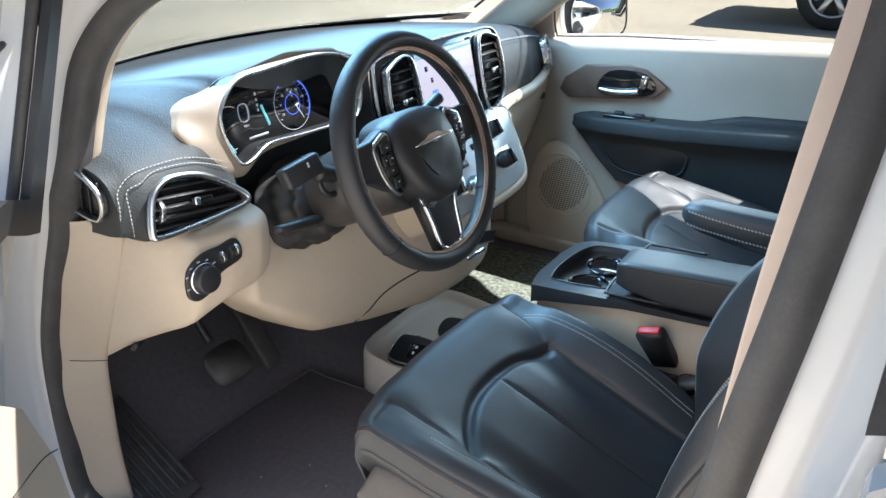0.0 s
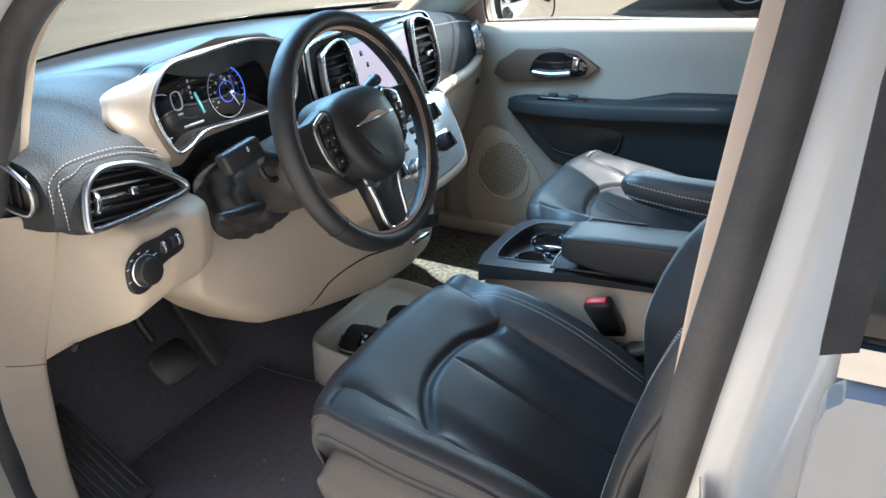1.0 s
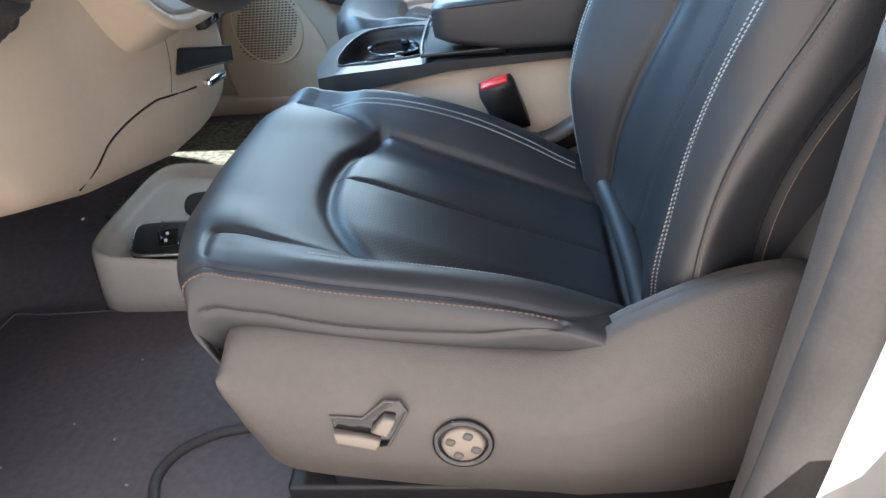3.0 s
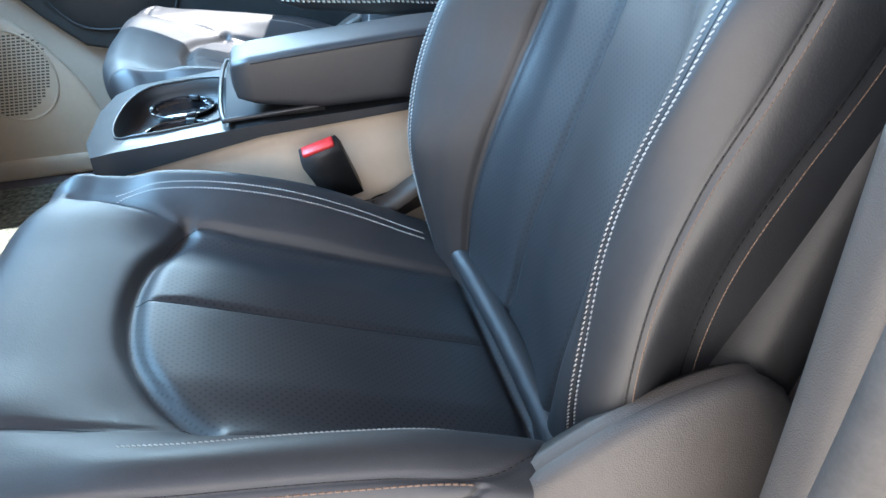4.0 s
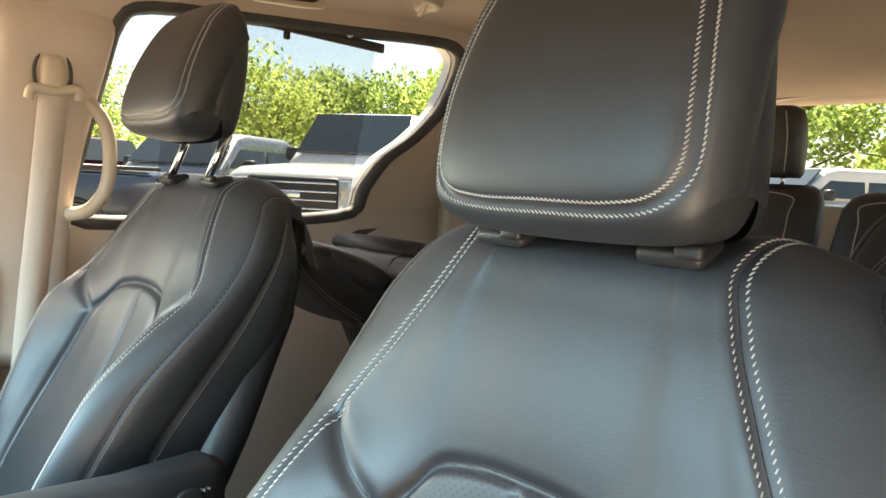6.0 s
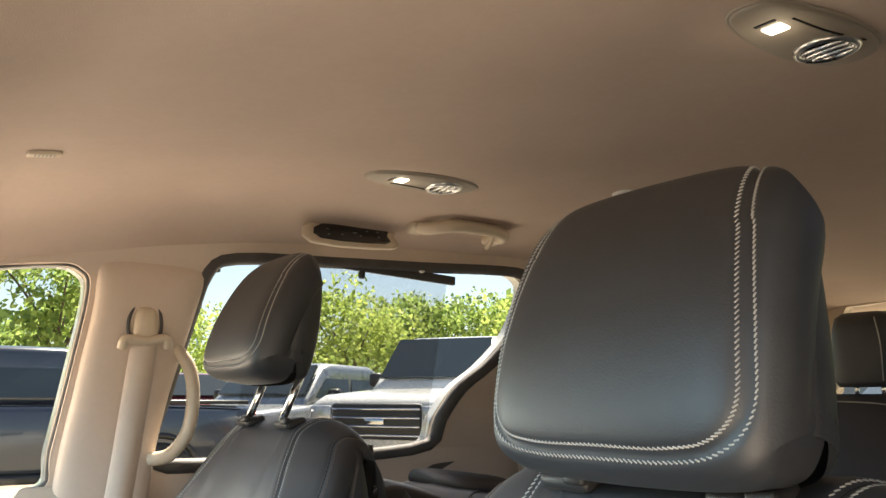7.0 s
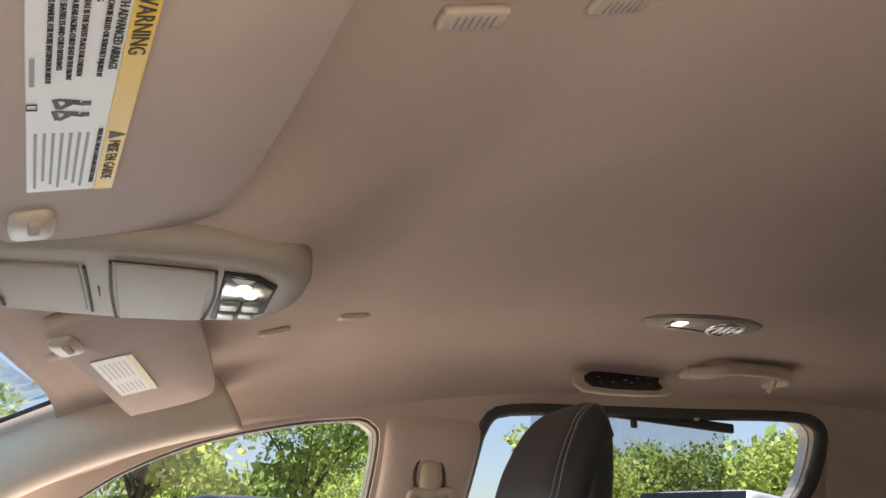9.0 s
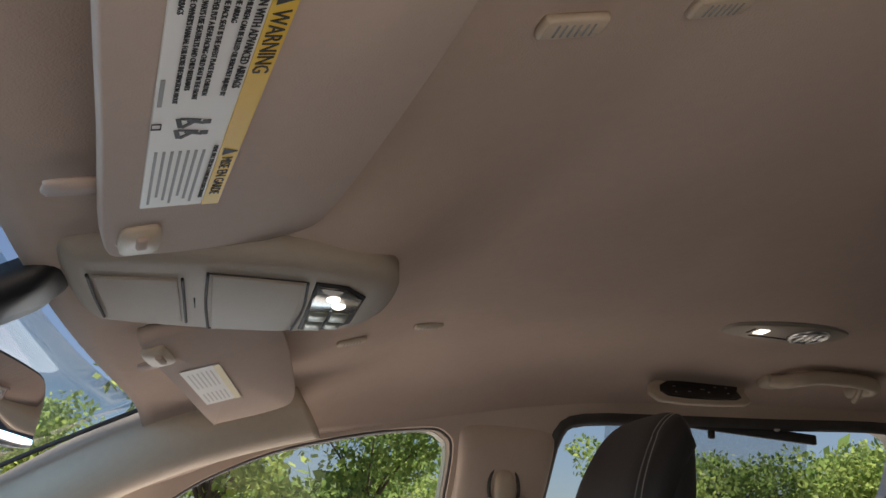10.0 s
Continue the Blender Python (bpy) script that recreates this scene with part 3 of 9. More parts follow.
def cowl(rows):
    """Loft across the trim: tucked under the seal, over the flat face and round into the footwell."""
    out = []
    for zl, yl, zr, yr in rows:
        a, b = Vector((-0.800, yl, zl)), Vector((-0.757, yr, zr))
        out.append([tuple(a + Vector((-0.016, 0.020, 0))), tuple(a + Vector((-0.004, 0.004, 0))), *[tuple(a.lerp(b, k) + Vector((-0.2, -0.55, 0)) * 0.010 * k * (1 - k)) for k in (0.04, 0.2, 0.4, 0.6, 0.8, 0.94)], tuple(b + Vector((0.003, 0.001, 0))), tuple(b + Vector((0.006, 0.010, 0))), tuple(b + Vector((0.008, 0.05, 0))), tuple(b + Vector((0.008, 0.18, 0)))])
    bm = bmesh.new()
    V = [[bm.verts.new(p) for p in r] for r in out]
    for r, q in zip(V, V[1:]):
        for i in range(len(r) - 1):
            bm.faces.new((r[i], r[i + 1], q[i + 1], q[i]))
    return bm


ct = thing("cowl_trim", "flat cream side trim between door seal and dashboard", "trim", kind="structure")
part("upper_piece", cowl(COWL[:30]), CREAM, ct)
part("lower_piece", cowl(COWL[29:]), CREAM, ct)
part("trim_joint", tube([(-0.800, 0.8245, 0.7815), (-0.78, 0.806, 0.776), (-0.7565, 0.7865, 0.771)], 0.0007, 6), SEAM, ct)


def pillar(name, label, line_pts, widths, depth, material):
    """A padded pillar cover: points up the middle, with half widths along y."""
    loops = []
    for (x, y, z), w in zip(catmull(line_pts, 6), np.interp(np.linspace(0, 1, 6 * (len(line_pts) - 1) + 1), np.linspace(0, 1, len(widths)), widths)):
        s = -math.copysign(1, x)
        loops.append([(x + s * depth * (max(0, math.sin(q))) ** 0.6 - s * 0.02 * (math.sin(q) < 0), y + w * math.copysign(abs(math.cos(q)) ** 0.6, math.cos(q)), z) for q in np.arange(28) * 2 * math.pi / 28])
    return tagged(part(name, loft(loops), material), label, "pillar trim", kind="structure")


pillar("pillar_b_right", "beige padded pillar cover between the right windows", [(0.835, -0.245, 0.9), (0.825, -0.25, 1.15), (0.79, -0.262, 1.30), (0.752, -0.282, 1.45), (0.752, -0.29, 1.52), (0.785, -0.295, 1.575)], [0.085, 0.085, 0.085, 0.092, 0.10, 0.12], 0.030, PILLAR)
pillar("pillar_b_left_upper", "pale padded pillar cover behind the doorway", [(-0.765, -0.262, 0.965), (-0.755, -0.272, 1.15), (-0.735, -0.285, 1.30), (-0.71, -0.30, 1.45), (-0.675, -0.31, 1.585)], [0.06, 0.06, 0.06, 0.06, 0.10], 0.03, PILLAR)
pillar("pillar_b_left_lower", "scuffed dark grey lower pillar cover", [(-0.775, -0.22, 0.42), (-0.775, -0.23, 0.62), (-0.775, -0.245, 0.80), (-0.772, -0.262, 0.985)], [0.09, 0.07, 0.065, 0.062], 0.036, VALANCE)


# A pillars: swept strip from the dash up to the roof edge
def a_pillar(s):
    slim = 1.0 if s > 0 else 0.62
    pts = catmull([(s * 0.815, 1.0, 1.02), (s * 0.79, 0.82, 1.155), (s * 0.755, 0.64, 1.285), (s * 0.715, 0.48, 1.392), (s * 0.685, 0.36, 1.455), (s * 0.665, 0.24, 1.50), (s * 0.65, 0.12, 1.535)], 6)
    loops = []
    for p in pts:
        k = [(0.062, -0.018), (0.045, 0.010), (0.012, 0.026), (-0.02, 0.026), (-0.052, 0.010), (-0.060, -0.018), (-0.02, -0.028), (0.03, -0.028)]
        loops.append([(p[0] + s * (-d * slim - 0.012 * (1 - slim) / 0.38), p[1] + e * slim * 0.55 + 0.09 * (1 - slim) / 0.38, p[2] + e * slim * 0.83 + 0.03 * (1 - slim) / 0.38) for e, d in catmull(k, 4, True)])
    return tagged(part("pillar_a_" + ("right" if s > 0 else "left"), loft(loops), CREAM), "pale moulded windscreen pillar cover", "pillar trim", kind="structure")


a_pillar(1)
a_pillar(-1)

# windscreen, its dark upper band and rubber edge
GLASS_W = glass("windscreen_glass", (0.93, 0.98, 0.98), 0.95)
GLASS_D = glass("side_glass", (0.92, 0.97, 0.96), 0.74)


def ws_fn(u, v):
    x = u * (0.80 - 0.14 * v)
    bow = 1 - (u * u)
    y = (1.02 + 0.36 * bow) * (1 - v) + (0.388 + 0.05 * bow) * v
    z = 1.125 * (1 - v) + (1.512 - 0.010 * bow) * v + 0.022 * math.sin(math.pi * v)
    return (x, y, z)


ws = part("window_1", grid(ws_fn, np.linspace(-1, 1, 25), np.linspace(0, 1, 14), 0.005, (0, 0.5, 0.8)), GLASS_W)
tagged(ws, "clear curved windscreen", "windscreen", kind="structure")
ws.visible_shadow = False
for u in (-1, 1):
    part("glass_edge", tube([Vector(ws_fn(u * 0.985, v)) + Vector((0, -0.006, -0.006)) for v in np.linspace(0.1, 1.0, 12)], 0.004, 8), RUBBER, ws, "black glass edge")
part("lower_band", grid(lambda u, v: Vector(ws_fn(u, v)) + Vector((0, -0.006, -0.004)), np.linspace(-1, 1, 21), np.linspace(0.0, 0.05, 3), 0.002, (0, 0.5, 0.8)), GLOSS, ws, "black lower edge band")


def pane(name, outline, label, s=1, off=0.03):
    bm = bmesh.new()
    bm.faces.new([bm.verts.new((s * (tumble(y, z) + off), y, z)) for y, z in loop(outline)])
    ob = tagged(part(name, bm, GLASS_D, smooth=False), label, "window", kind="structure")
    ob.visible_shadow = False
    return ob


pane("window_2", FRONT_WIN, "clear right front door window")
pane("window_3", SLIDE_WIN, "clear right sliding door window")
pane("window_4", QUARTER_WIN, "right rear quarter window")
pane("window_5", SLIDE_WIN, "left sliding door window", -1)
pane("window_6", QUARTER_WIN, "left rear quarter window", -1)

# rubber round the right windows
for nm, outline, r, par in (("window_seal", FRONT_WIN, 0.0045, side_r), ("window_seal", SLIDE_WIN, 0.017, side_r)):
    part(nm, tube([(tumble(y, z) + 0.012, y, z) for y, z in loop(outline, 3)], r, 8, False, 1, True), RUBBER, par, "black rubber window seal")

# tail of the cabin with the lift gate window
GATE = [(-0.66, 1.27), (-0.70, 1.36), (-0.66, 1.60), (-0.55, 1.635), (0, 1.65), (0.55, 1.635), (0.66, 1.60), (0.70, 1.36), (0.66, 1.27), (0, 1.25)]
bm = sheet_with_holes([(-0.86, 0.4), (-0.86, 1.1), (-0.74, 1.66), (0, 1.69), (0.74, 1.66), (0.86, 1.1), (0.86, 0.4)], [loop(GATE)], lambda y, z: 0.0, 0.05)
gate = part("wall_rear", bm, CREAM, smooth=False, m=Matrix(((0, 1, 0, 0), (-1, 0, 0, -2.72), (0, 0, 1, 0), (0, 0, 0, 1))))
tagged(gate, "beige lift gate trim with rear window", "wall", kind="structure")
bm = bmesh.new()
bm.faces.new([bm.verts.new((x, -2.75, z)) for x, z in loop(GATE)])
gp = tagged(part("window_7", bm, GLASS_D, smooth=False), "clear lift gate window", "window", kind="structure")
gp.visible_shadow = False

# firewall and nose closing the front below the windscreen
fw = part("wall_front", grid(lambda x, z: (x, 1.27 - 0.0 * z, z), np.linspace(-0.88, 0.88, 9), np.linspace(0.3, 1.08, 8), 0.04, (0, 1, 0)), PLASTIC)
tagged(fw, "dark bulkhead below the windscreen", "wall", kind="structure")
def hood_fn(x, y):
    k = (y - 1.15) / 1.0
    return (x * (1 - 0.12 * k * k), y, 1.075 - 0.12 * k - 0.18 * k ** 3 - 0.06 * x * x)
hood = part("hood", grid(hood_fn, np.linspace(-0.93, 0.93, 17), np.linspace(1.12, 2.15, 14), 0.02, (0, 0, -1)), WHITE)
tagged(hood, "white painted hood beyond the windscreen", "hood", kind="structure")


# ---- the closed sliding door beside the doorway, outer face ----
def outer(y, z):
    return -0.905 - 0.015 * max(0.0, 1.17 - z) + 0.235 * max(0.0, z - 1.17)


sd = thing("sliding_door", "closed white sliding door with bright belt strip and dark glass", "door")
DARKGLASS = mat("privacy_glass", (0.012, 0.012, 0.014), 0.05, vary=0.1, scale=3, coat=1.0)
part("door_skin", sheet_with_holes(loop([(-0.330, 0.36), (-0.322, 0.60), (-0.322, 1.00), (-0.324, 1.12), (-0.336, 1.160), (-0.40, 1.166), (-0.9, 1.17), (-1.42, 1.175), (-1.46, 1.15), (-1.45, 0.4), (-1.43, 0.36), (-0.9, 0.35)], 3), [], outer, -0.03), WHITE, sd, "white painted door skin", smooth=False)
part("belt_strip", sheet_with_holes([(-0.331, 1.168), (-0.331, 1.190), (-1.44, 1.200), (-1.44, 1.176)], [], lambda y, z: outer(y, z) - 0.004, -0.008), CHROME, sd, "bright belt strip", smooth=False)
part("window_sash", sheet_with_holes([(-0.318, 1.185), (-0.322, 1.35), (-0.335, 1.52), (-0.362, 1.52), (-0.347, 1.35), (-0.340, 1.192)], [], lambda y, z: outer(y, z) - 0.002, -0.02), RUBBER, sd, "black window sash", smooth=False)
part("door_glass", sheet_with_holes([(-0.341, 1.193), (-0.348, 1.35), (-0.363, 1.52), (-0.42, 1.575), (-1.40, 1.60), (-1.42, 1.202)], [], outer, 0.004), DARKGLASS, sd, "dark tinted glass", smooth=False)


# ---- seats ----
# the cushion, by distance ahead: heights of the insert, the stitched edges and the low seam of its side
SEAT_Y = [0.338, 0.30, 0.26, 0.22, 0.18, 0.12, 0.06, 0.0, -0.06, -0.12, -0.18]
SEAT_MID = [0.774, 0.770, 0.757, 0.743, 0.729, 0.706, 0.683, 0.660, 0.638, 0.616, 0.598]
SEAT_EDGE_OUT = [0.776, 0.772, 0.767, 0.761, 0.754, 0.745, 0.735, 0.722, 0.700, 0.675, 0.650]
SEAT_LOW_OUT = [0.736, 0.733, 0.729, 0.722, 0.715, 0.708, 0.704, 0.704, 0.685, 0.655, 0.635]
SEAT_EDGE_IN = [0.774, 0.770, 0.766, 0.768, 0.764, 0.750, 0.730, 0.702, 0.669, 0.640, 0.612]
SEAT_COLS = [-0.345, -0.31, -0.285, -0.262, -0.240, -0.218, -0.196, -0.174, -0.152, -0.08, 0, 0.08, 0.160, 0.184, 0.205, 0.235, 0.258, 0.30, 0.345]
NOSE = [(1.0, -0.055), (0.75, -0.030), (0.45, -0.010), (0.2, 0.0), (0.06, -0.006)]


def cushion_net():
    """Rows from under the nose to the hip, columns from the outboard hem to the inboard one."""
    def front(w):
        return float(np.interp(abs(w), [0, 0.10, 0.17, 0.215, 0.24, 0.25, 0.26], [0.360, 0.355, 0.345, 0.332, 0.320, 0.315, 0.308]))

    def columns(k):
        m, eo, lo, ei = SEAT_MID[k], SEAT_EDGE_OUT[k], SEAT_LOW_OUT[k], SEAT_EDGE_IN[k]
        flat = float(np.interp(SEAT_Y[k], [0.20, 0.26], [0.0, 1.0]))
        io, ii = m + 0.006, m + 0.004
        so = io * 0.5 + eo * 0.5 + 0.002 * (1 - flat)
        return [(-0.215, lo - 0.075), (-0.240, lo - 0.030), (-0.2505, lo), (-0.2495, lo * 0.45 + eo * 0.55), (-0.240, eo), (-0.218, eo + 0.009 * (1 - 0.5 * flat)), (-0.196, eo + 0.003),
                (-0.174, so), (-0.152, io), (-0.08, m + 0.001), (0, m), (0.08, m + 0.001), (0.160, ii), (0.184, ii * 0.45 + ei * 0.55), (0.205, ei), (0.232, ei + 0.008), (0.252, ei - 0.012), (0.260, ei - 0.055), (0.250, ei - 0.11)]
    rows = []
    for f, dy in NOSE:
        hem = [0.022, 0.008] + [0.0] * 15 + [0.004, 0.012]
        rows.append([(w * (1 - 0.05 * f), front(0.255 if h else w) + dy - h, 0.615 + (max(z, 0.62) - 0.615) * (1 - f)) for (w, z), h in zip(columns(0), hem)])
    for k, y in enumerate(SEAT_Y):
        fade = min(1.0, max(0.0, (y - 0.2) / 0.13))
        rows.append([(w, y + (front(w if 1 < c < 17 else 0.256) - 0.36) * fade, z) for c, (w, z) in enumerate(columns(k))])
    return [-0.16, -0.12, -0.075, -0.04, -0.018] + [0.338 - y for y in SEAT_Y], rows


# the backrest, by height: across and ahead for its ribs, outboard and inboard
BACK_Z = [0.60, 0.66, 0.72, 0.78, 0.84, 0.90, 0.96, 1.02, 1.08, 1.14, 1.19, 1.225, 1.246, 1.238, 1.18]
BACK_B = BACK_Z[:12] + [1.262, 1.30, 1.36]
BACK_MID = [-0.120, -0.138, -0.150, -0.168, -0.188, -0.208, -0.226, -0.243, -0.256, -0.271, -0.290, -0.308, -0.345, -0.380, -0.405]
INS_W = [0.130, 0.142, 0.147, 0.148, 0.147, 0.147, 0.134, 0.118, 0.112, 0.106, 0.096, 0.085, 0.085, 0.085, 0.085]
INS_Y = [-0.105, -0.112, -0.121, -0.139, -0.163, -0.190, -0.211, -0.228, -0.252, -0.270, -0.290, -0.308, -0.345, -0.380, -0.405]
EDGE_W = [[0.190, 0.198, 0.207, 0.200, 0.192, 0.195, 0.208, 0.213, 0.191, 0.158, 0.132, 0.120, 0.128, 0.145, 0.155], [0.165, 0.174, 0.186, 0.194, 0.210, 0.215, 0.209, 0.205, 0.196, 0.160, 0.132, 0.118, 0.126, 0.145, 0.155]]
EDGE_YY = [[-0.118, -0.112, -0.107, -0.117, -0.130, -0.146, -0.165, -0.191, -0.242, -0.271, -0.293, -0.312, -0.345, -0.380, -0.405], [-0.092, -0.080, -0.068, -0.062, -0.074, -0.096, -0.128, -0.180, -0.242, -0.271, -0.293, -0.312, -0.345, -0.380, -0.405]]
RIM_W = [[0.222, 0.232, 0.243, 0.243, 0.239, 0.236, 0.241, 0.244, 0.243, 0.234, 0.216, 0.196, 0.192, 0.196, 0.200], [0.190, 0.200, 0.216, 0.226, 0.238, 0.244, 0.244, 0.246, 0.244, 0.232, 0.214, 0.194, 0.190, 0.194, 0.198]]
RIM_Y = [[-0.150, -0.142, -0.133, -0.137, -0.151, -0.176, -0.206, -0.234, -0.268, -0.296, -0.314, -0.330, -0.352, -0.382, -0.405], [-0.120, -0.112, -0.104, -0.104, -0.116, -0.138, -0.168, -0.212, -0.260, -0.294, -0.314, -0.330, -0.352, -0.382, -0.405]]
TAIL_W = [0.205, 0.210, 0.218, 0.228, 0.238, 0.246, 0.248, 0.250, 0.250, 0.244, 0.230, 0.214, 0.206, 0.206, 0.206]
TAIL_Y = [[-0.215, -0.200, -0.190, -0.191, -0.202, -0.226, -0.262, -0.292, -0.318, -0.338, -0.350, -0.360, -0.372, -0.392, -0.408], [-0.180, -0.172, -0.166, -0.168, -0.182, -0.206, -0.240, -0.276, -0.308, -0.334, -0.348, -0.360, -0.372, -0.392, -0.408]]
BACK_COLS = [-0.43, -0.385, -0.335, -0.275, -0.225, -0.185, -0.145, -0.07, 0, 0.07, 0.145, 0.185, 0.225, 0.275, 0.335, 0.385, 0.43]


def back_net():
    """Rows from the hip over the top to the rear, columns from outboard to inboard."""
    rows = []
    for k, z in enumerate(BACK_Z):
        low = max(0.0, (min(BACK_B[k], 1.24) - 1.12)) * 0.16 + (0.008 if k >= 12 else 0.0)

        def side(n):
            e, r, t = (EDGE_W[n][k], EDGE_YY[n][k], z), (RIM_W[n][k], RIM_Y[n][k], z - low * 0.8), (TAIL_W[k], TAIL_Y[n][k], z - low * 1.6)
            i = (INS_W[k], INS_Y[k], z)
            m = (i[0] * 0.45 + e[0] * 0.55 - 0.002, i[1] * 0.52 + e[1] * 0.48 + 0.004 * (z < 1.05), z)
            rear = (TAIL_W[k] - 0.008, TAIL_Y[n][k] - 0.07 * min(1.0, max(0.1, (1.25 - z) * 4)) - 0.006, z - low * 2)
            far = (TAIL_W[k] - 0.06, rear[1] - 0.03, z - low * 2)
            return [far, rear, t, r, e, m, i, (0.072, BACK_MID[k] * 0.55 + INS_Y[k] * 0.45 - 0.002, z)]
        o, n = side(0), side(1)
        rows.append([(-w, y, h) for w, y, h in o] + [(0, BACK_MID[k], z)] + n[::-1])
    return rows


HEAD_SPINE = [(-0.315, 1.236), (-0.265, 1.240), (-0.243, 1.268), (-0.252, 1.335), (-0.281, 1.408), (-0.312, 1.445), (-0.338, 1.442), (-0.358, 1.405), (-0.364, 1.320), (-0.354, 1.252), (-0.330, 1.236)]
HEAD_PROF = [(0, 0), (0.05, -0.001), (0.085, -0.004), (0.106, -0.012), (0.116, -0.028), (0.119, -0.044), (0.116, -0.056), (0.106, -0.064), (0.05, -0.067)]


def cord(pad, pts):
    """A thin dark line lying in a seam, the groove's shade put into its colour."""
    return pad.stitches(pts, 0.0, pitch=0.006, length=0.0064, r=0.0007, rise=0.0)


def seat(name, label, shift=(0, 0, 0), lean=0.0, cushion_x=0.0, back_up=0.0, head_up=0.0, head_fwd=0.0, fine=True, arm=0, out=0, group="front seats", posts=False, back_label=""):
    """A leather captain's chair. The local x is across, y ahead; lean turns the back further down."""
    root = thing(name, label, "seat", group, m=pose(*shift))
    o = out or -1
    keep = np.array([-o, 1, 1])
    # cushion, by (outboard distance, distance ahead) turned into its own run
    rows, net = cushion_net()
    pad = Quilt(SEAT_COLS, rows, np.array(net) * keep, (cushion_x, 0, 0))
    pad.turned = 1.0 if (pad.nor[180, 250] @ np.array([0, 0, 1])) > 0 else -1.0
    run = lambda pts: [(-w, 0.338 - y) for w, y in pts]
    insert = run([(0.150, -0.105), (0.152, 0.02), (0.153, 0.12), (0.149, 0.160), (0.110, 0.194), (0.050, 0.219), (-0.028, 0.224), (-0.10, 0.213), (-0.160, 0.187), (-0.163, 0.12), (-0.161, 0.0), (-0.160, -0.105)])
    nose = run([(0.149, 0.160), (0.110, 0.194), (0.050, 0.219), (-0.028, 0.224), (-0.10, 0.213), (-0.160, 0.187)])
    mid = run([(-0.026, 0.226), (-0.026, 0.1), (-0.026, -0.105)])
    horn_out = run([(0.222, 0.326), (0.180, 0.320), (0.167, 0.300), (0.164, 0.245), (0.159, 0.20), (0.150, 0.163)])
    horn_in = run([(-0.197, 0.322), (-0.195, 0.285), (-0.178, 0.226), (-0.160, 0.187)])
    hip = run([(0.185, -0.108), (0.150, -0.105), (0, -0.106), (-0.160, -0.108), (-0.20, -0.11)])
    piping = [(-0.240, -0.10)] + run([(0.240, 0.338), (0.240, 0.2), (0.240, 0.05), (0.240, -0.02), (0.215, -0.075), (0.19, -0.10)])
    welt = run([(0.285, 0.345), (0.285, 0.2), (0.285, 0.04), (0.276, -0.005), (0.250, -0.022)])
    for line, depth, w in ((insert, 0.0055, 0.0048), (nose, 0.011, 0.0085), (mid, 0.0042, 0.0042), (horn_out, 0.0035, 0.0045), (horn_in, 0.004, 0.005), (hip, 0.007, 0.006), (piping, 0.0018, 0.003), (welt, 0.0028, 0.003)):
        pad.seam(line, depth, w)
    na, nb = (230, 230) if fine else (90, 90)
    me = pad.mesh("cushion", na, nb, inside_poly([(p[0] * 0.97, p[1] + (0.12 if p[1] > 0.44 else 0.0)) for p in insert]))
    link("cushion", me, [LEATHER, PERF], root)
    top = run([(-0.196, 0.272), (-0.206, 0.235), (-0.208, 0.15), (-0.206, 0.05), (-0.203, -0.075)])
    low = run([(0.197, 0.215), (0.196, 0.1), (0.192, 0.0), (0.178, -0.085)])
    threads("stitching", [pad.stitches(top, 0.004, slant=0.0009), pad.stitches(top, -0.004, slant=0.0009), pad.stitches(low, 0.0, slant=0.0009)], THREAD, root, "pale grey double stitching")
    threads("stitching", [pad.stitches([(a - 0.0075, b) for a, b in piping[:-2]], 0.0, pitch=0.0052, length=0.0042, r=0.0009, rise=0.0006)], TANTHREAD, root, "tan edge stitching")
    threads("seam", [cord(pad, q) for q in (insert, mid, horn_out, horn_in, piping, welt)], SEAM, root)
    roll_pts = [(cushion_x + o * w, y, z) for w, y, z in ((0.178, -0.112, 0.645), (0.12, -0.118, 0.634), (0.0, -0.122, 0.630), (-0.12, -0.118, 0.634), (-0.178, -0.110, 0.645))]
    part("hip_roll", tube(roll_pts, 0.014, 12), LEATHER, root, "rolled leather fold between cushion and backrest")
    # backrest, turned about the hip line
    piv = Vector((0, -0.10, 0.64))
    turn = Matrix.Translation(piv + Vector((0, 0, back_up))) @ pose(0, 0, 0, lean, 0, 0) @ Matrix.Translation(-piv)
    back = Quilt(BACK_COLS, BACK_B, np.array(back_net()) * keep)
    back.turned = 1.0 if back.nor[180, 120] @ np.array([0, 1, 0]) > 0 else -1.0
    zi = [(0.145, 0.63), (0.145, 0.72), (0.145, 0.84), (0.145, 0.94), (0.143, 1.006), (0.122, 1.034), (0.088, 1.055), (0.040, 1.066), (0, 1.068)]
    zi = zi + [(-a, b) for a, b in zi[-2::-1]]
    spine_seam = [(-o * a, b) for a, b in ((0.034, 0.63), (0.030, 0.75), (0.020, 0.87), (0.008, 0.97), (0.0, 1.066))]
    back.seam(zi, 0.007, 0.0052)
    back.seam(spine_seam, 0.0045, 0.0042)
    runs, dark, cords = [], [], [cord(back, zi), cord(back, spine_seam)]
    for s in (1, -1):
        yoke = [(s * 0.143, 1.008), (s * 0.18, 1.042), (s * 0.222, 1.074)]
        edge = [(s * 0.225, b) for b in (0.64, 0.75, 0.90, 1.05, 1.15, 1.225, 1.28, 1.34)]
        rim = [(s * 0.275, b) for b in (0.63, 0.75, 0.9, 1.05, 1.15, 1.225, 1.28)]
        tail = [(s * 0.335, b) for b in (0.63, 0.75, 0.9, 1.05, 1.15, 1.21)]
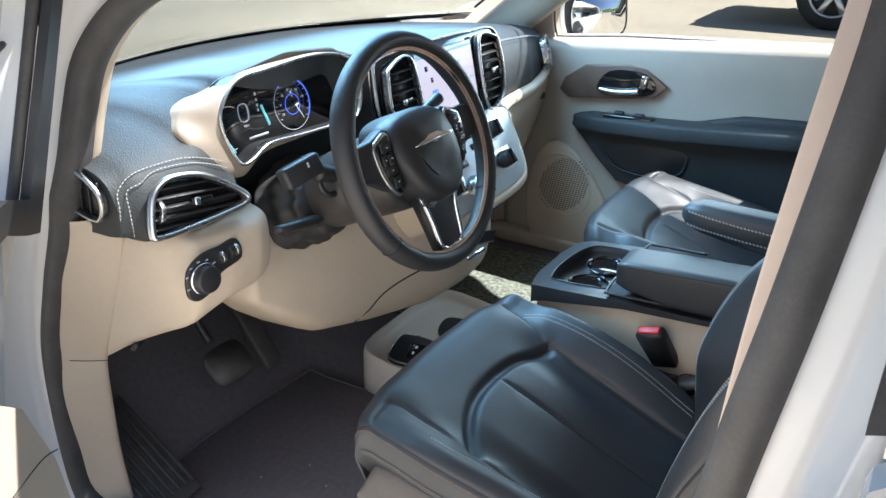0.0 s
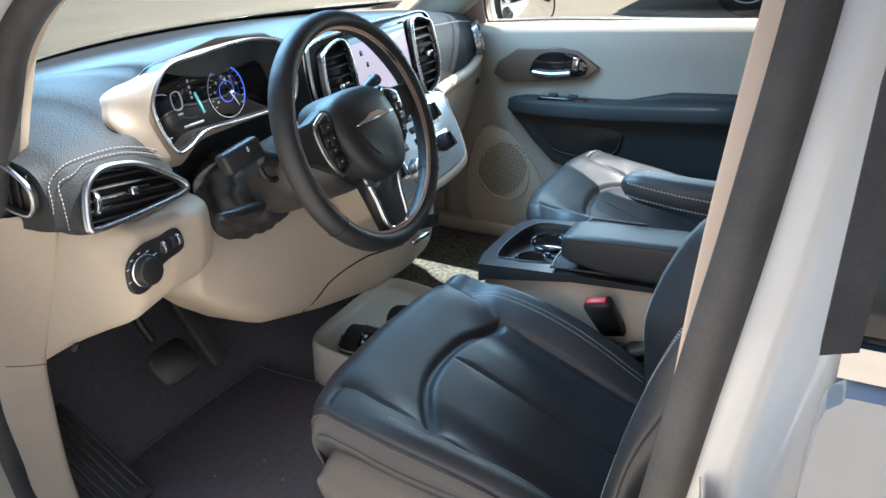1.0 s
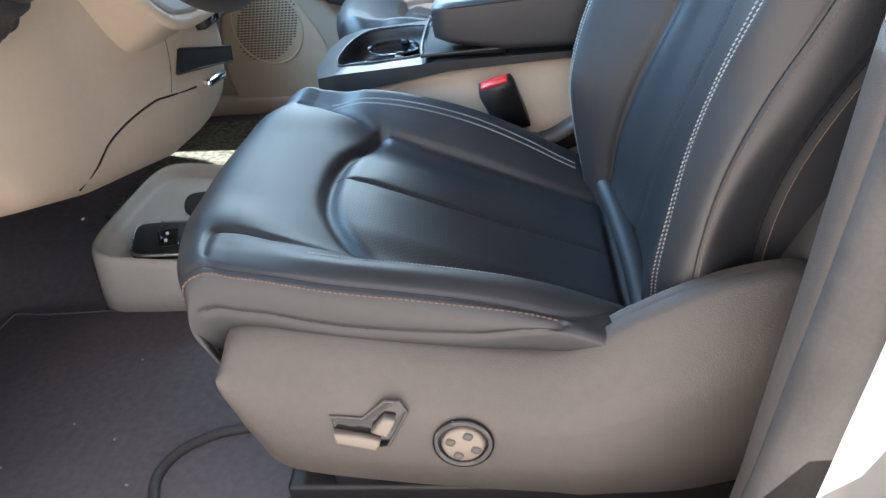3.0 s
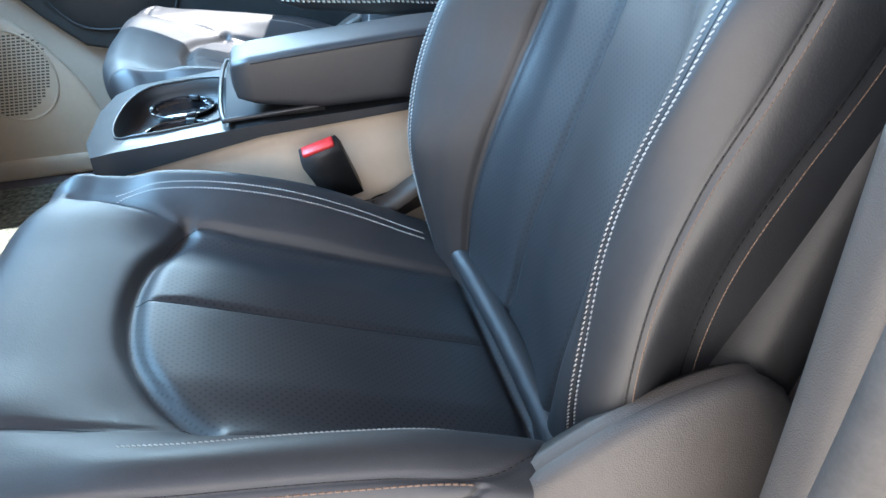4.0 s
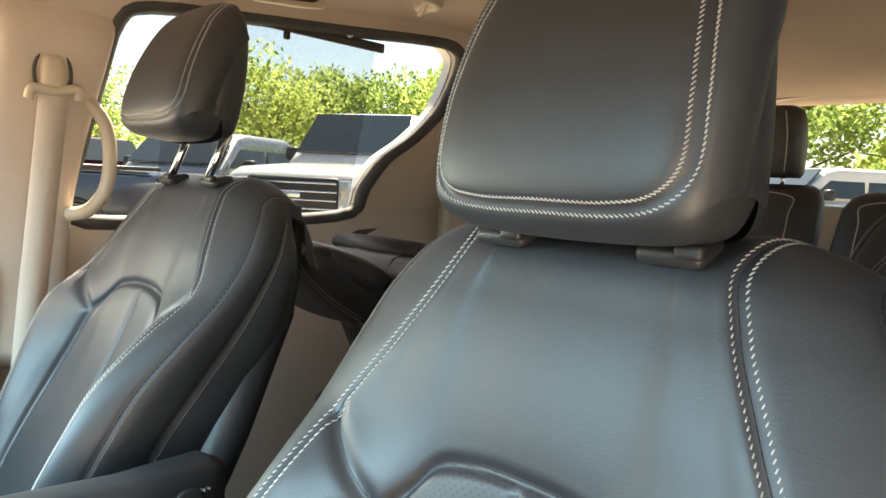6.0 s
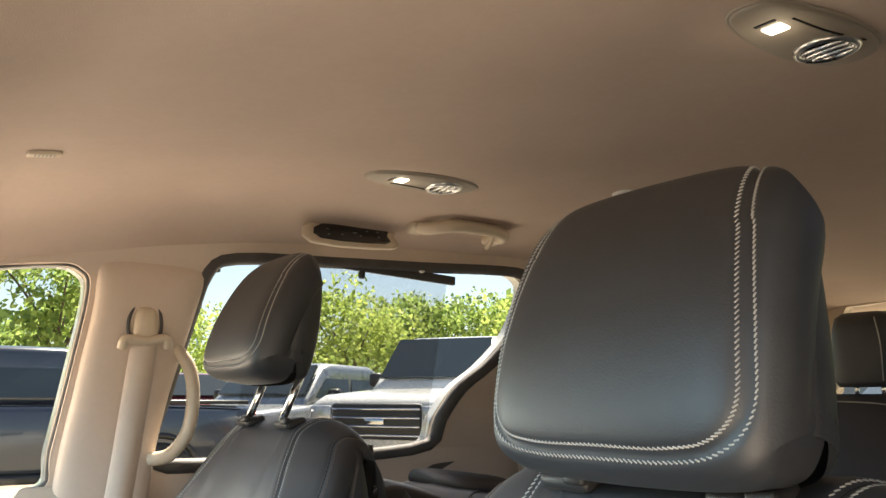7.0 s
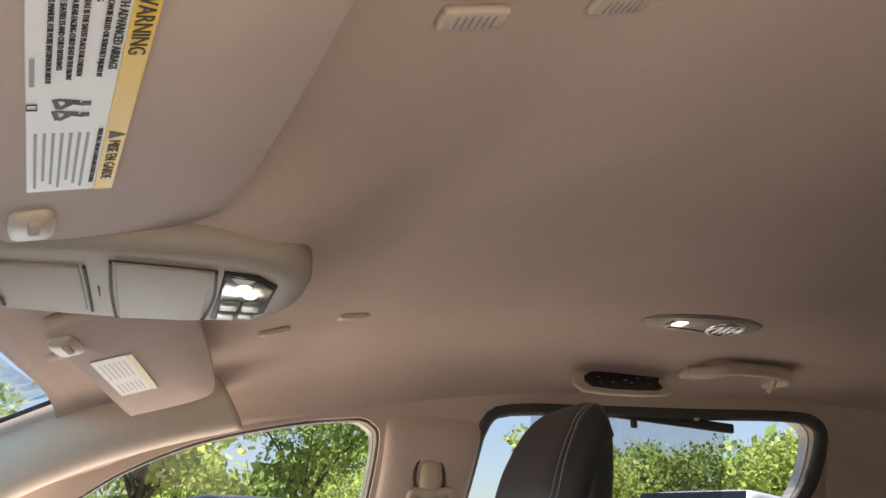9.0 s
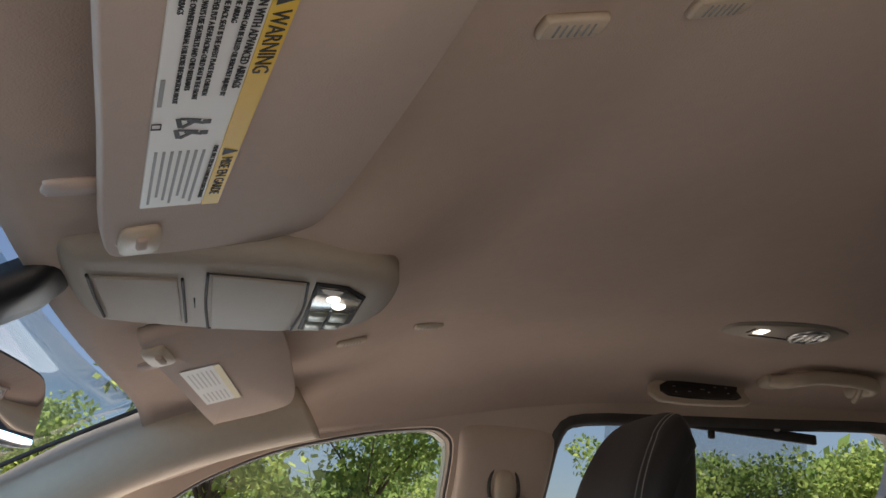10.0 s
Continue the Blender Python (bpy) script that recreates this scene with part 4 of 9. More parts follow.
        for line, depth, w in ((yoke, 0.006, 0.0055), (edge, 0.0025, 0.0042), (rim, 0.0018, 0.003), (tail, 0.0024, 0.003)):
            back.seam(line, depth, w)
        runs += [back.stitches(edge, 0.0052, pitch=0.0042, slant=0.0009), back.stitches(edge, -0.0052, pitch=0.0042, slant=0.0009)]
        dark += [back.stitches([(a + s * 0.007, b) for a, b in line], 0.0, length=0.004, r=0.0005) for line in (rim, tail)]
        cords += [cord(back, yoke), cord(back, edge)]
        cords += [back.stitches(line, 0.0, pitch=0.006, length=0.0064, r=0.0012, rise=0.0004) for line in (rim, tail)]
    na, nb = (240, 230) if fine else (90, 100)
    backrest = link("backrest", back.mesh("backrest", na, nb, inside_poly([(a * 0.985, b) for a, b in zi])), [LEATHER, PERF], root, back_label, m=turn)
    threads("stitching", runs, THREAD, backrest, "pale grey double stitching")
    threads("stitching", dark, TANTHREAD, backrest, "tan side stitching")
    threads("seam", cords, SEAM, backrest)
    # rear shell
    loops = []
    for y, z, w in ((-0.18, 0.60, 0.215), (-0.235, 0.70, 0.252), (-0.30, 0.90, 0.260), (-0.355, 1.06, 0.240), (-0.40, 1.17, 0.190), (-0.405, 1.215, 0.165)):
        th = 0.05 if z < 1.15 else 0.02
        loops.append([(w * math.copysign(abs(math.cos(q)) ** 0.5, math.cos(q)), y + th * math.copysign(abs(math.sin(q)) ** 0.7, math.sin(q)), z) for q in np.arange(28) * 2 * math.pi / 28])
    part("back_panel", loft(loops), PLASTIC, root, "black moulded seat back", m=turn)
    # headrest on posts
    up = turn @ Matrix.Translation((0.008 * out, -0.30 * head_up + head_fwd, head_up))
    head = Pad(HEAD_SPINE, HEAD_PROF, width=lambda b: np.interp(b, [0, 0.08, 0.16, 0.24, 0.31, 0.5], [0.98, 1.01, 1.03, 1.01, 0.95, 1.0]))
    hs = head.spine
    hz = lambda z: hs.near(1, z, 0.05, 0.45)
    ring_pts = [(0.088, hs.length * 0.62), (0.092, hz(1.425)), (0.096, hz(1.395)), (0.103, hz(1.335)), (0.105, hz(1.290)), (0.088, hz(1.266)), (0.055, hz(1.260)), (0, hz(1.259))]
    ring_pts = ring_pts + [(-a, b) for a, b in ring_pts[-2::-1]]
    head.seam(ring_pts, 0.0035, 0.004)
    hb = part_from(head, "headrest", 110 if fine else 60, 130 if fine else 60, root, up)
    inner = [(-0.31 + (y + 0.315) * 0.80, 1.345 + (z - 1.345) * 0.86) for y, z in HEAD_SPINE[:-1]]
    core = slab(inner, 0.170, 0.02, smooth=4)
    part("headrest_side", core, LEATHER, hb, m=Matrix(((0, 0, 1, -0.085), (1, 0, 0, 0), (0, 1, 0, 0), (0, 0, 0, 1))))
    runs = [head.stitches(ring_pts, 0.0048, slant=0.0009), head.stitches(ring_pts, -0.0048, slant=0.0009)]
    threads("stitching", runs, THREAD, hb, "pale grey double stitching")
    for s in (1, -1):
        collar = join(box(0.050, 0.034, 0.014, 0.006, 3, (s * 0.075, -0.316, 1.235), (-18, 0, 0)), box(0.020, 0.010, 0.010, 0.003, 2, (s * 0.075 - 0.018, -0.298, 1.236)))
        part("post_collar", collar, PLASTIC, root, "black plastic headrest collar", m=turn)
        part("headrest_post", cyl(0.006, 0.05 + head_up, (s * 0.065, -0.326 - 0.15 * head_up + head_fwd * 0.35, 1.258 + head_up / 2), (16, 0, 0), 16), CHROME, root, "chrome headrest post", m=turn)
    # fold-down armrest on the inboard side
    if arm:
        x = arm * 0.322
        sec = []
        for y, z, h, w in ((-0.275, 0.895, 0.034, 0.020), (-0.255, 0.895, 0.044, 0.028), (-0.16, 0.888, 0.042, 0.033), (-0.05, 0.895, 0.036, 0.034), (0.03, 0.903, 0.030, 0.033), (0.060, 0.906, 0.022, 0.027), (0.072, 0.907, 0.010, 0.014)):
            sec.append([(x + w * math.copysign(abs(math.cos(q)) ** 0.55, math.cos(q)), y, z + h * math.copysign(abs(math.sin(q)) ** 0.55, math.sin(q))) for q in np.arange(28) * 2 * math.pi / 28])
        armrest = part("armrest", loft(sec), LEATHER, root, "padded black leather armrest", smooth=True)
        for side in (-1, 1):
            for zz in (0.012, -0.012):
                ys = np.linspace(-0.25, 0.055, 46)
                V, Fc = [], []
                for y in ys:
                    k = len(V)
                    w = np.interp(y, [-0.255, -0.16, -0.05, 0.03, 0.06], [0.028, 0.033, 0.034, 0.033, 0.027]) * 0.985
                    zc = np.interp(y, [-0.255, -0.16, -0.05, 0.03, 0.06], [0.895, 0.888, 0.895, 0.903, 0.906]) + (zz if zz > 0 else zz - 0.014 * np.interp(y, [-0.25, -0.1], [1.0, 0.2]))
                    V += [(x + side * (w + 0.0016), y + dy, zc + dz) for dy, dz in ((-0.0024, -0.002), (0.0018, -0.001), (0.0024, 0.002), (-0.0018, 0.001))]
                    V += [(x + side * (w - 0.001), y + dy, zc + dz) for dy, dz in ((-0.0024, -0.002), (0.0018, -0.001), (0.0024, 0.002), (-0.0018, 0.001))]
                    Fc += [(k, k + 1, k + 2, k + 3)] + [(k + i, k + (i + 1) % 4, k + 4 + (i + 1) % 4, k + 4 + i) for i in range(4)]
                threads("stitching", [(V, Fc)], THREAD, armrest)
        part("pivot_cap", cyl(0.019, 0.006, (x + arm * 0.031, -0.225, 0.893), (0, 90, 0), 28, bevel=0.002), PLASTIC, armrest, "round black pivot cap")
        part("pivot_cap", cyl(0.019, 0.006, (x - arm * 0.0, -0.245, 0.893), (0, 90, 0), 28, bevel=0.002), PLASTIC, armrest, "round black pivot cap")
    return root


def part_from(pad, name, na, nb, parent, m):
    me = pad.mesh(name, na, nb)
    return link(name, me, LEATHER, parent, m=m)


SWITCHGREY = mat("switch_grey", (0.20, 0.175, 0.145), 0.34, 0.15, vary=0.05, scale=30)


def seat_base(root, side):
    """Side valance, power switches, frame under the cushion. side: -1 has the switches."""
    for s in (-1, 1):
        # side cover with a rising tail toward the recliner
        top = [(0.290, 0.690), (0.282, 0.711), (0.262, 0.718), (0.215, 0.713), (0.13, 0.700), (0.045, 0.688), (-0.01, 0.683), (-0.04, 0.691), (-0.082, 0.716), (-0.125, 0.738), (-0.17, 0.754), (-0.22, 0.760), (-0.25, 0.74)]
        bot = [(0.292, 0.66), (0.286, 0.62), (0.272, 0.58), (0.245, 0.54), (0.14, 0.520), (0.05, 0.51), (-0.01, 0.505), (-0.04, 0.50), (-0.08, 0.50), (-0.125, 0.50), (-0.17, 0.51), (-0.22, 0.53), (-0.25, 0.56)]
        T, B = catmull(top, 5), catmull(bot, 5)
        bow = [(0.07, -0.040), (0.0, -0.020), (0.035, -0.008), (0.15, 0.003), (0.26, 0.013), (0.33, 0.0185), (0.42, 0.020), (0.65, 0.019), (0.9, 0.006), (1.0, -0.02)]

        def fn(i, k):
            w, dx = bow[k]
            p = T[i] * (1 - w) + B[i] * w
            return (s * (0.276 + dx), p[0], p[1])
        cover = part("side_cover", grid(fn, range(len(T)), range(len(bow)), 0.012, (-s, 0, 0)), VALANCE, root, "dark grey moulded side cover")
        if s == side:
            face = Matrix.Translation((s * 0.2945, 0.072, 0.603)) @ Matrix(((0, 0, s, 0), (1, 0, 0, 0), (0, 1, 0, 0), (0, 0, 0, 1)))
            WELL_L = [(0.120, 0.034), (0.090, 0.031), (0.068, 0.051), (0.055, 0.050), (0.049, 0.038), (0.070, -0.003), (0.080, -0.005), (0.118, 0.006)]
            part("switch_well", slab(WELL_L, 0.0025, 0.0008), GLOSS, cover, "black switch recess", m=face)
            part("well_rim", tube([(u, v, 0.0022) for u, v in WELL_L], 0.0016, 6, False, 1, True), VALANCE, cover, m=face)
            part("slide_switch", slab([(0.118, 0.020), (0.117, 0.007), (0.079, -0.003), (0.075, 0.010)], 0.011, 0.003), SWITCHGREY, cover, "silver-grey seat slide switch", m=face)
            part("recline_switch", slab([(0.083, 0.021), (0.070, 0.037), (0.059, 0.035), (0.068, 0.014)], 0.012, 0.003), SWITCHGREY, cover, "silver-grey recline switch", m=face)
            knob = part("lumbar_knob", cyl(0.020, 0.008, (s * 0.2975, 0.072, 0.603), (0, 90, 0), 32, bevel=0.004), SWITCHGREY, cover, "round silver-grey lumbar control")
            part("knob_ring", tube([(s * 0.297, 0.072 + 0.025 * math.cos(q), 0.603 + 0.025 * math.sin(q)) for q in np.arange(24) * math.pi / 12], 0.004, 8, True, 2, True), GLOSS, cover)
            for q in range(4):
                part("knob_dimple", box(0.004, 0.009, 0.009, 0.002, 1, (s * 0.3015, 0.072 + 0.0125 * math.cos(q * math.pi / 2 + 0.4), 0.603 + 0.0125 * math.sin(q * math.pi / 2 + 0.4)), (math.degrees(q * math.pi / 2 + 0.4), 0, 0)), VALANCE, knob)
    part("seat_pan", box(0.46, 0.46, 0.09, 0.02, 2, (0, 0.05, 0.535)), PLASTIC, root)
    for x in (-0.2, 0.2):
        part("slide_rail", join(box(0.04, 0.52, 0.05, 0.006, 2, (x, 0.02, 0.44)), box(0.03, 0.05, 0.12, 0.004, 1, (x, 0.2, 0.50)), box(0.03, 0.05, 0.12, 0.004, 1, (x, -0.14, 0.50))), PLASTIC, root, "black seat rail")


driver = seat("driver_seat", "black perforated leather driver seat with pale double stitching", (-0.412, 0, 0), arm=0, out=-1, cushion_x=-0.018)
seat_base(driver, -1)
passenger = seat("leather_seat", "black leather passenger seat with raised headrest and folded-down armrest", (0.405, -0.005, 0.004), lean=7.0, back_up=0.050, head_up=0.054, head_fwd=0.038, arm=-1, out=1, cushion_x=0.018)
seat_base(passenger, 1)
for px, up_z, tip, words_on in ((-0.43, 0.065, 4.0, "black leather second-row captain seat standing upright"), (0.43, 0.02, -70.0, "black leather second-row captain seat tipped forward")):
    rear = seat("second_row_seat", words_on, (px, -1.12, up_z), lean=tip, fine=False, arm=0, group="second row seats")
    part("seat_box", box(0.5, 0.46, 0.26, 0.03, 2, (0, 0.03, 0.53)), PLASTIC, rear)


# third row: two backs with one headrest raised on posts
def rear_back(x, w, top, label):
    root = thing("third_row_seat", label, "seat", "third row seats")
    loops = []
    for y, z, k in ((-2.00, 0.78, 0.96), (-2.06, 0.95, 1.0), (-2.13, 1.12, 1.0), (-2.18, top - 0.05, 0.97), (-2.20, top - 0.015, 0.90), (-2.215, top, 0.78)):
        loops.append([(x + w * k * math.copysign(abs(math.cos(q)) ** 0.5, math.cos(q)), y + 0.055 * k * math.copysign(abs(math.sin(q)) ** 0.7, math.sin(q)), z) for q in np.arange(28) * 2 * math.pi / 28])
    part("backrest", loft(loops), LEATHER, root)
    part("piping", tube([(x - w * 0.70, -2.03, 1.0), (x - w * 0.72, -2.10, top - 0.10), (x - w * 0.62, -2.125, top - 0.03), (x + w * 0.62, -2.125, top - 0.03), (x + w * 0.72, -2.10, top - 0.10), (x + w * 0.70, -2.03, 1.0)], 0.002, 6), THREAD, root, "pale piping")
    part("cushion", box(w * 1.9, 0.46, 0.16, 0.04, 4, (x, -1.78, 0.72)), LEATHER, root)
    part("seat_box", box(w * 1.8, 0.40, 0.26, 0.02, 2, (x, -1.78, 0.53)), PLASTIC, root)
    return root


bench = rear_back(0.42, 0.26, 1.315, "black leather third-row seat with raised headrest")
loops = []
for z, k in ((1.335, 0.86), (1.350, 0.96), (1.43, 1.0), (1.50, 0.95), (1.535, 0.84), (1.548, 0.6)):
    loops.append([(0.335 + 0.095 * k * math.copysign(abs(math.cos(q)) ** 0.5, math.cos(q)), -2.20 + 0.05 * k * math.copysign(abs(math.sin(q)) ** 0.7, math.sin(q)), z) for q in np.arange(28) * 2 * math.pi / 28])
head = part("headrest", loft(loops), LEATHER, bench, "black leather headrest")
part("stitching", tube([(0.275, -2.149, 1.35), (0.272, -2.146, 1.45), (0.285, -2.152, 1.53)], 0.0018, 6), THREAD, head)
for x in (0.30, 0.375):
    part("headrest_post", cyl(0.006, 0.08, (x, -2.20, 1.33), (0, 0, 0), 12), CHROME, bench, "chrome headrest post")
rear_back(-0.16, 0.28, 1.300, "black leather third-row seat with pale piping")


# ---- dashboard ----
dash = thing("dashboard", "black soft-topped dashboard with cream lower panels and stitched edges", "dashboard")
DKEYS = [-0.790, -0.762, -0.65, -0.580, -0.548, -0.42, -0.29, -0.22, 0.0, 0.235, 0.33, 0.60, 0.78]
SECT = [
    [(1.05, 1.13), (0.92, 1.142), (0.77, 1.150), (0.682, 1.142), (0.646, 1.128), (0.634, 1.10), (0.634, 1.07), (0.642, 1.056), (0.67, 1.05)],
    [(1.07, 1.13), (0.92, 1.148), (0.77, 1.159), (0.675, 1.149), (0.630, 1.130), (0.607, 1.09), (0.601, 1.05), (0.604, 1.035), (0.64, 1.03)],
    [(1.17, 1.13), (0.96, 1.165), (0.80, 1.185), (0.70, 1.178), (0.628, 1.146), (0.594, 1.10), (0.588, 1.05), (0.592, 1.03), (0.63, 1.025)],
    [(1.24, 1.13), (1.0, 1.175), (0.83, 1.203), (0.73, 1.212), (0.672, 1.206), (0.640, 1.160), (0.606, 1.105), (0.590, 1.05), (0.63, 1.025)],
    [(1.25, 1.13), (1.0, 1.175), (0.83, 1.206), (0.73, 1.222), (0.675, 1.222), (0.672, 1.20), (0.70, 1.10), (0.70, 1.04), (0.70, 1.02)],
    [(1.30, 1.13), (1.02, 1.175), (0.83, 1.212), (0.71, 1.243), (0.640, 1.252), (0.640, 1.235), (0.69, 1.10), (0.70, 1.04), (0.70, 1.02)],
    [(1.34, 1.13), (1.04, 1.172), (0.83, 1.205), (0.70, 1.230), (0.638, 1.238), (0.660, 1.20), (0.68, 1.10), (0.68, 1.04), (0.68, 1.02)],
    [(1.36, 1.13), (1.05, 1.168), (0.82, 1.186), (0.68, 1.205), (0.625, 1.206), (0.605, 1.18), (0.605, 1.10), (0.605, 1.04), (0.63, 1.02)],
    [(1.38, 1.13), (1.06, 1.165), (0.82, 1.186), (0.68, 1.205), (0.618, 1.210), (0.600, 1.19), (0.603, 1.10), (0.606, 1.04), (0.63, 1.02)],
    [(1.35, 1.13), (1.05, 1.162), (0.82, 1.182), (0.69, 1.198), (0.630, 1.198), (0.605, 1.17), (0.603, 1.10), (0.606, 1.02), (0.63, 1.00)],
    [(1.32, 1.13), (1.04, 1.155), (0.84, 1.170), (0.74, 1.166), (0.680, 1.145), (0.650, 1.10), (0.642, 1.04), (0.650, 0.985), (0.68, 0.97)],
    [(1.19, 1.125), (0.98, 1.14), (0.84, 1.148), (0.75, 1.143), (0.700, 1.122), (0.678, 1.08), (0.670, 1.02), (0.680, 0.985), (0.71, 0.97)],
    [(1.02, 1.09), (0.92, 1.11), (0.84, 1.120), (0.77, 1.112), (0.730, 1.092), (0.710, 1.06), (0.705, 1.02), (0.715, 0.99), (0.74, 0.98)],
]
SECT = np.array([catmull(s, 6) for s in SECT])
XS = np.array(sorted(set(np.round(np.concatenate([np.linspace(-0.790, 0.78, 72), DKEYS]), 4))))
dense = np.stack([[np.interp(XS, DKEYS, SECT[:, i, k]) for k in (0, 1)] for i in range(SECT.shape[1])])
ker = np.array([1, 2, 3, 2, 1]) / 9.0
for i in range(dense.shape[0]):
    for k in (0, 1):
        dense[i, k] = np.convolve(np.pad(dense[i, k], 2, mode="edge"), ker, "valid")
part("top_pad", grid(lambda i, j: (XS[i], dense[j, 0, i], dense[j, 1, i]), range(len(XS)), range(dense.shape[0])), SOFT, dash, "grained black soft upper pad")
# closed outer end of the pad
bm = bmesh.new()
bm.faces.new([bm.verts.new((XS[0] + 0.0005, dense[j, 0, 0], dense[j, 1, 0])) for j in range(dense.shape[0])] + [bm.verts.new((XS[0] + 0.0005, 1.05, 1.03))])
part("pad_end", bm, SOFT, dash, smooth=False)


def sheet(keys, sections, xs, material, name, label="", n=5, thick=0.0):
    """A panel through cross sections (y, z) at the given x keys."""
    D = np.array([catmull(s, n) for s in sections])

    def fn(x, j):
        return (x, float(np.interp(x, keys, D[:, j, 0])), float(np.interp(x, keys, D[:, j, 1])))
    return part(name, grid(fn, xs, range(D.shape[1]), thick, (0, 1, 0)), material, dash, label)


# cream lower panel at the driver's end, with the headlamp switch
lower = sheet([-0.764, -0.757, -0.742, -0.712, -0.66, -0.60, -0.572, -0.562], [
    [(0.80, 1.05), (0.80, 1.0), (0.80, 0.94), (0.81, 0.88), (0.82, 0.82), (0.84, 0.77)],
    [(0.700, 1.05), (0.687, 1.0), (0.706, 0.94), (0.736, 0.88), (0.768, 0.82), (0.800, 0.770)],
    [(0.645, 1.042), (0.625, 1.0), (0.632, 0.945), (0.655, 0.895), (0.700, 0.838), (0.750, 0.802)],
    [(0.602, 1.036), (0.570, 1.016), (0.563, 0.965), (0.574, 0.925), (0.604, 0.876), (0.660, 0.856)],
    [(0.595, 1.034), (0.556, 1.020), (0.548, 0.985), (0.555, 0.943), (0.578, 0.906), (0.640, 0.893)],
    [(0.595, 1.036), (0.556, 1.024), (0.548, 0.995), (0.554, 0.950), (0.576, 0.908), (0.640, 0.898)],
    [(0.605, 1.040), (0.566, 1.028), (0.558, 1.000), (0.562, 0.955), (0.582, 0.915), (0.640, 0.905)],
    [(0.640, 1.040), (0.620, 1.025), (0.615, 0.998), (0.615, 0.965), (0.625, 0.930), (0.660, 0.920)]],
    sorted(set([-0.764, -0.757, -0.752, -0.747, -0.742, -0.572, -0.569, -0.565, -0.562] + list(np.round(np.linspace(-0.735, -0.575, 24), 4)))), CREAM, "lower_panel", "cream lower dash panel")
# knee bolster under the column
KNEE_X = [-0.592, -0.576, -0.52, -0.43, -0.28, -0.11, 0.0, 0.08, 0.13, 0.15]
KNEE = [
    [(0.68, 0.985), (0.670, 0.93), (0.670, 0.885), (0.68, 0.870), (0.74, 0.865)],
    [(0.62, 0.985), (0.606, 0.92), (0.602, 0.872), (0.616, 0.845), (0.72, 0.835)],
    [(0.62, 0.988), (0.600, 0.915), (0.591, 0.850), (0.606, 0.795), (0.73, 0.775)],
    [(0.62, 0.99), (0.595, 0.91), (0.580, 0.81), (0.60, 0.725), (0.74, 0.70)],
    [(0.61, 0.99), (0.575, 0.90), (0.558, 0.78), (0.59, 0.680), (0.74, 0.655)],
    [(0.58, 0.985), (0.535, 0.885), (0.518, 0.76), (0.555, 0.655), (0.72, 0.63)],
    [(0.565, 0.965), (0.518, 0.87), (0.502, 0.76), (0.545, 0.655), (0.70, 0.63)],
    [(0.57, 0.96), (0.522, 0.87), (0.508, 0.765), (0.55, 0.66), (0.70, 0.635)],
    [(0.60, 0.955), (0.565, 0.87), (0.555, 0.77), (0.585, 0.67), (0.70, 0.64)],
    [(0.70, 0.95), (0.70, 0.87), (0.70, 0.77), (0.70, 0.68), (0.72, 0.65)]]
sheet(KNEE_X, KNEE, [-0.592, -0.588, -0.582, -0.576] + list(np.linspace(-0.565, 0.08, 38)) + [0.09, 0.10, 0.11, 0.12, 0.13, 0.137, 0.144, 0.15], CREAM, "knee_panel", "cream knee panel below the steering column")
knee_lines = np.array([catmull(k, 8) for k in KNEE])


def on_knee(x, z, proud=0.0):
    """The point of the knee panel at a given x and height."""
    ys = np.array([np.interp(x, KNEE_X, knee_lines[:, j, 0]) for j in range(26)])
    zz = np.array([np.interp(x, KNEE_X, knee_lines[:, j, 1]) for j in range(26)])
    return (x, float(np.interp(-z, -zz, ys)) - proud, z)


# unseen boxes added inside the dash to block sun leaking onto floor and pedals
part("sun_blocker", join(box(0.78, 0.26, 0.02, 0.004, 1, (-0.32, 0.85, 0.925)), box(0.20, 0.08, 0.02, 0.004, 1, (-0.36, 0.69, 0.925)), box(0.24, 0.34, 0.02, 0.004, 1, (0.21, 0.81, 0.925)), box(0.42, 0.28, 0.02, 0.004, 1, (0.55, 0.84, 0.925))), PLASTIC, dash, "unseen black boxes that keep stray sun out of the footwell")
# cut line of the lower cover in the knee panel
part("panel_seam", tube([on_knee(x, z) for x, z in ((-0.335, 0.700), (-0.310, 0.722), (-0.280, 0.743), (-0.235, 0.757), (-0.175, 0.764), (-0.139, 0.760), (-0.06, 0.748))], 0.0018, 6), SEAM, dash)
part("panel_seam", tube([on_knee(x, z) for x, z in ((-0.132, 0.762), (-0.118, 0.80), (-0.104, 0.85), (-0.098, 0.90))], 0.0007, 6), SEAM, dash)
# passenger lower panel and cream sweep
sheet([0.08, 0.2, 0.33, 0.60, 0.79], [
    [(0.56, 0.94), (0.55, 0.88), (0.555, 0.80), (0.60, 0.70), (0.70, 0.66)],
    [(0.60, 1.00), (0.60, 0.90), (0.61, 0.80), (0.65, 0.70), (0.75, 0.66)],
    [(0.645, 0.985), (0.635, 0.93), (0.66, 0.82), (0.70, 0.70), (0.80, 0.66)],
    [(0.685, 0.985), (0.672, 0.94), (0.70, 0.82), (0.74, 0.70), (0.84, 0.66)],
    [(0.720, 0.995), (0.708, 0.95), (0.74, 0.84), (0.79, 0.72), (0.88, 0.68)]],
    list(np.linspace(0.08, 0.79, 30)), CREAM, "glovebox_panel", "cream glovebox panel")
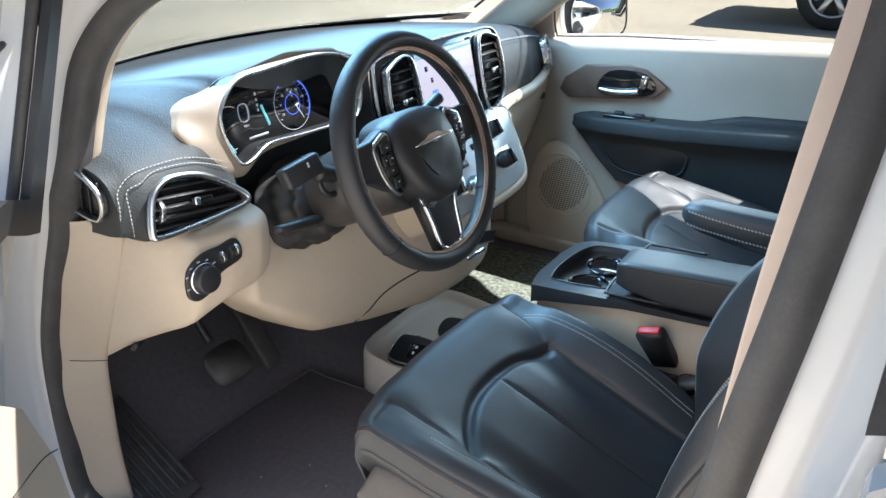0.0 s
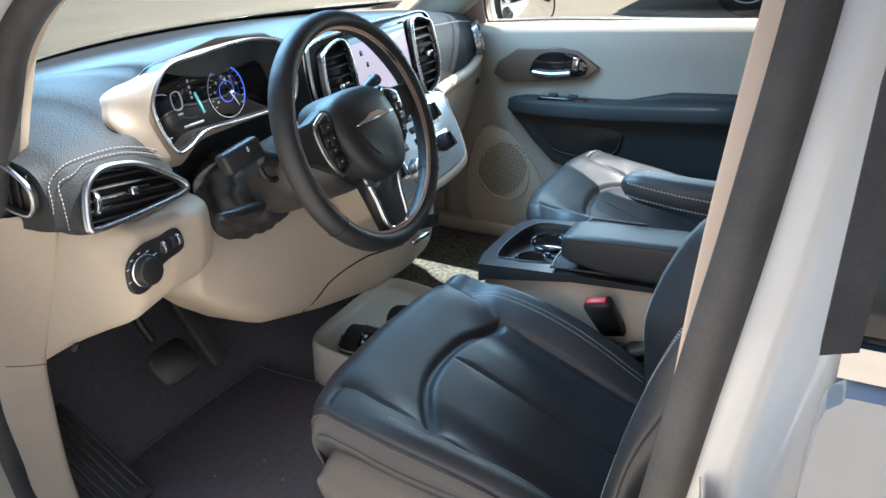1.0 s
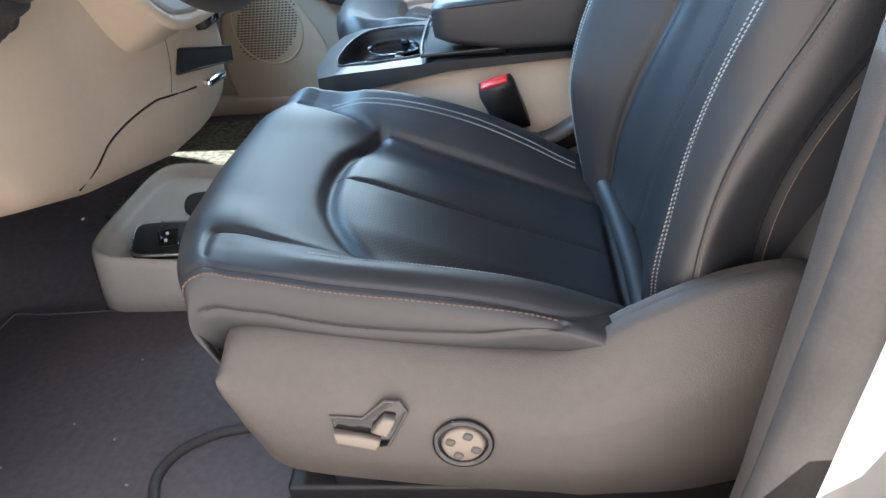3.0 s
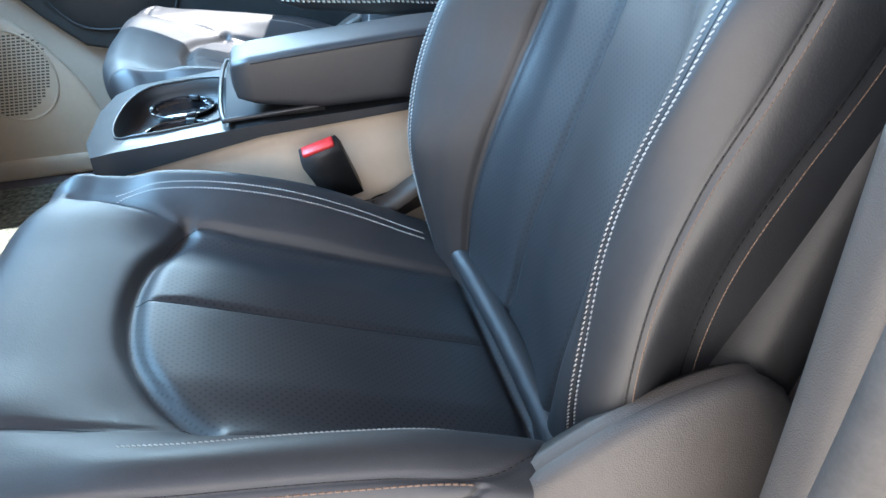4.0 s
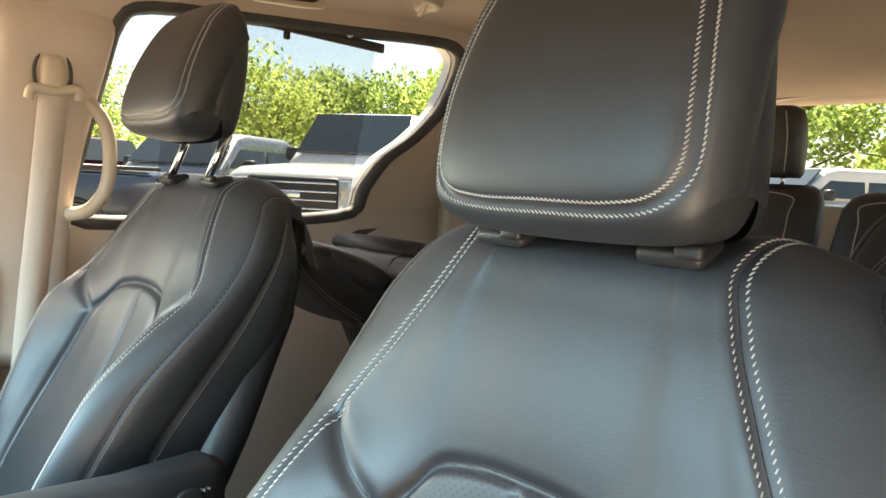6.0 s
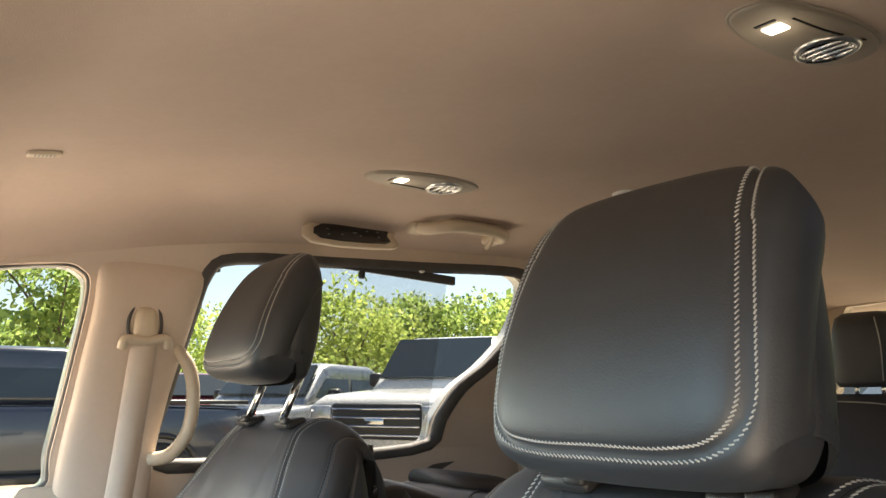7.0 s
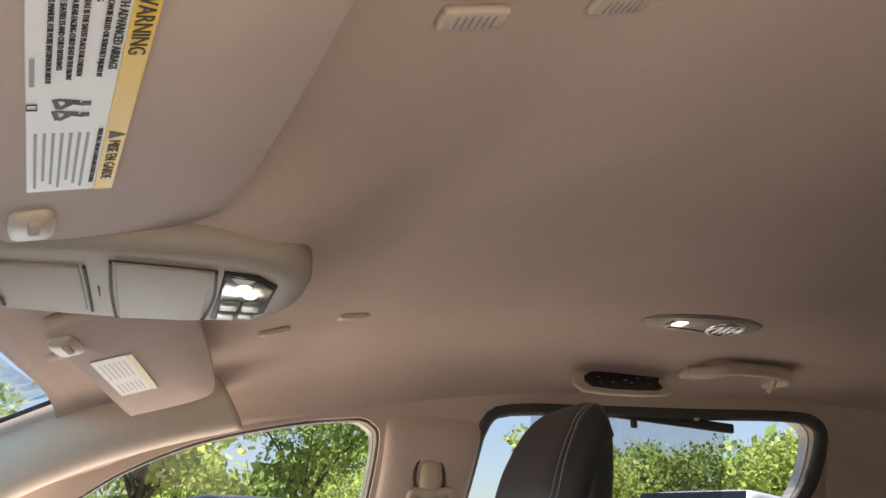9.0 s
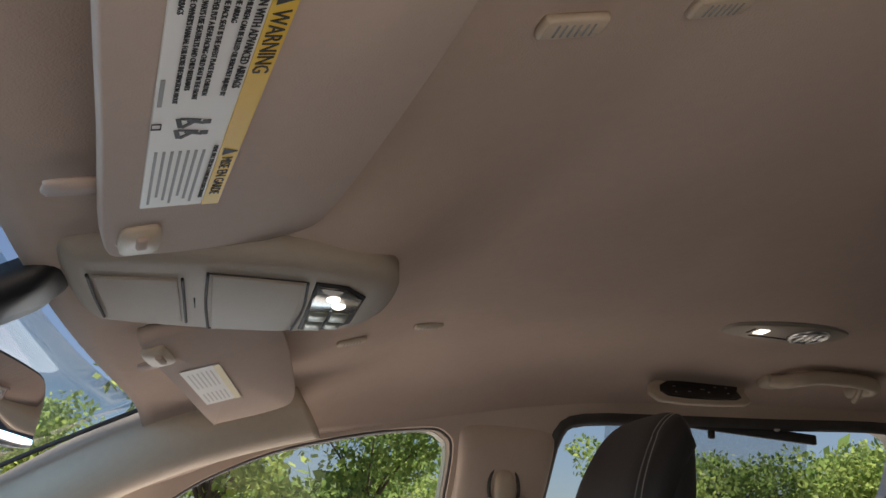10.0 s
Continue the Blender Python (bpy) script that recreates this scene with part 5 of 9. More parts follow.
part("cream_sweep", tube([(0.20, 0.555, 0.965), (0.28, 0.60, 0.985), (0.40, 0.642, 0.985), (0.60, 0.666, 0.985), (0.72, 0.690, 1.00), (0.77, 0.712, 1.04)], 0.016, 12), CREAM, dash, "cream swept edge of the lower panel")


def frame_on(o, xdir, ydir):
    """A pose whose x and y lie along the given directions."""
    x = Vector(xdir).normalized()
    z = x.cross(Vector(ydir)).normalized()
    y = z.cross(x)
    m = Matrix((x, y, z)).transposed().to_4x4()
    m.translation = o
    return m


def band(outline, w0, w1, h, smooth=8):
    """A raised ring in x and y: an outline, offset inward by w0 and outward by w1, h high."""
    P = catmull([(*p, 0) for p in outline], smooth, True)[:, :2]
    T = np.roll(P, -1, 0) - np.roll(P, 1, 0)
    T /= np.linalg.norm(T, axis=1, keepdims=True) + 1e-9
    N = np.stack([T[:, 1], -T[:, 0]], -1)
    area = 0.5 * np.sum(P[:, 0] * np.roll(P[:, 1], -1) - np.roll(P[:, 0], -1) * P[:, 1])
    N *= math.copysign(1, area)
    rows = []
    for o, z in ((w1, 0), (w1, h * 0.6), (w1 * 0.6, h), (-w0 * 0.6, h), (-w0, h * 0.6), (-w0, -0.012)):
        rows.append([(*q, z) for q in P + N * o])
    return loft(rows, cap=False)


def air_vent(parent, m, outline, slats, label, vertical=False, tab=True, dial=None, sink=0.022, rim=0.0035):
    """A vent: dark well, silver rim, blades and a tab."""
    v = part("vent", slab(outline, 0.002, smooth=8), PLASTIC, parent, label, m=m @ Matrix.Translation((0, 0, -sink)))
    part("vent_rim", band(outline, 0.0015, rim, 0.002 + rim), SATIN, v, "satin silver vent rim", m=Matrix.Translation((0, 0, sink)))
    part("vent_wall", band(outline, 0.003, 0.0, 0.001), GLOSS, v, m=Matrix.Translation((0, 0, sink - 0.002)))
    q = np.array(outline)
    lo, hi = q.min(0), q.max(0)
    for i in range(slats):
        if vertical:
            x = lo[0] + (hi[0] - lo[0]) * (i + 0.7) / (slats + 0.4)
            k = q[:, 1]
            part("blade", box(0.003, (hi[1] - lo[1]) * 0.86, 0.014, 0.001, 1, (x, (lo[1] + hi[1]) / 2, sink - 0.008), (0, 25, 0)), PLASTIC, v)
        else:
            y = lo[1] + (hi[1] - lo[1]) * (i + 0.7) / (slats + 0.4)
            P = catmull([(*p, 0) for p in outline], 8, True)
            cross = sorted(a[0] + (b[0] - a[0]) * (y - a[1]) / (b[1] - a[1]) for a, b in zip(P, np.roll(P, -1, 0)) if (a[1] > y) != (b[1] > y))
            if len(cross) < 2:
                continue
            part("blade", box((cross[-1] - cross[0]) * 0.97, 0.003, 0.014, 0.001, 1, ((cross[-1] + cross[0]) / 2, y, sink - 0.008), (25, 0, 0)), PLASTIC, v)
    if tab:
        c = (lo + hi) / 2
        part("vent_tab", box(0.010, 0.012, 0.010, 0.002, 2, (c[0] - 0.004, c[1], sink + 0.002)), CHROME, v, "bright vent tab")
        part("tab_wing", box(0.036, 0.007, 0.008, 0.002, 2, (c[0] + 0.008, c[1] + 0.002, sink - 0.002)), GLOSS, v)
    if dial:
        part("vent_dial", cyl(0.019, 0.007, (*dial, sink - 0.010), (0, 90, -8), 28, bevel=0.001), SATIN, v, "ribbed vent wheel")
    return v


# outer vent at the driver's end, in a stitched black pod
pod = frame_on((-0.677, 0.574, 1.088), (1, -0.09, -0.12), (0.05, 0.30, 1))
air_vent(dash, pod, [(-0.096, -0.036), (-0.086, 0.006), (-0.070, 0.025), (-0.045, 0.033), (-0.001, 0.029), (0.040, 0.009), (0.070, -0.012), (0.064, -0.022), (0.024, -0.030), (-0.040, -0.039), (-0.088, -0.043)], 5, "driver's outer air vent with broad satin rim", dial=(-0.076, -0.010), sink=0.016, rim=0.0065)
# small demister vent on the end
air_vent(dash, frame_on((-0.7985, 0.672, 1.106), (0.0, -1, -0.12), (0, -0.12, 1)), [(-0.04, -0.024), (-0.04, 0.030), (-0.012, 0.030), (0.024, 0.012), (0.028, -0.016), (0.010, -0.032)], 3, "side window demister vent", vertical=True, tab=False, sink=0.0085)
# passenger end vent
air_vent(dash, frame_on((0.742, 0.693, 1.062), (0.93, 0.38, 0), (-0.1, 0.25, 1)), [(-0.045, -0.040), (-0.040, 0.030), (-0.005, 0.044), (0.035, 0.030), (0.045, -0.01), (0.02, -0.04)], 5, "passenger's outer air vent with silver rim")

# stitched edges of the pad
def top_at(x, j):
    return np.array([x, np.interp(x, XS, dense[int(j), 0]), np.interp(x, XS, dense[int(j), 1])])


def thread_line(name, pts, parent, material=THREAD, pitch=0.0062, length=0.0046, r=0.0008, label="", up=(0, -0.5, 0.9)):
    ln = Line(pts, 12)
    u = np.array(up, float) / np.linalg.norm(up)
    V, Fc = [], []
    for s in np.arange(0, ln.length - length, pitch):
        a, b = ln.at(s), ln.at(s + length)
        t = (b - a) / np.linalg.norm(b - a)
        sd = np.cross(t, u)
        sd = sd / np.linalg.norm(sd) * r
        w = np.cross(sd, t)
        w = w / np.linalg.norm(w) * r
        k = len(V)
        for q in (a, b):
            V += [q + sd, q + w, q - sd, q - w]
        Fc += [(k + i, k + (i + 1) % 4, k + 4 + (i + 1) % 4, k + 4 + i) for i in range(4)]
        Fc += [(k, k + 1, k + 2, k + 3), (k + 4, k + 7, k + 6, k + 5)]
    return threads(name, [(V, Fc)], material, parent, label)


def surf(x, z):
    """The point of the pad's rear face at a given x and height."""
    i = int(np.argmin(abs(XS - x)))
    Y, Z = dense[:, 0, i], dense[:, 1, i]
    k = int(np.argmax(Z[8:])) + 8
    j = k + int(np.argmin(abs(Z[k:44] - z)))
    return np.array([x, Y[j], Z[j]])


for d in (0.0, 0.010):
    thread_line("stitching", [*[tuple(surf(x, z) + np.array((-0.0016, -0.0032, 0.0022))) for x, z in ((-0.787 + d * 0.9, 1.05), (-0.786 + d * 0.9, 1.09), (-0.780 + d, 1.115), (-0.755 + d * 0.6, 1.130 - d * 0.7), (-0.72, 1.138 - d), (-0.67, 1.137 - d), (-0.63, 1.128 - d), (-0.598, 1.112 - d), (-0.578, 1.098 - d))]], dash, label="pale dash stitching", up=(-0.4, -0.8, 0.5))
    thread_line("stitching", [tuple(top_at(x, 24) + np.array([0, -0.004 - d, 0.003])) for x in (0.30, 0.36, 0.45, 0.6, 0.7)], dash, label="pale dash stitching")

# instrument cluster in its cream-lined hood
HOOD = [(-0.174, 0.028), (-0.164, 0.058), (-0.123, 0.091), (-0.06, 0.096), (0.03, 0.100), (0.10, 0.096), (0.150, 0.080), (0.172, 0.05), (0.168, 0.0), (0.140, -0.030), (0.07, -0.030), (-0.004, -0.027), (-0.081, -0.023), (-0.123, -0.038), (-0.150, -0.040), (-0.166, -0.012)]
# how far the surround runs out to the pad from each of these points, and how deep
REACH = [(-0.034, 0.022, -0.058), (-0.022, 0.008, -0.060), (-0.004, -0.006, -0.040), (0.0, 0.002, -0.024), (0.002, 0.002, -0.020), (0.002, 0.002, -0.020), (0.002, 0.002, -0.020), (0.004, 0.0, -0.020), (0.004, 0.0, -0.020), (0.0, -0.004, -0.020), (0.0, -0.006, -0.020), (0.0, -0.008, -0.015), (-0.004, -0.014, -0.012), (-0.022, -0.022, -0.006), (-0.040, 0.004, -0.004), (-0.060, 0.032, -0.026)]
hood_m = frame_on((-0.425, 0.612, 1.140), (1, 0, 0), (0, 0.16, 1))
P = catmull([(*p, 0) for p in HOOD], 6, True)[:, :2]
reach = catmull(REACH, 6, True)
rows = [[(x, y, -0.001) for x, y in P], [(x, y, 0.003) for x, y in P]]
for k in (0.02, 0.10, 0.25, 0.45, 0.65, 0.85, 1.0):
    rows.append([(x + q[0] * k, y + q[1] * k, 0.006 + (0.72 * q[2] - 0.006) * (0.45 * k + 0.55 * k * k)) for (x, y), q in zip(P, reach)])
for k, d in ((1.03, 0.006), (1.03, 0.06)):
    rows.append([(x + q[0] * k, y + q[1] * k, 0.72 * q[2] - d) for (x, y), q in zip(P, reach)])
CHAMPAGNE = mat("champagne_trim", (0.42, 0.345, 0.27), 0.38, 0.25, vary=0.05, scale=12, bump=0.1, bump_scale=900)
hood_ob = part("cluster_hood", loft(rows, cap=False), CHAMPAGNE, dash, "champagne instrument surround", m=hood_m)
part("hood_lining", loft([[(x * k, y * k, z) for x, y in P] for k, z in ((0.96, -0.060), (0.985, -0.03), (1.0, 0.002))], cap=False), PLASTIC, hood_ob, "black hood lining")
part("hood_lip", band(HOOD, 0.004, 0.001, 0.004, 6), SATIN, hood_ob, "thin satin lip", m=Matrix.Translation((0, 0, 0.006)))
face = part("cluster_face", slab(HOOD, 0.002, smooth=6), GLOSS, hood_ob, "dark instrument display", m=Matrix.Translation((0, 0, -0.042)))
BLUE = mat("blue_glow", (0.02, 0.05, 0.3), 0.4, vary=0, emit=(0.12, 0.20, 1.0, 0.25))
PALE = mat("pale_glow", (0.3, 0.3, 0.32), 0.4, vary=0, emit=(0.8, 0.85, 0.9, 0.05))
TEAL = mat("teal_glow", (0.1, 0.3, 0.3), 0.4, vary=0, emit=(0.3, 0.8, 0.85, 0.16))


def ring(r, w, a0, a1, n=30):
    bm = bmesh.new()
    q = [math.radians(a0 + (a1 - a0) * i / n) for i in range(n + 1)]
    A = [bm.verts.new((r * math.cos(t), r * math.sin(t), 0)) for t in q]
    B = [bm.verts.new(((r - w) * math.cos(t), (r - w) * math.sin(t), 0)) for t in q]
    for i in range(n):
        bm.faces.new((A[i], A[i + 1], B[i + 1], B[i]))
    return bm


gauge = Matrix.Translation((0.032, 0.020, 0.0045)) @ Matrix.Scale(0.78, 4)
part("gauge_ring", ring(0.058, 0.004, -40, 130), BLUE, face, "blue lit gauge ring", m=gauge)
part("gauge_ring", ring(0.058, 0.0015, 130, 320), PALE, face, m=gauge)
part("gauge_ring", ring(0.024, 0.002, 0, 360), BLUE, face, m=gauge)
for a in range(-40, 230, 18):
    part("gauge_tick", box(0.006, 0.0012, 0.0004, 0, 1, (0.050 * math.cos(math.radians(a)), 0.050 * math.sin(math.radians(a)), 0)), PALE, face, m=gauge)
for a, t in ((205, "20"), (170, "40"), (135, "60"), (100, "80"), (60, "100"), (20, "120")):
    words("gauge_number", t, 0.0075, PALE, face, gauge @ Matrix.Translation((0.036 * math.cos(math.radians(a)) - 0.005, 0.036 * math.sin(math.radians(a)) - 0.004, 0)))
part("gauge_needle", box(0.040, 0.0025, 0.0006, 0, 1, (0.018, -0.02, 0.001), (0, 0, -60)), PALE, face, m=gauge)
part("display_frame", band([(-0.052, 0.028), (-0.052, 0.052), (-0.034, 0.052), (-0.034, 0.028)], 0.001, 0.001, 0.0005, 3), PALE, face, m=Matrix.Translation((-0.040, -0.010, 0.0035)))
words("display_unit", "MPH", 0.008, PALE, face, Matrix.Translation((-0.088, 0.006, 0.004)) @ Matrix.Scale(0.7, 4))
part("temp_bar", box(0.005, 0.038, 0.0005, 0, 1, (-0.036, 0.016, 0.004), (0, 0, 16)), TEAL, face, "teal level bar")
for y in (0.055, 0.045, 0.036, 0.028):
    part("gear_mark", box(0.004, 0.005, 0.0004, 0, 1, (-0.050, y, 0.004)), PALE, face)
part("display_bar", box(0.045, 0.004, 0.0004, 0, 1, (-0.06, -0.014, 0.004)), PALE, face)
part("gauge_ring", ring(0.036, 0.0015, 60, 280), PALE, face, m=Matrix.Translation((-0.118, 0.012, 0.004)))
part("gauge_needle", box(0.03, 0.003, 0.0005, 0, 1, (-0.125, -0.016, 0.004), (0, 0, 120)), TEAL, face)

# centre stack: screen between two upright vents, inside one silver line
stack_m = frame_on((0.0, 0.588, 1.118), (1, 0, 0), (0, 0.20, 1))
FASC = [(-0.235, 0.060), (-0.215, 0.088), (-0.12, 0.094), (0, 0.096), (0.12, 0.094), (0.215, 0.088), (0.240, 0.055), (0.235, -0.03), (0.205, -0.082), (0.12, -0.095), (0, -0.097), (-0.12, -0.095), (-0.205, -0.082), (-0.238, -0.02)]
fascia = part("centre_fascia", slab(FASC, 0.010, 0.003, smooth=6), GLOSS, dash, "gloss black centre fascia", m=stack_m)
part("fascia_line", band(FASC, 0.001, 0.004, 0.005, 6), SATIN, fascia, "satin silver outline", m=Matrix.Translation((0, 0, 0.008)))
screen = part("touch_screen", box(0.226, 0.150, 0.006, 0.002, 2, (0, 0.004, 0.014)), GLOSS, fascia, "lit centre touch screen")
SCR_A = mat("screen_map", (0.05, 0.05, 0.06), 0.15, vary=0, emit=(0.80, 0.70, 0.76, 0.26))
SCR_B = mat("screen_teal", (0.05, 0.05, 0.06), 0.15, vary=0, emit=(0.42, 0.64, 0.70, 0.26))
SCR_C = mat("screen_blue", (0.05, 0.05, 0.1), 0.15, vary=0, emit=(0.10, 0.24, 0.62, 0.40))
part("screen_area", box(0.216, 0.116, 0.0006, 0, 1, (0, 0.010, 0.0175)), SCR_A, screen, "pale map picture")
part("screen_strip", box(0.216, 0.012, 0.0008, 0, 1, (0, 0.072, 0.0175)), SCR_B, screen, "pale teal status strip")
part("screen_strip", box(0.216, 0.014, 0.0008, 0, 1, (0, -0.060, 0.0175)), SCR_B, screen)
for x, y, w, h, mm in ((-0.055, -0.012, 0.022, 0.022, SCR_C), (-0.075, 0.045, 0.010, 0.010, GLOSS), (-0.06, 0.02, 0.008, 0.010, GLOSS), (0.03, 0.04, 0.05, 0.006, SCR_B), (0.085, -0.02, 0.012, 0.012, SCR_B), (0.085, 0.0, 0.03, 0.004, SCR_B), (0.095, -0.035, 0.016, 0.008, SCR_C)):
    part("screen_mark", box(w, h, 0.0006, 0, 1, (x, y, 0.0184)), mm, screen)
part("button_row", box(0.24, 0.013, 0.005, 0.002, 2, (0, -0.083, 0.010)), PLASTIC, fascia)
for i in range(7):
    part("button_mark", box(0.010, 0.004, 0.0004, 0, 1, (-0.10 + i * 0.033, -0.083, 0.0128)), PALE, fascia)
for s in (-1, 1):
    air_vent(fascia, Matrix.Translation((s * 0.172, 0.0, 0.026)), [(s * -0.042, -0.075), (s * -0.040, 0.072), (s * 0.030, 0.070), (s * 0.045, 0.045), (s * 0.048, -0.02), (s * 0.022, -0.068)], 7, "upright centre air vent", sink=0.014)

# climate panel sloping down to the console
clim_m = frame_on((0.0, 0.522, 0.952), (1, 0, 0), (0, 0.52, 0.85))
CL = [(-0.205, 0.085), (0, 0.090), (0.205, 0.085), (0.215, 0.03), (0.195, -0.055), (0.15, -0.085), (0, -0.092), (-0.15, -0.085), (-0.195, -0.055), (-0.215, 0.03)]
PANEL = mat("grey_silver_panel", (0.48, 0.52, 0.54), 0.30, 0.35, vary=0.06, scale=15)
climate = part("climate_panel", slab(CL, 0.012, 0.004, smooth=6), PANEL, dash, "satin grey climate control panel", m=clim_m)
part("climate_surround", band(CL, 0.0, 0.020, 0.010, 6), CREAM, climate, "cream surround", m=Matrix.Translation((0, 0, -0.003)))
part("climate_skirt", loft([[(x * k, y * k, z) for x, y in [(p[0], p[1]) for p in catmull([(*q, 0) for q in CL], 6, True)]] for k, z in ((1.09, 0.002), (1.09, -0.06), (1.0, -0.16))], cap=False), CREAM, climate, "cream side of the stack")
for s in (-1, 1):
    for y in (0.045, -0.028):
        part("knob_plate", slab([(s * 0.105 - 0.045, y - 0.026), (s * 0.105 + 0.045, y - 0.026), (s * 0.105 + 0.05, y + 0.026), (s * 0.105 - 0.05, y + 0.026)], 0.003, 0.001), SATIN, climate, "brushed knob plate", m=Matrix.Translation((0, 0, 0.011)))
        kn = part("climate_knob", cyl(0.021, 0.026, (s * 0.112, y, 0.026), (0, 0, 0), 32, 0.018, bevel=0.003), PLASTIC, climate, "black ribbed climate knob")
        part("knob_bar", box(0.006, 0.034, 0.012, 0.002, 2, (s * 0.112, y, 0.042)), GLOSS, kn)
    for i in range(3):
        part("climate_button", box(0.034, 0.014, 0.004, 0.0015, 1, (s * 0.035, 0.055 - i * 0.026, 0.0135)), PLASTIC, climate)
sel = part("shift_dial", cyl(0.032, 0.028, (-0.03, -0.055, 0.024), (0, 0, 0), 40, 0.029, bevel=0.004), SATIN, climate, "silver rotary shift dial")
part("dial_cap", cyl(0.024, 0.004, (-0.03, -0.055, 0.039), (0, 0, 0), 32), GLOSS, sel)
# small switch bank under the panel, facing the cabin
bank = part("switch_bank", box(0.13, 0.02, 0.034, 0.004, 2, (0.05, 0.502, 0.842), (-8, 0, 0)), PLASTIC, dash, "black switch bank below the climate panel")
for i in range(3):
    part("switch_key", box(0.030, 0.006, 0.022, 0.003, 2, (0.012 + i * 0.038, 0.491, 0.842), (-8, 0, 0)), GLOSS, bank)

# headlamp switch plate
hl_m = frame_on((-0.700, 0.5515, 0.984), (1, -0.05, 0.10), (0.05, 0.10, 1))
plate = part("headlamp_plate", slab([(-0.055, -0.018), (-0.045, 0.016), (-0.015, 0.030), (0.02, 0.028), (0.052, 0.026), (0.052, -0.006), (0.01, -0.012), (-0.015, -0.030), (-0.042, -0.034)], 0.006, 0.002, smooth=4), PLASTIC, dash, "black headlamp switch plate", m=hl_m)
knob = part("headlamp_knob", cyl(0.022, 0.020, (-0.024, -0.004, 0.014), (0, 0, 0), 36, 0.020, bevel=0.003), PLASTIC, plate, "round headlamp knob with silver ring")
part("knob_ring", tube([(-0.024 + 0.0225 * math.cos(q), -0.004 + 0.0225 * math.sin(q), 0.010) for q in np.arange(24) * math.pi / 12], 0.0022, 8, True, 2, True), CHROME, plate, "chrome ring")
for x in (0.018, 0.034, 0.045):
    part("dimmer_wheel", cyl(0.010, 0.006, (x, 0.011, 0.004), (0, 90, 0), 20, bevel=0.001), SATIN if x != 0.034 else PLASTIC, plate, "ribbed dimmer wheel")
for a in (30, 60, 90, 120, 150, 190):
    part("switch_mark", box(0.005, 0.002, 0.0004, 0, 1, (-0.024 + 0.029 * math.cos(math.radians(a)), -0.004 + 0.027 * math.sin(math.radians(a)), 0.0062)), PALE, plate)

# hood release and wiring below the end panel
part("release_lever", box(0.030, 0.010, 0.016, 0.004, 2, (-0.738, 0.722, 0.812), (30, 20, 35)), PLASTIC, dash, "black hood release lever")


# ---- steering column and wheel ----
TH = 0.353
wheel_m = Matrix(((1, 0, 0, -0.419), (0, math.sin(TH), -math.cos(TH), 0.358), (0, math.cos(TH), math.sin(TH), 1.122), (0, 0, 0, 1)))
wheel = thing("steering_wheel", "black leather steering wheel with silver lower spoke and switch pads", "steering wheel", m=wheel_m)
R, RT = 0.1775, 0.0165
rim = []
for i in range(96):
    q = i * 2 * math.pi / 96
    fat = 1.0 + 0.10 * (math.exp(-((math.degrees(q) - 35) / 14) ** 2) + math.exp(-((math.degrees(q) - 145) / 14) ** 2))
    rim.append([((R + RT * fat * math.cos(p) * 0.95) * math.cos(q), (R + RT * fat * math.cos(p) * 0.95) * math.sin(q) * 0.985, RT * 1.12 * fat * math.sin(p)) for p in np.arange(20) * math.pi / 10])
rim.append(rim[0])
b = loft(rim, cap=False)
bmesh.ops.remove_doubles(b, verts=b.verts, dist=1e-5)
WHEELSKIN = mat("wheel_leather", (0.024, 0.024, 0.025), 0.46, vary=0.12, scale=20, bump=0.3, bump_scale=650, kind="voronoi")
rim_ob = part("rim", b, WHEELSKIN, wheel, "smooth black leather rim")
for a in (38, 142, 218, 322):
    q = math.radians(a)
    part("rim_seam", tube([((R + RT * 1.01 * math.cos(p)) * math.cos(q), (R + RT * 1.01 * math.cos(p)) * math.sin(q) * 0.985, RT * 1.13 * math.sin(p)) for p in np.arange(16) * math.pi / 8], 0.0008, 6, True, 1, True), SEAM, rim_ob)
# cross stitching round the inside of the rim
V, Fc = [], []
for i in range(230):
    a = i * 2 * math.pi / 230
    for sgn in (-1, 1):
        pts = []
        for t, w in ((-1, -0.004), (1, 0.004)):
            q = a + sgn * t * 0.011
            ph = math.pi + t * 0.20 - 0.55
            rr = R + (RT + 0.0006) * math.cos(ph) * 0.95
            pts.append(np.array([rr * math.cos(q), rr * math.sin(q) * 0.985, (RT * 1.12 + 0.0006) * math.sin(ph)]))
        d = pts[1] - pts[0]
        n = np.array([-math.cos(a), -math.sin(a), 0.7])
        sd = np.cross(d, n)
        sd = sd / np.linalg.norm(sd) * 0.0006
        k = len(V)
        V += [pts[0] + sd, pts[0] - sd, pts[1] - sd, pts[1] + sd]
        V += [p + n * 0.0009 for p in V[k:k + 4]]
        Fc += [(k + 4, k + 5, k + 6, k + 7)] + [(k + j, k + (j + 1) % 4, k + 4 + (j + 1) % 4, k + 4 + j) for j in range(4)]
threads("stitching", [(V, Fc)], mat("copper_thread", (0.50, 0.36, 0.28), 0.7, vary=0.2, scale=200), rim_ob, "copper cross stitching")
# airbag cover
pad_out = [(-0.072, 0.050), (-0.045, 0.066), (0, 0.070), (0.045, 0.066), (0.072, 0.050), (0.080, 0.010), (0.070, -0.030), (0.050, -0.062), (0.025, -0.078), (0, -0.081), (-0.025, -0.078), (-0.050, -0.062), (-0.070, -0.030), (-0.080, 0.010)]
P = catmull([(*p, 0) for p in pad_out], 4, True)[:, :2]
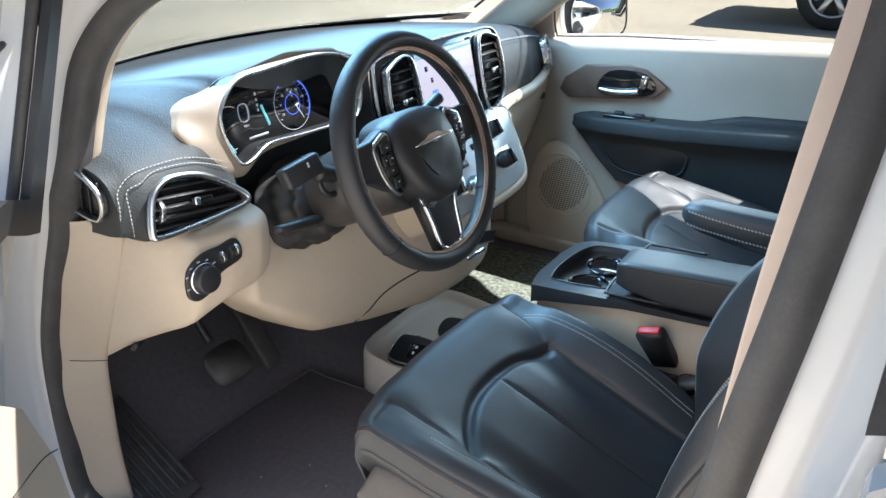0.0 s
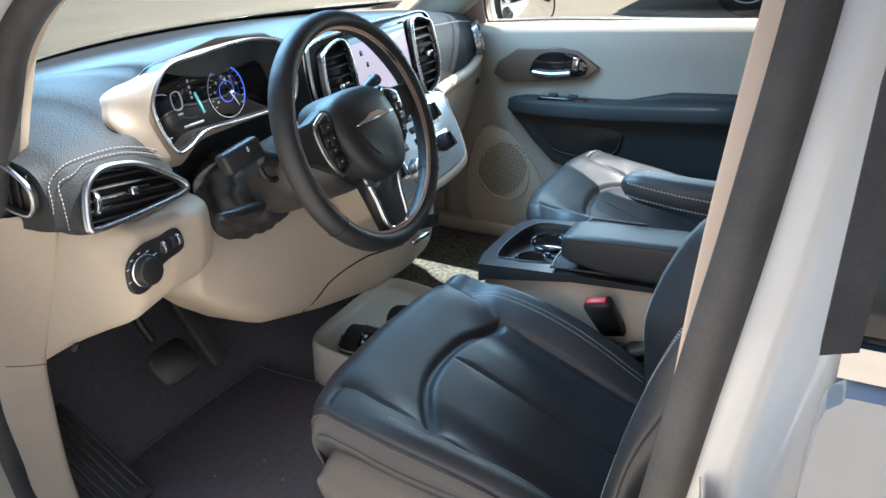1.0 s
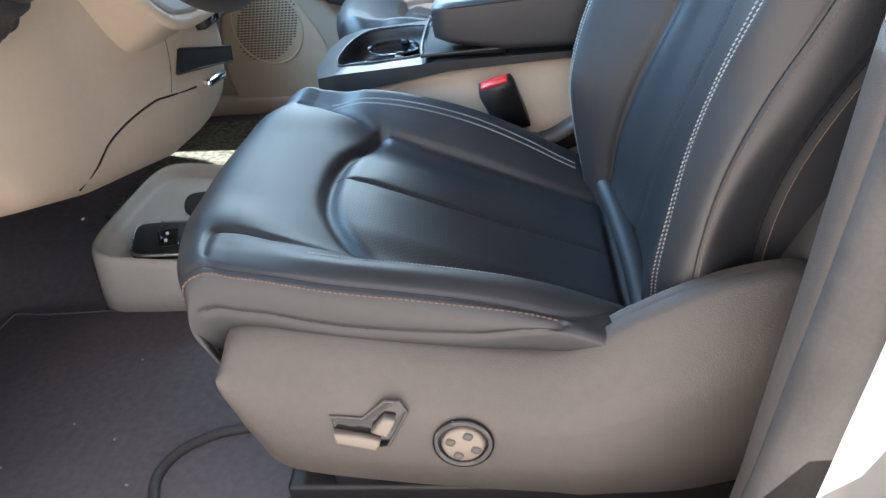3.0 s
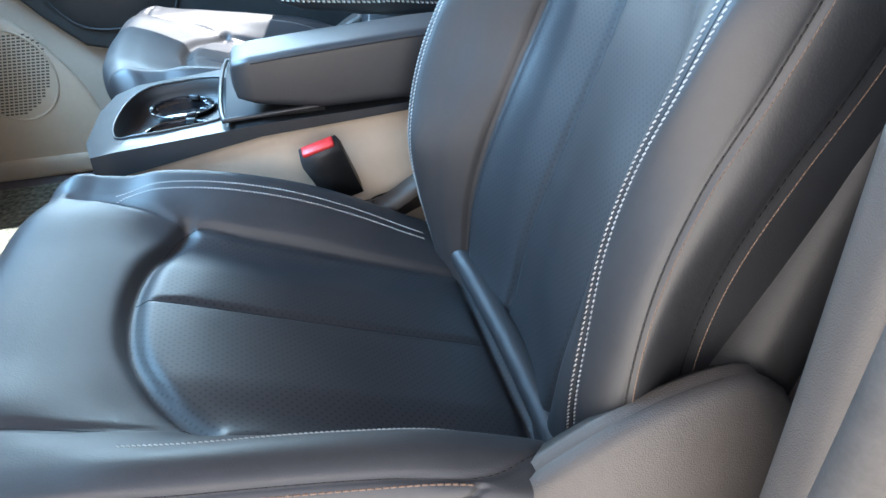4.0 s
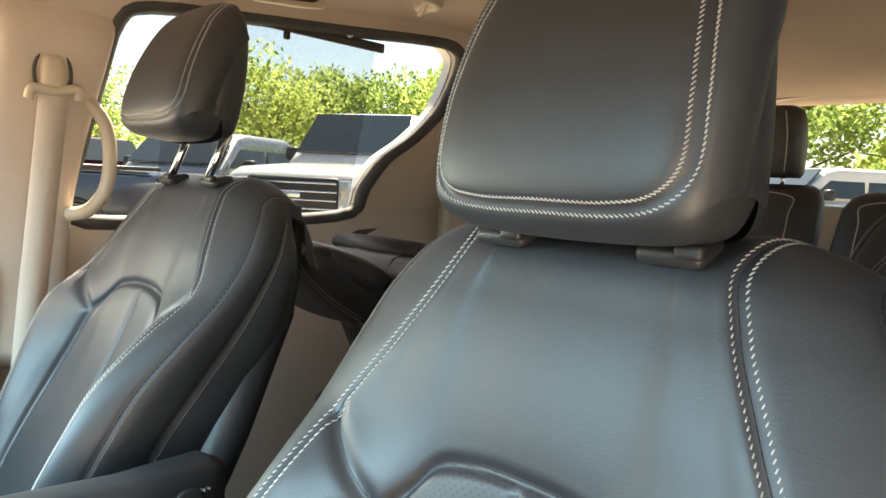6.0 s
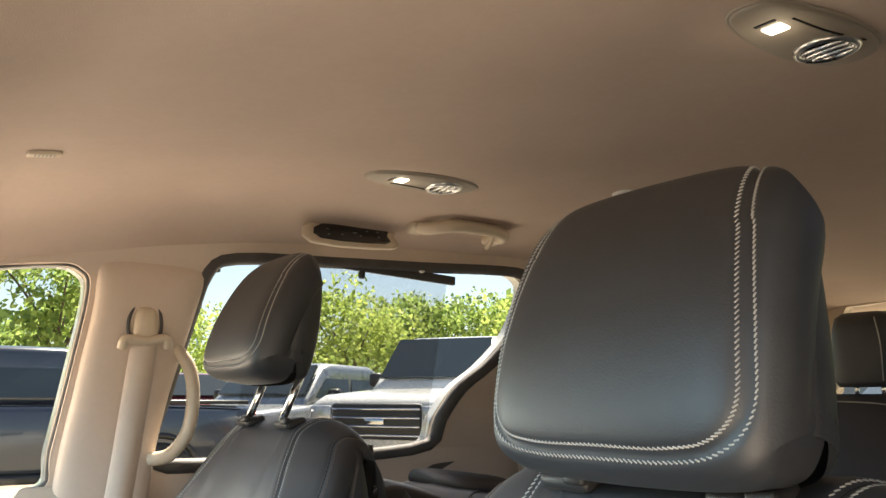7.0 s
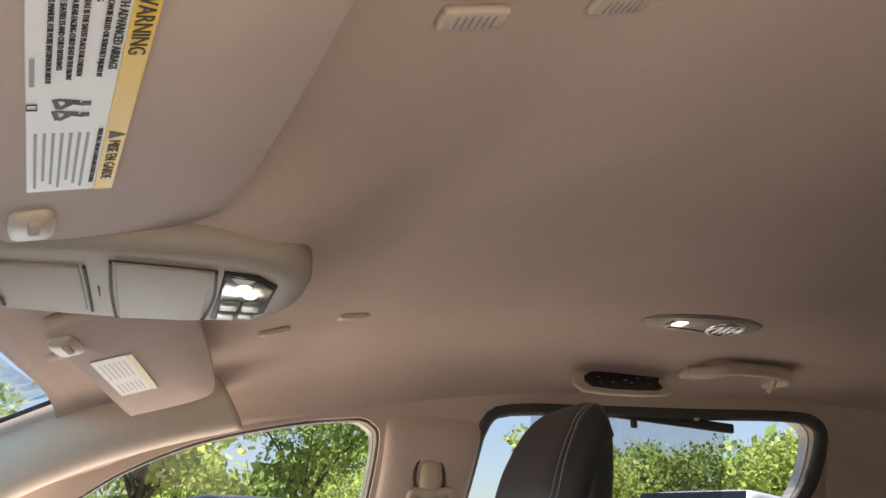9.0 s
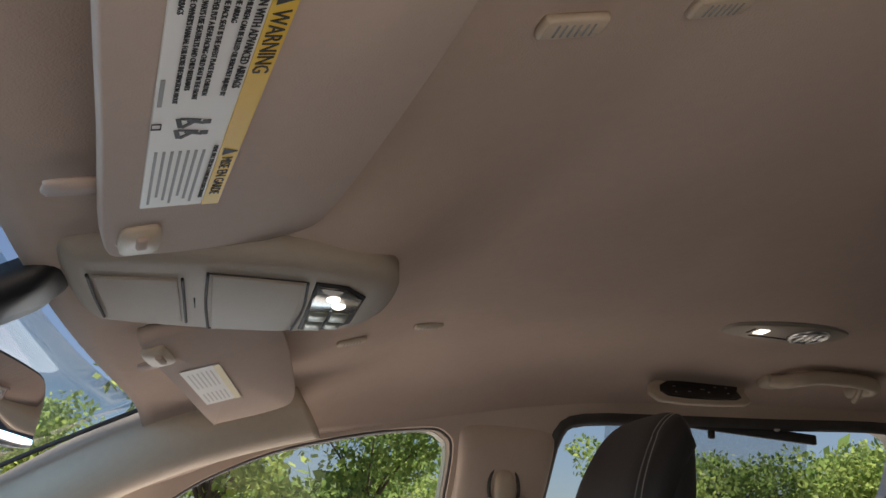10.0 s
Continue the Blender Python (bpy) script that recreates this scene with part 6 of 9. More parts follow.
rows = [[(x * k, y * k, z - 0.012 * y / 0.08 * (k > 0.5)) for x, y in P] for k, z in ((0.98, -0.05), (1.0, -0.005), (0.985, 0.010), (0.92, 0.020), (0.78, 0.026), (0.5, 0.029), (0.2, 0.030), (0.02, 0.030))]
cover = part("airbag_cover", loft(rows), WHEELSKIN, wheel, "domed black airbag cover")
part("cover_crease", tube([(-0.055, 0.022, 0.0265), (-0.030, -0.024, 0.030), (-0.006, -0.048, 0.0275), (0.004, -0.066, 0.022)], 0.0011, 6), SEAM, cover)
wing = slab([(-0.036, -0.002), (-0.018, 0.001), (-0.008, 0.005), (0.008, 0.005), (0.018, 0.001), (0.036, -0.002), (0.020, -0.004), (0.008, -0.004), (0, -0.006), (-0.008, -0.004), (-0.020, -0.004)], 0.003, 0.001)
part("badge", wing, CHROME, cover, "bright winged badge", m=Matrix.Translation((0, 0.018, 0.0285)) @ pose(0, 0, 0, -6, 0, 0) @ Matrix.Scale(1.5, 4))
# spokes with switch pads
for s in (-1, 1):
    sp = [(s * 0.070, 0.052), (s * 0.115, 0.046), (s * 0.168, 0.040), (s * 0.170, 0.0), (s * 0.130, -0.014), (s * 0.085, -0.040), (s * 0.066, -0.03)]
    spoke = part("spoke", slab(sp, 0.022, 0.005, smooth=3), WHEELSKIN, wheel, m=Matrix.Translation((0, 0, -0.018)))
    trim = part("spoke_trim", slab([(s * 0.076, 0.046), (s * 0.108, 0.044), (s * 0.120, 0.03), (s * 0.116, -0.012), (s * 0.095, -0.044), (s * 0.080, -0.034)], 0.004, 0.0015, smooth=4), SATIN, spoke, "satin silver switch surround", m=Matrix.Translation((0, 0, 0.021)))
    pd = part("switch_pad", slab([(s * 0.079, 0.042), (s * 0.105, 0.040), (s * 0.116, 0.026), (s * 0.112, -0.012), (s * 0.094, -0.040), (s * 0.082, -0.032)], 0.005, 0.0015, smooth=4), GLOSS, spoke, "black switch pad", m=Matrix.Translation((0, 0, 0.0225)))
    for x, y, w, h in ((0.095, 0.029, 0.026, 0.014), (0.0905, 0.012, 0.013, 0.016), (0.105, 0.012, 0.012, 0.016), (0.097, -0.005, 0.026, 0.014), (0.092, -0.024, 0.018, 0.018)):
        part("key", box(w, h, 0.004, 0.0015, 1, (s * x, y, 0.006)), PLASTIC, pd)
        part("key_mark", box(0.003, 0.0016, 0.0004, 0, 1, (s * x, y, 0.0083)), PALE, pd)
low = part("lower_spoke", slab([(-0.050, -0.058), (-0.020, -0.072), (0.020, -0.072), (0.050, -0.058), (0.040, -0.110), (0.030, -0.168), (-0.030, -0.168), (-0.040, -0.110)], 0.020, 0.004), WHEELSKIN, wheel, m=Matrix.Translation((0, 0, -0.016)))
for s in (-1, 1):
    part("spoke_bezel", tube([(s * 0.046, -0.066, 0.006), (s * 0.036, -0.105, 0.004), (s * 0.030, -0.148, 0.003), (s * 0.020, -0.158, 0.003)], 0.0045, 8), CHROME, low, "chrome spoke edge", m=Matrix.Translation((0, 0, 0.016)))
part("spoke_bezel", box(0.040, 0.006, 0.008, 0.002, 2, (0, -0.159, 0.02)), CHROME, low, "chrome spoke edge")
part("spoke_flash", slab([(-0.055, -0.060), (-0.030, -0.072), (-0.012, -0.080), (-0.030, -0.086), (-0.048, -0.078)], 0.006, 0.002), SATIN, low, "silver spoke flash", m=Matrix.Translation((0, 0, 0.02)))
# shroud, stalks and lever behind the wheel
SHROUD = mat("column_plastic", (0.050, 0.046, 0.043), 0.40, vary=0.08, scale=14, bump=0.15, bump_scale=900, kind="voronoi")
def column(sections):
    return loft([[(r * 1.08 * math.cos(q), r * math.sin(q) * (0.86 if math.sin(q) > 0 else 1.0) - 0.010 - 0.10 * max(0.0, -0.05 - z), z) for q in np.arange(40) * math.pi / 20] for r, z in sections])


part("column_shroud", column(((0.058, -0.026), (0.070, -0.030), (0.074, -0.038), (0.0755, -0.07), (0.0745, -0.10), (0.0735, -0.101), (0.0735, -0.104), (0.0742, -0.105), (0.0725, -0.15), (0.070, -0.20), (0.066, -0.24))), SHROUD, wheel, "dark grey column shroud")
part("shroud_ring", column(((0.060, -0.020), (0.0735, -0.022), (0.0755, -0.026), (0.0735, -0.030), (0.060, -0.032))), PLASTIC, wheel, "black ring behind the wheel")


def fold(q, z):
    """Loose creases running down the boot."""
    return 0.0030 * math.sin(5 * q + 40 * z) + 0.0035 * abs(math.sin(6 * q - 30 * z + 1.0)) + 0.0008 * math.sin(17 * q + 60 * z)


part("shroud_boot", loft([[((r + fold(q, z)) * 1.10 * math.cos(q) - 0.014, (r + fold(q, z)) * math.sin(q) * (1.0 if math.sin(q) < 0 else 0.80) - 0.028, z) for q in np.arange(120) * math.pi / 60] for r, z in [(np.interp(k, [0, 0.1, 0.4, 0.7, 1], [0.052, 0.066, 0.074, 0.082, 0.088]) + 0.003 * math.sin(k * 14), -0.205 - 0.085 * k) for k in np.linspace(0, 1, 26)]]), mat("boot_cloth", (0.028, 0.027, 0.027), 0.6, vary=0.15, scale=30, bump=0.2, bump_scale=500), wheel, "wrinkled black column boot")
stalk = part("stalk", tube([(-0.05, -0.005, -0.13), (-0.085, 0.010, -0.128), (-0.115, 0.022, -0.122)], 0.012, 12, taper=(0.9, 1.3)), PLASTIC, wheel, "black indicator stalk")
part("stalk_end", box(0.070, 0.034, 0.026, 0.006, 3, (-0.150, 0.032, -0.118), (0, -14, 8)), PLASTIC, stalk, "stalk end with marks")
for i in range(3):
    part("stalk_mark", box(0.004, 0.008, 0.0006, 0, 1, (-0.145 + i * 0.008, 0.038, -0.1030)), PALE, stalk)
part("stalk_ring", tube([(-0.082 + 0.022 * math.cos(q), -0.002 + 0.022 * math.sin(q), -0.135) for q in np.arange(16) * math.pi / 8], 0.005, 8, True, 2, True), PLASTIC, wheel)
part("wiper_stalk", tube([(0.06, 0.02, -0.055), (0.10, 0.05, -0.05), (0.150, 0.066, -0.046)], 0.009, 12, taper=(0.8, 1.2)), PLASTIC, wheel, "black wiper stalk")
part("tilt_lever", loft([[(x, y + w * math.cos(q), z + 0.011 * k * math.sin(q)) for q in np.arange(16) * math.pi / 8] for x, y, z, w, k in ((-0.175, -0.046, -0.190, 0.004, 0.5), (-0.170, -0.047, -0.190, 0.008, 1.0), (-0.13, -0.053, -0.190, 0.009, 1.2), (-0.095, -0.058, -0.190, 0.010, 1.4), (-0.080, -0.060, -0.190, 0.008, 1.2), (-0.075, -0.061, -0.190, 0.003, 0.5))]), PLASTIC, wheel, "black tilt lever")


# ---- centre console between the seats ----
console = thing("centre_console", "cream and black centre console with cup holders and padded lid", "console")


def sup(q, p):
    return math.copysign(abs(math.cos(q)) ** p, math.cos(q)), math.copysign(abs(math.sin(q)) ** p, math.sin(q))


sec = []
for y, w, zt, zb in ((0.300, 0.098, 0.724, 0.46), (0.288, 0.118, 0.746, 0.42), (0.25, 0.127, 0.762, 0.40), (0.12, 0.1315, 0.780, 0.40), (0.05, 0.132, 0.789, 0.40), (-0.08, 0.132, 0.799, 0.40), (-0.15, 0.132, 0.799, 0.40), (-0.25, 0.130, 0.802, 0.40), (-0.30, 0.115, 0.80, 0.40)):
    sec.append([(w * sup(q, 0.25)[0], y, (zt + zb) / 2 + (zt - zb) / 2 * sup(q, 0.25)[1]) for q in np.arange(32) * math.pi / 16])
shell_bm = loft(sec)
bmesh.ops.recalc_face_normals(shell_bm, faces=shell_bm.faces)
bmesh.ops.delete(shell_bm, geom=[f for f in shell_bm.faces if f.normal.z > 0.7 and f.calc_center_median().z > 0.7 and 0.06 < f.calc_center_median().y < 0.29 and abs(f.calc_center_median().x) < 0.118], context="FACES")
body = part("console_body", shell_bm, CREAM, console, "cream console side")
for s in (-1, 1):
    part("body_seam", tube([(s * 0.1328, -0.12, 0.770), (s * 0.1328, -0.12, 0.70), (s * 0.1328, -0.118, 0.66)], 0.0010, 6), SEAM, body)
    part("body_seam", tube([(s * 0.1316, -0.008, 0.640), (s * 0.1316, -0.022, 0.672), (s * 0.1316, -0.06, 0.682), (s * 0.1310, -0.10, 0.69)], 0.0014, 6), SEAM, body)

# black top trim with the cup well through it
TOPO = [(-0.120, 0.300), (-0.131, 0.270), (-0.134, 0.10), (-0.134, -0.28), (0.134, -0.28), (0.134, 0.10), (0.131, 0.270), (0.120, 0.300), (0.06, 0.315), (-0.06, 0.315)]
WELL = [(-0.095, 0.262), (-0.100, 0.20), (-0.085, 0.140), (-0.02, 0.128), (0.05, 0.132), (0.095, 0.16), (0.100, 0.235), (0.07, 0.272), (0.0, 0.284), (-0.06, 0.280)]


def top_plane(x, y):
    return float(np.interp(y, [-0.3, -0.08, 0.05, 0.25, 0.32], [0.806, 0.802, 0.795, 0.783, 0.765]))


bm = bmesh.new()
vo = [bm.verts.new((x, y, 0)) for x, y in TOPO]
vi = [bm.verts.new((x, y, 0)) for x, y in loop(WELL, 5)]
for vs in (vo, vi):
    for a, b in zip(vs, vs[1:] + vs[:1]):
        bm.edges.new((a, b))
bmesh.ops.triangle_fill(bm, use_beauty=True, edges=bm.edges[:])
g = bmesh.ops.extrude_face_region(bm, geom=bm.faces[:])
far = {v for v in g["geom"] if isinstance(v, bmesh.types.BMVert)}
for v in bm.verts:
    v.co.z = top_plane(v.co.x, v.co.y) - (0.0 if v in far else float(np.interp(v.co.y, [-0.28, -0.15, 0.0, 0.10, 0.25, 0.30], [0.003, 0.003, 0.008, 0.015, 0.026, 0.040])))
TRIM = mat("satin_black_trim", (0.035, 0.037, 0.040), 0.33, vary=0.08, scale=10, bump=0.1, bump_scale=900)
top = sharp(part("console_trim", bm, TRIM, console, "satin black console top", smooth=True), 30)
part("trim_edge", tube([(x, y, top_plane(x, y) + 0.001) for x, y in loop(WELL, 4)], 0.0016, 8, False, 1, True), TRIM, top, "thin well edge")
P = loop(WELL, 5)
part("cup_well", loft([[(x * k, 0.205 + (y - 0.205) * k, top_plane(x, y) - d) for x, y in P] for k, d in ((1.0, 0.0), (0.975, 0.004), (0.955, 0.014), (0.94, 0.030), (0.5, 0.032), (0.02, 0.032))], cap=False), PLASTIC, top, "black cup well")
for x in (-0.048, 0.052):
    cup = part("cup_holder", loft([[(x + r * math.cos(q), 0.205 + r * math.sin(q), z) for q in np.arange(32) * math.pi / 16] for r, z in ((0.0440, 0.764), (0.0432, 0.766), (0.0420, 0.764), (0.0405, 0.757), (0.0400, 0.7575), (0.001, 0.7575))], cap=False), GLOSS, top, "round black cup holder")
    for a in (200, 340, 90):
        q = math.radians(a)
        part("cup_grip", box(0.006, 0.014, 0.008, 0.002, 2, (x + 0.041 * math.cos(q), 0.205 + 0.041 * math.sin(q), 0.764), (0, 0, a)), TRIM, cup)
# padded lid
sec = []
for y, w, z0, z1 in ((0.124, 0.085, 0.832, 0.855), (0.120, 0.106, 0.818, 0.862), (0.10, 0.114, 0.810, 0.867), (0.02, 0.117, 0.797, 0.873), (-0.10, 0.118, 0.798, 0.880), (-0.24, 0.117, 0.799, 0.882), (-0.275, 0.108, 0.80, 0.875), (-0.29, 0.08, 0.82, 0.865)):
    sec.append([(-0.092 + (w * 0.39 - 0.0005) * sup(q, 0.22)[0], y, 0.006 + (z0 + z1) / 2 + (z1 - z0) / 2 * sup(q, 0.22)[1]) for q in np.arange(48) * math.pi / 24])
lid = part("console_lid", loft(sec), LEATHER, console, "padded black armrest lid")
part("lid_seam", tube([(-0.1358, 0.10, 0.866), (-0.1372, 0.02, 0.872), (-0.1376, -0.10, 0.879), (-0.1372, -0.24, 0.881)], 0.0011, 6), SEAM, lid)
part("pocket_rim", tube([(-0.128, 0.02, 0.806), (-0.130, 0.128, 0.801), (-0.124, 0.141, 0.800), (-0.05, 0.146, 0.800), (0.05, 0.146, 0.800), (0.124, 0.141, 0.800), (0.130, 0.128, 0.801), (0.128, 0.02, 0.806)], 0.0030, 8), TRIM, top, "satin black rim of the pocket under the lid")
part("pocket_floor", box(0.245, 0.12, 0.006, 0.002, 1, (0, 0.08, 0.7985)), SEAM, top, "dark pocket under the lid")

# ---- floor bin ahead of the console ----
fb = thing("floor_bin", "cream floor bin with black usb insert on the carpet", "storage bin")
sec = []
for z, k in ((0.405, 1.0), (0.45, 0.99), (0.480, 0.98), (0.492, 0.965), (0.495, 0.94), (0.490, 0.91), (0.474, 0.89)):
    sec.append([(0.0 + 0.20 * k * sup(q, 0.4)[0] * (1.0), 0.595 + 0.13 * k * sup(q, 0.4)[1], z + (0.025 * (sup(q, 0.4)[1] + 1) / 2 if z > 0.45 else 0)) for q in np.arange(36) * math.pi / 18])
sec.append([(0.168 * sup(q, 0.4)[0], 0.595 + 0.105 * sup(q, 0.4)[1], 0.470 + 0.025 * (sup(q, 0.4)[1] + 1) / 2) for q in np.arange(36) * math.pi / 18])
part("bin_shell", loft(sec), mat("pale_bin_plastic", (0.60, 0.56, 0.50), 0.5, vary=0.06, scale=8, bump=0.2, bump_scale=800), fb, "cream moulded bin")
ins_m = frame_on((-0.090, 0.612, 0.487), (0.95, 0.25, 0.0), (-0.25, 0.95, 0.10))
USB = [(-0.062, -0.046), (-0.066, 0.0), (-0.056, 0.048), (0.0, 0.056), (0.050, 0.052), (0.060, 0.020), (0.052, -0.030), (0.036, -0.050), (-0.02, -0.054)]
ins = part("usb_insert", slab(USB, 0.008, 0.003, smooth=4), PLASTIC, fb, "black usb insert", m=ins_m)
part("insert_rim", band(USB, 0.0015, 0.002, 0.004, 4), SATIN, ins, "thin satin rim", m=Matrix.Translation((0, 0, 0.006)))
part("usb_port", box(0.060, 0.034, 0.004, 0.004, 3, (-0.008, -0.004, 0.009), (0, 0, 8)), GLOSS, ins)
for x in (-0.020, 0.006):
    part("usb_mark", box(0.011, 0.005, 0.0006, 0, 1, (x, 0.0, 0.0114), (0, 0, 8)), PALE, ins)
part("bin_pocket", slab([(-0.05, -0.05), (-0.052, 0.02), (-0.02, 0.052), (0.04, 0.052), (0.058, 0.02), (0.05, -0.05)], 0.006, 0.002, smooth=4), PLASTIC, fb, "dark open pocket", m=frame_on((0.055, 0.575, 0.480), (0.95, 0.25, 0.0), (-0.25, 0.95, 0.10)))

# lower centre stack: near-black plate for the cubby's inner shade, and a chrome tray grip
cub = thing("stack_cubby", "cubby shown by a dark plate, with chrome tray grip, in the cream lower stack", "storage bin")
cub_m = frame_on(on_knee(-0.02, 0.783, 0.001), (1, -0.12, 0), (0, 0.14, 1))
CUB = [(-0.098, 0.003), (-0.070, 0.034), (0.088, -0.006), (0.078, -0.029), (0.0, -0.014)]
part("cubby", slab(CUB, 0.004, 0.001), SEAM, cub, "dark plate for the shade inside the cubby", m=cub_m)
part("cubby_lip", tube([(x, y, 0.004) for x, y in CUB], 0.0018, 6, False, 1, True), PLASTIC, cub, m=cub_m)
part("tray_grip", box(0.072, 0.016, 0.014, 0.004, 3, on_knee(-0.004, 0.744, 0.004), (10, 3, -4)), CHROME, cub, "chrome tray grip")

# ---- pedals, mats ----
ped = thing("brake_pedal", "black rubber brake pedal on a steel arm", "pedal")
part("pedal_pad", loft([[(-0.495 + 0.050 * k * sup(q, 0.5)[0], 0.800 + 0.030 * k * sup(q, 0.5)[1] + z * 0.5, 0.612 + 0.026 * k * sup(q, 0.5)[1] - z) for q in np.arange(20) * math.pi / 10] for k, z in ((0.96, 0.0), (1, -0.006), (0.96, -0.014))]), RUBBER, ped)
part("pedal_arm", tube([(-0.498, 0.842, 0.655), (-0.50, 0.875, 0.71), (-0.50, 0.90, 0.82)], 0.009, 8), PLASTIC, ped, "dark steel pedal arm")
ped2 = thing("accelerator_pedal", "long black accelerator pedal", "pedal")
part("pedal_pad", box(0.05, 0.018, 0.17, 0.006, 2, (-0.345, 0.875, 0.59), (-32, 0, 6)), RUBBER, ped2)
part("pedal_arm", tube([(-0.345, 0.91, 0.65), (-0.345, 0.94, 0.77)], 0.010, 8, False), PLASTIC, ped2)
fm = thing("floor_mat", "black carpet floor mat with bound edge", "floor mat")
MO = [(-0.66, 0.22), (-0.68, 0.72), (-0.66, 0.86), (-0.24, 0.86), (-0.20, 0.80), (-0.19, 0.36), (-0.24, 0.22)]
part("mat_sheet", slab(MO, 0.010, 0.003, smooth=3), CARPET, fm, m=Matrix.Translation((0, 0, 0.403)))
part("mat_binding", tube([(x, y, 0.413) for x, y in loop(MO, 3)], 0.0022, 8, False, 1, True), CARPET, fm, "black bound edge")
foot = thing("foot_rest", "ribbed black rubber foot rest", "foot rest")
part("rest_plate", box(0.12, 0.26, 0.014, 0.005, 2, (-0.70, 0.86, 0.49), (32, 0, 0)), RUBBER, foot)
for i in range(7):
    part("rest_rib", box(0.008, 0.22, 0.008, 0.003, 1, (-0.745 + i * 0.016, 0.856, 0.499), (32, 0, 0)), RUBBER, foot)
SPECK = mat("speckled_mat", (0.09, 0.10, 0.08), 0.95, vary=0.5, scale=90, bump=0.9, bump_scale=300, spec=0.1, second=(0.20, 0.21, 0.17), dist=0.003)
rail = thing("floor_cable_cover", "black rubber cable loop on the floor mat", "cable")
part("cable_run", tube([(-0.66, 0.36, 0.416), (-0.63, 0.435, 0.416), (-0.59, 0.461, 0.416), (-0.552, 0.463, 0.416), (-0.516, 0.443, 0.416), (-0.49, 0.40, 0.416), (-0.48, 0.34, 0.416)], 0.007, 8), RUBBER, rail)
pm = thing("passenger_mat", "speckled grey-green loop floor mat", "floor mat")
part("mat_sheet", slab([(0.16, 0.42), (0.16, 0.86), (0.70, 0.86), (0.72, 0.42)], 0.008, 0.003), SPECK, pm, m=Matrix.Translation((0, 0, 0.404)))
for i, (x, y) in enumerate(((-0.50, 0.55), (-0.47, 0.62), (-0.58, 0.50), (-0.40, 0.42), (-0.33, 0.58), (-0.55, 0.68))):
    crumb = part("crumb", box(0.004, 0.003, 0.002, 0.0006, 1, (x, y, 0.4145), (0, 0, 40 * i)), THREAD)
    tagged(crumb, "pale crumb lying on the floor mat", "crumb", "crumbs on the mat")

# ---- seat belt buckle by the console ----
bk = thing("belt_buckle", "black belt buckle with red release button", "belt buckle")
bm_ = frame_on((-0.162, 0.024, 0.728), (0.10, 0.93, -0.30), (-0.42, 0.30, 0.90))
shell = [(-0.023, -0.050), (-0.026, 0.030), (-0.024, 0.040), (0.024, 0.040), (0.026, 0.030), (0.023, -0.050)]
part("buckle_shell", slab(shell, 0.024, 0.004, smooth=0), PLASTIC, bk, m=bm_)
part("release_button", box(0.040, 0.007, 0.015, 0.002, 2, (0, 0.0405, 0.012)), RED, bk, "red release button", m=bm_)
part("buckle_line", box(0.048, 0.0012, 0.001, 0, 1, (0, 0.018, 0.0245)), SEAM, bk, m=bm_)
part("buckle_stalk", tube([(-0.175, -0.01, 0.69), (-0.185, -0.03, 0.62), (-0.19, -0.04, 0.54)], 0.012, 10), PLASTIC, bk)

# ---- right front door panel ----
door = thing("door_panel", "beige door panel with bronze handle bezel and black armrest", "door")


def dsurf(y, z, off=0.0):
    """Inner face of the door: bulging toward the belt, hollow below."""
    k = np.interp(z, [0.42, 0.60, 0.80, 0.93, 1.0, 1.06, 1.10, 1.118], [0.800, 0.792, 0.800, 0.800, 0.792, 0.788, 0.800, 0.835])
    return k - off + 0.10 * max(0.0, y - 0.62) ** 1.2


zs = [0.42, 0.5, 0.6, 0.7, 0.8, 0.88, 0.93, 0.97, 1.0, 1.03, 1.06, 1.08, 1.095, 1.106, 1.114, 1.118]
part("door_skin", grid(lambda y, z: (dsurf(y, z), y, z + 0.06 * (0.35 - y) * max(0, (z - 0.9) / 0.22) - 0.012), np.linspace(-0.20, 0.86, 40), zs, 0.03, (1, 0, 0)), mat("door_cloth_beige", (0.43, 0.385, 0.32), 0.7, vary=0.05, scale=8, bump=0.3, bump_scale=700, spec=0.3), door, "beige upper door trim")


def on_door(y, z, x=0.0):
    """Slab coordinates (forward, up) to the door face, raised toward the cabin."""
    return frame_on((dsurf(y, z) - x, y, z), (0, -1, 0), (0, 0, 1))


bz = on_door(0.50, 0.980, 0.004)
HEX = [(-0.165, -0.036), (-0.150, 0.0), (-0.085, 0.045), (0.05, 0.055), (0.10, 0.048), (0.165, 0.005), (0.128, -0.030), (0.0, -0.048), (-0.13, -0.058)]
bez = part("handle_bezel", slab(HEX, 0.008, 0.003, smooth=0), BRONZE, door, "brushed bronze handle bezel", m=bz)
CUP = [(-0.075, -0.025), (-0.04, 0.034), (0.055, 0.040), (0.10, 0.010), (0.085, -0.022), (0.0, -0.032)]
part("handle_cup", slab(CUP, 0.002, 0.0008, smooth=4), GLOSS, bez, "dark recess behind the handle", m=Matrix.Translation((0.03, 0, 0.0085)))
part("door_handle", tube([(-0.035, -0.020, 0.016), (0.02, -0.022, 0.020), (0.085, -0.014, 0.020)], 0.0075, 10), CHROME, bez, "chrome inner handle")
part("lock_tab", box(0.020, 0.038, 0.014, 0.004, 2, (0.098, 0.014, 0.016), (0, 0, -8)), CHROME, bez, "chrome lock tab")
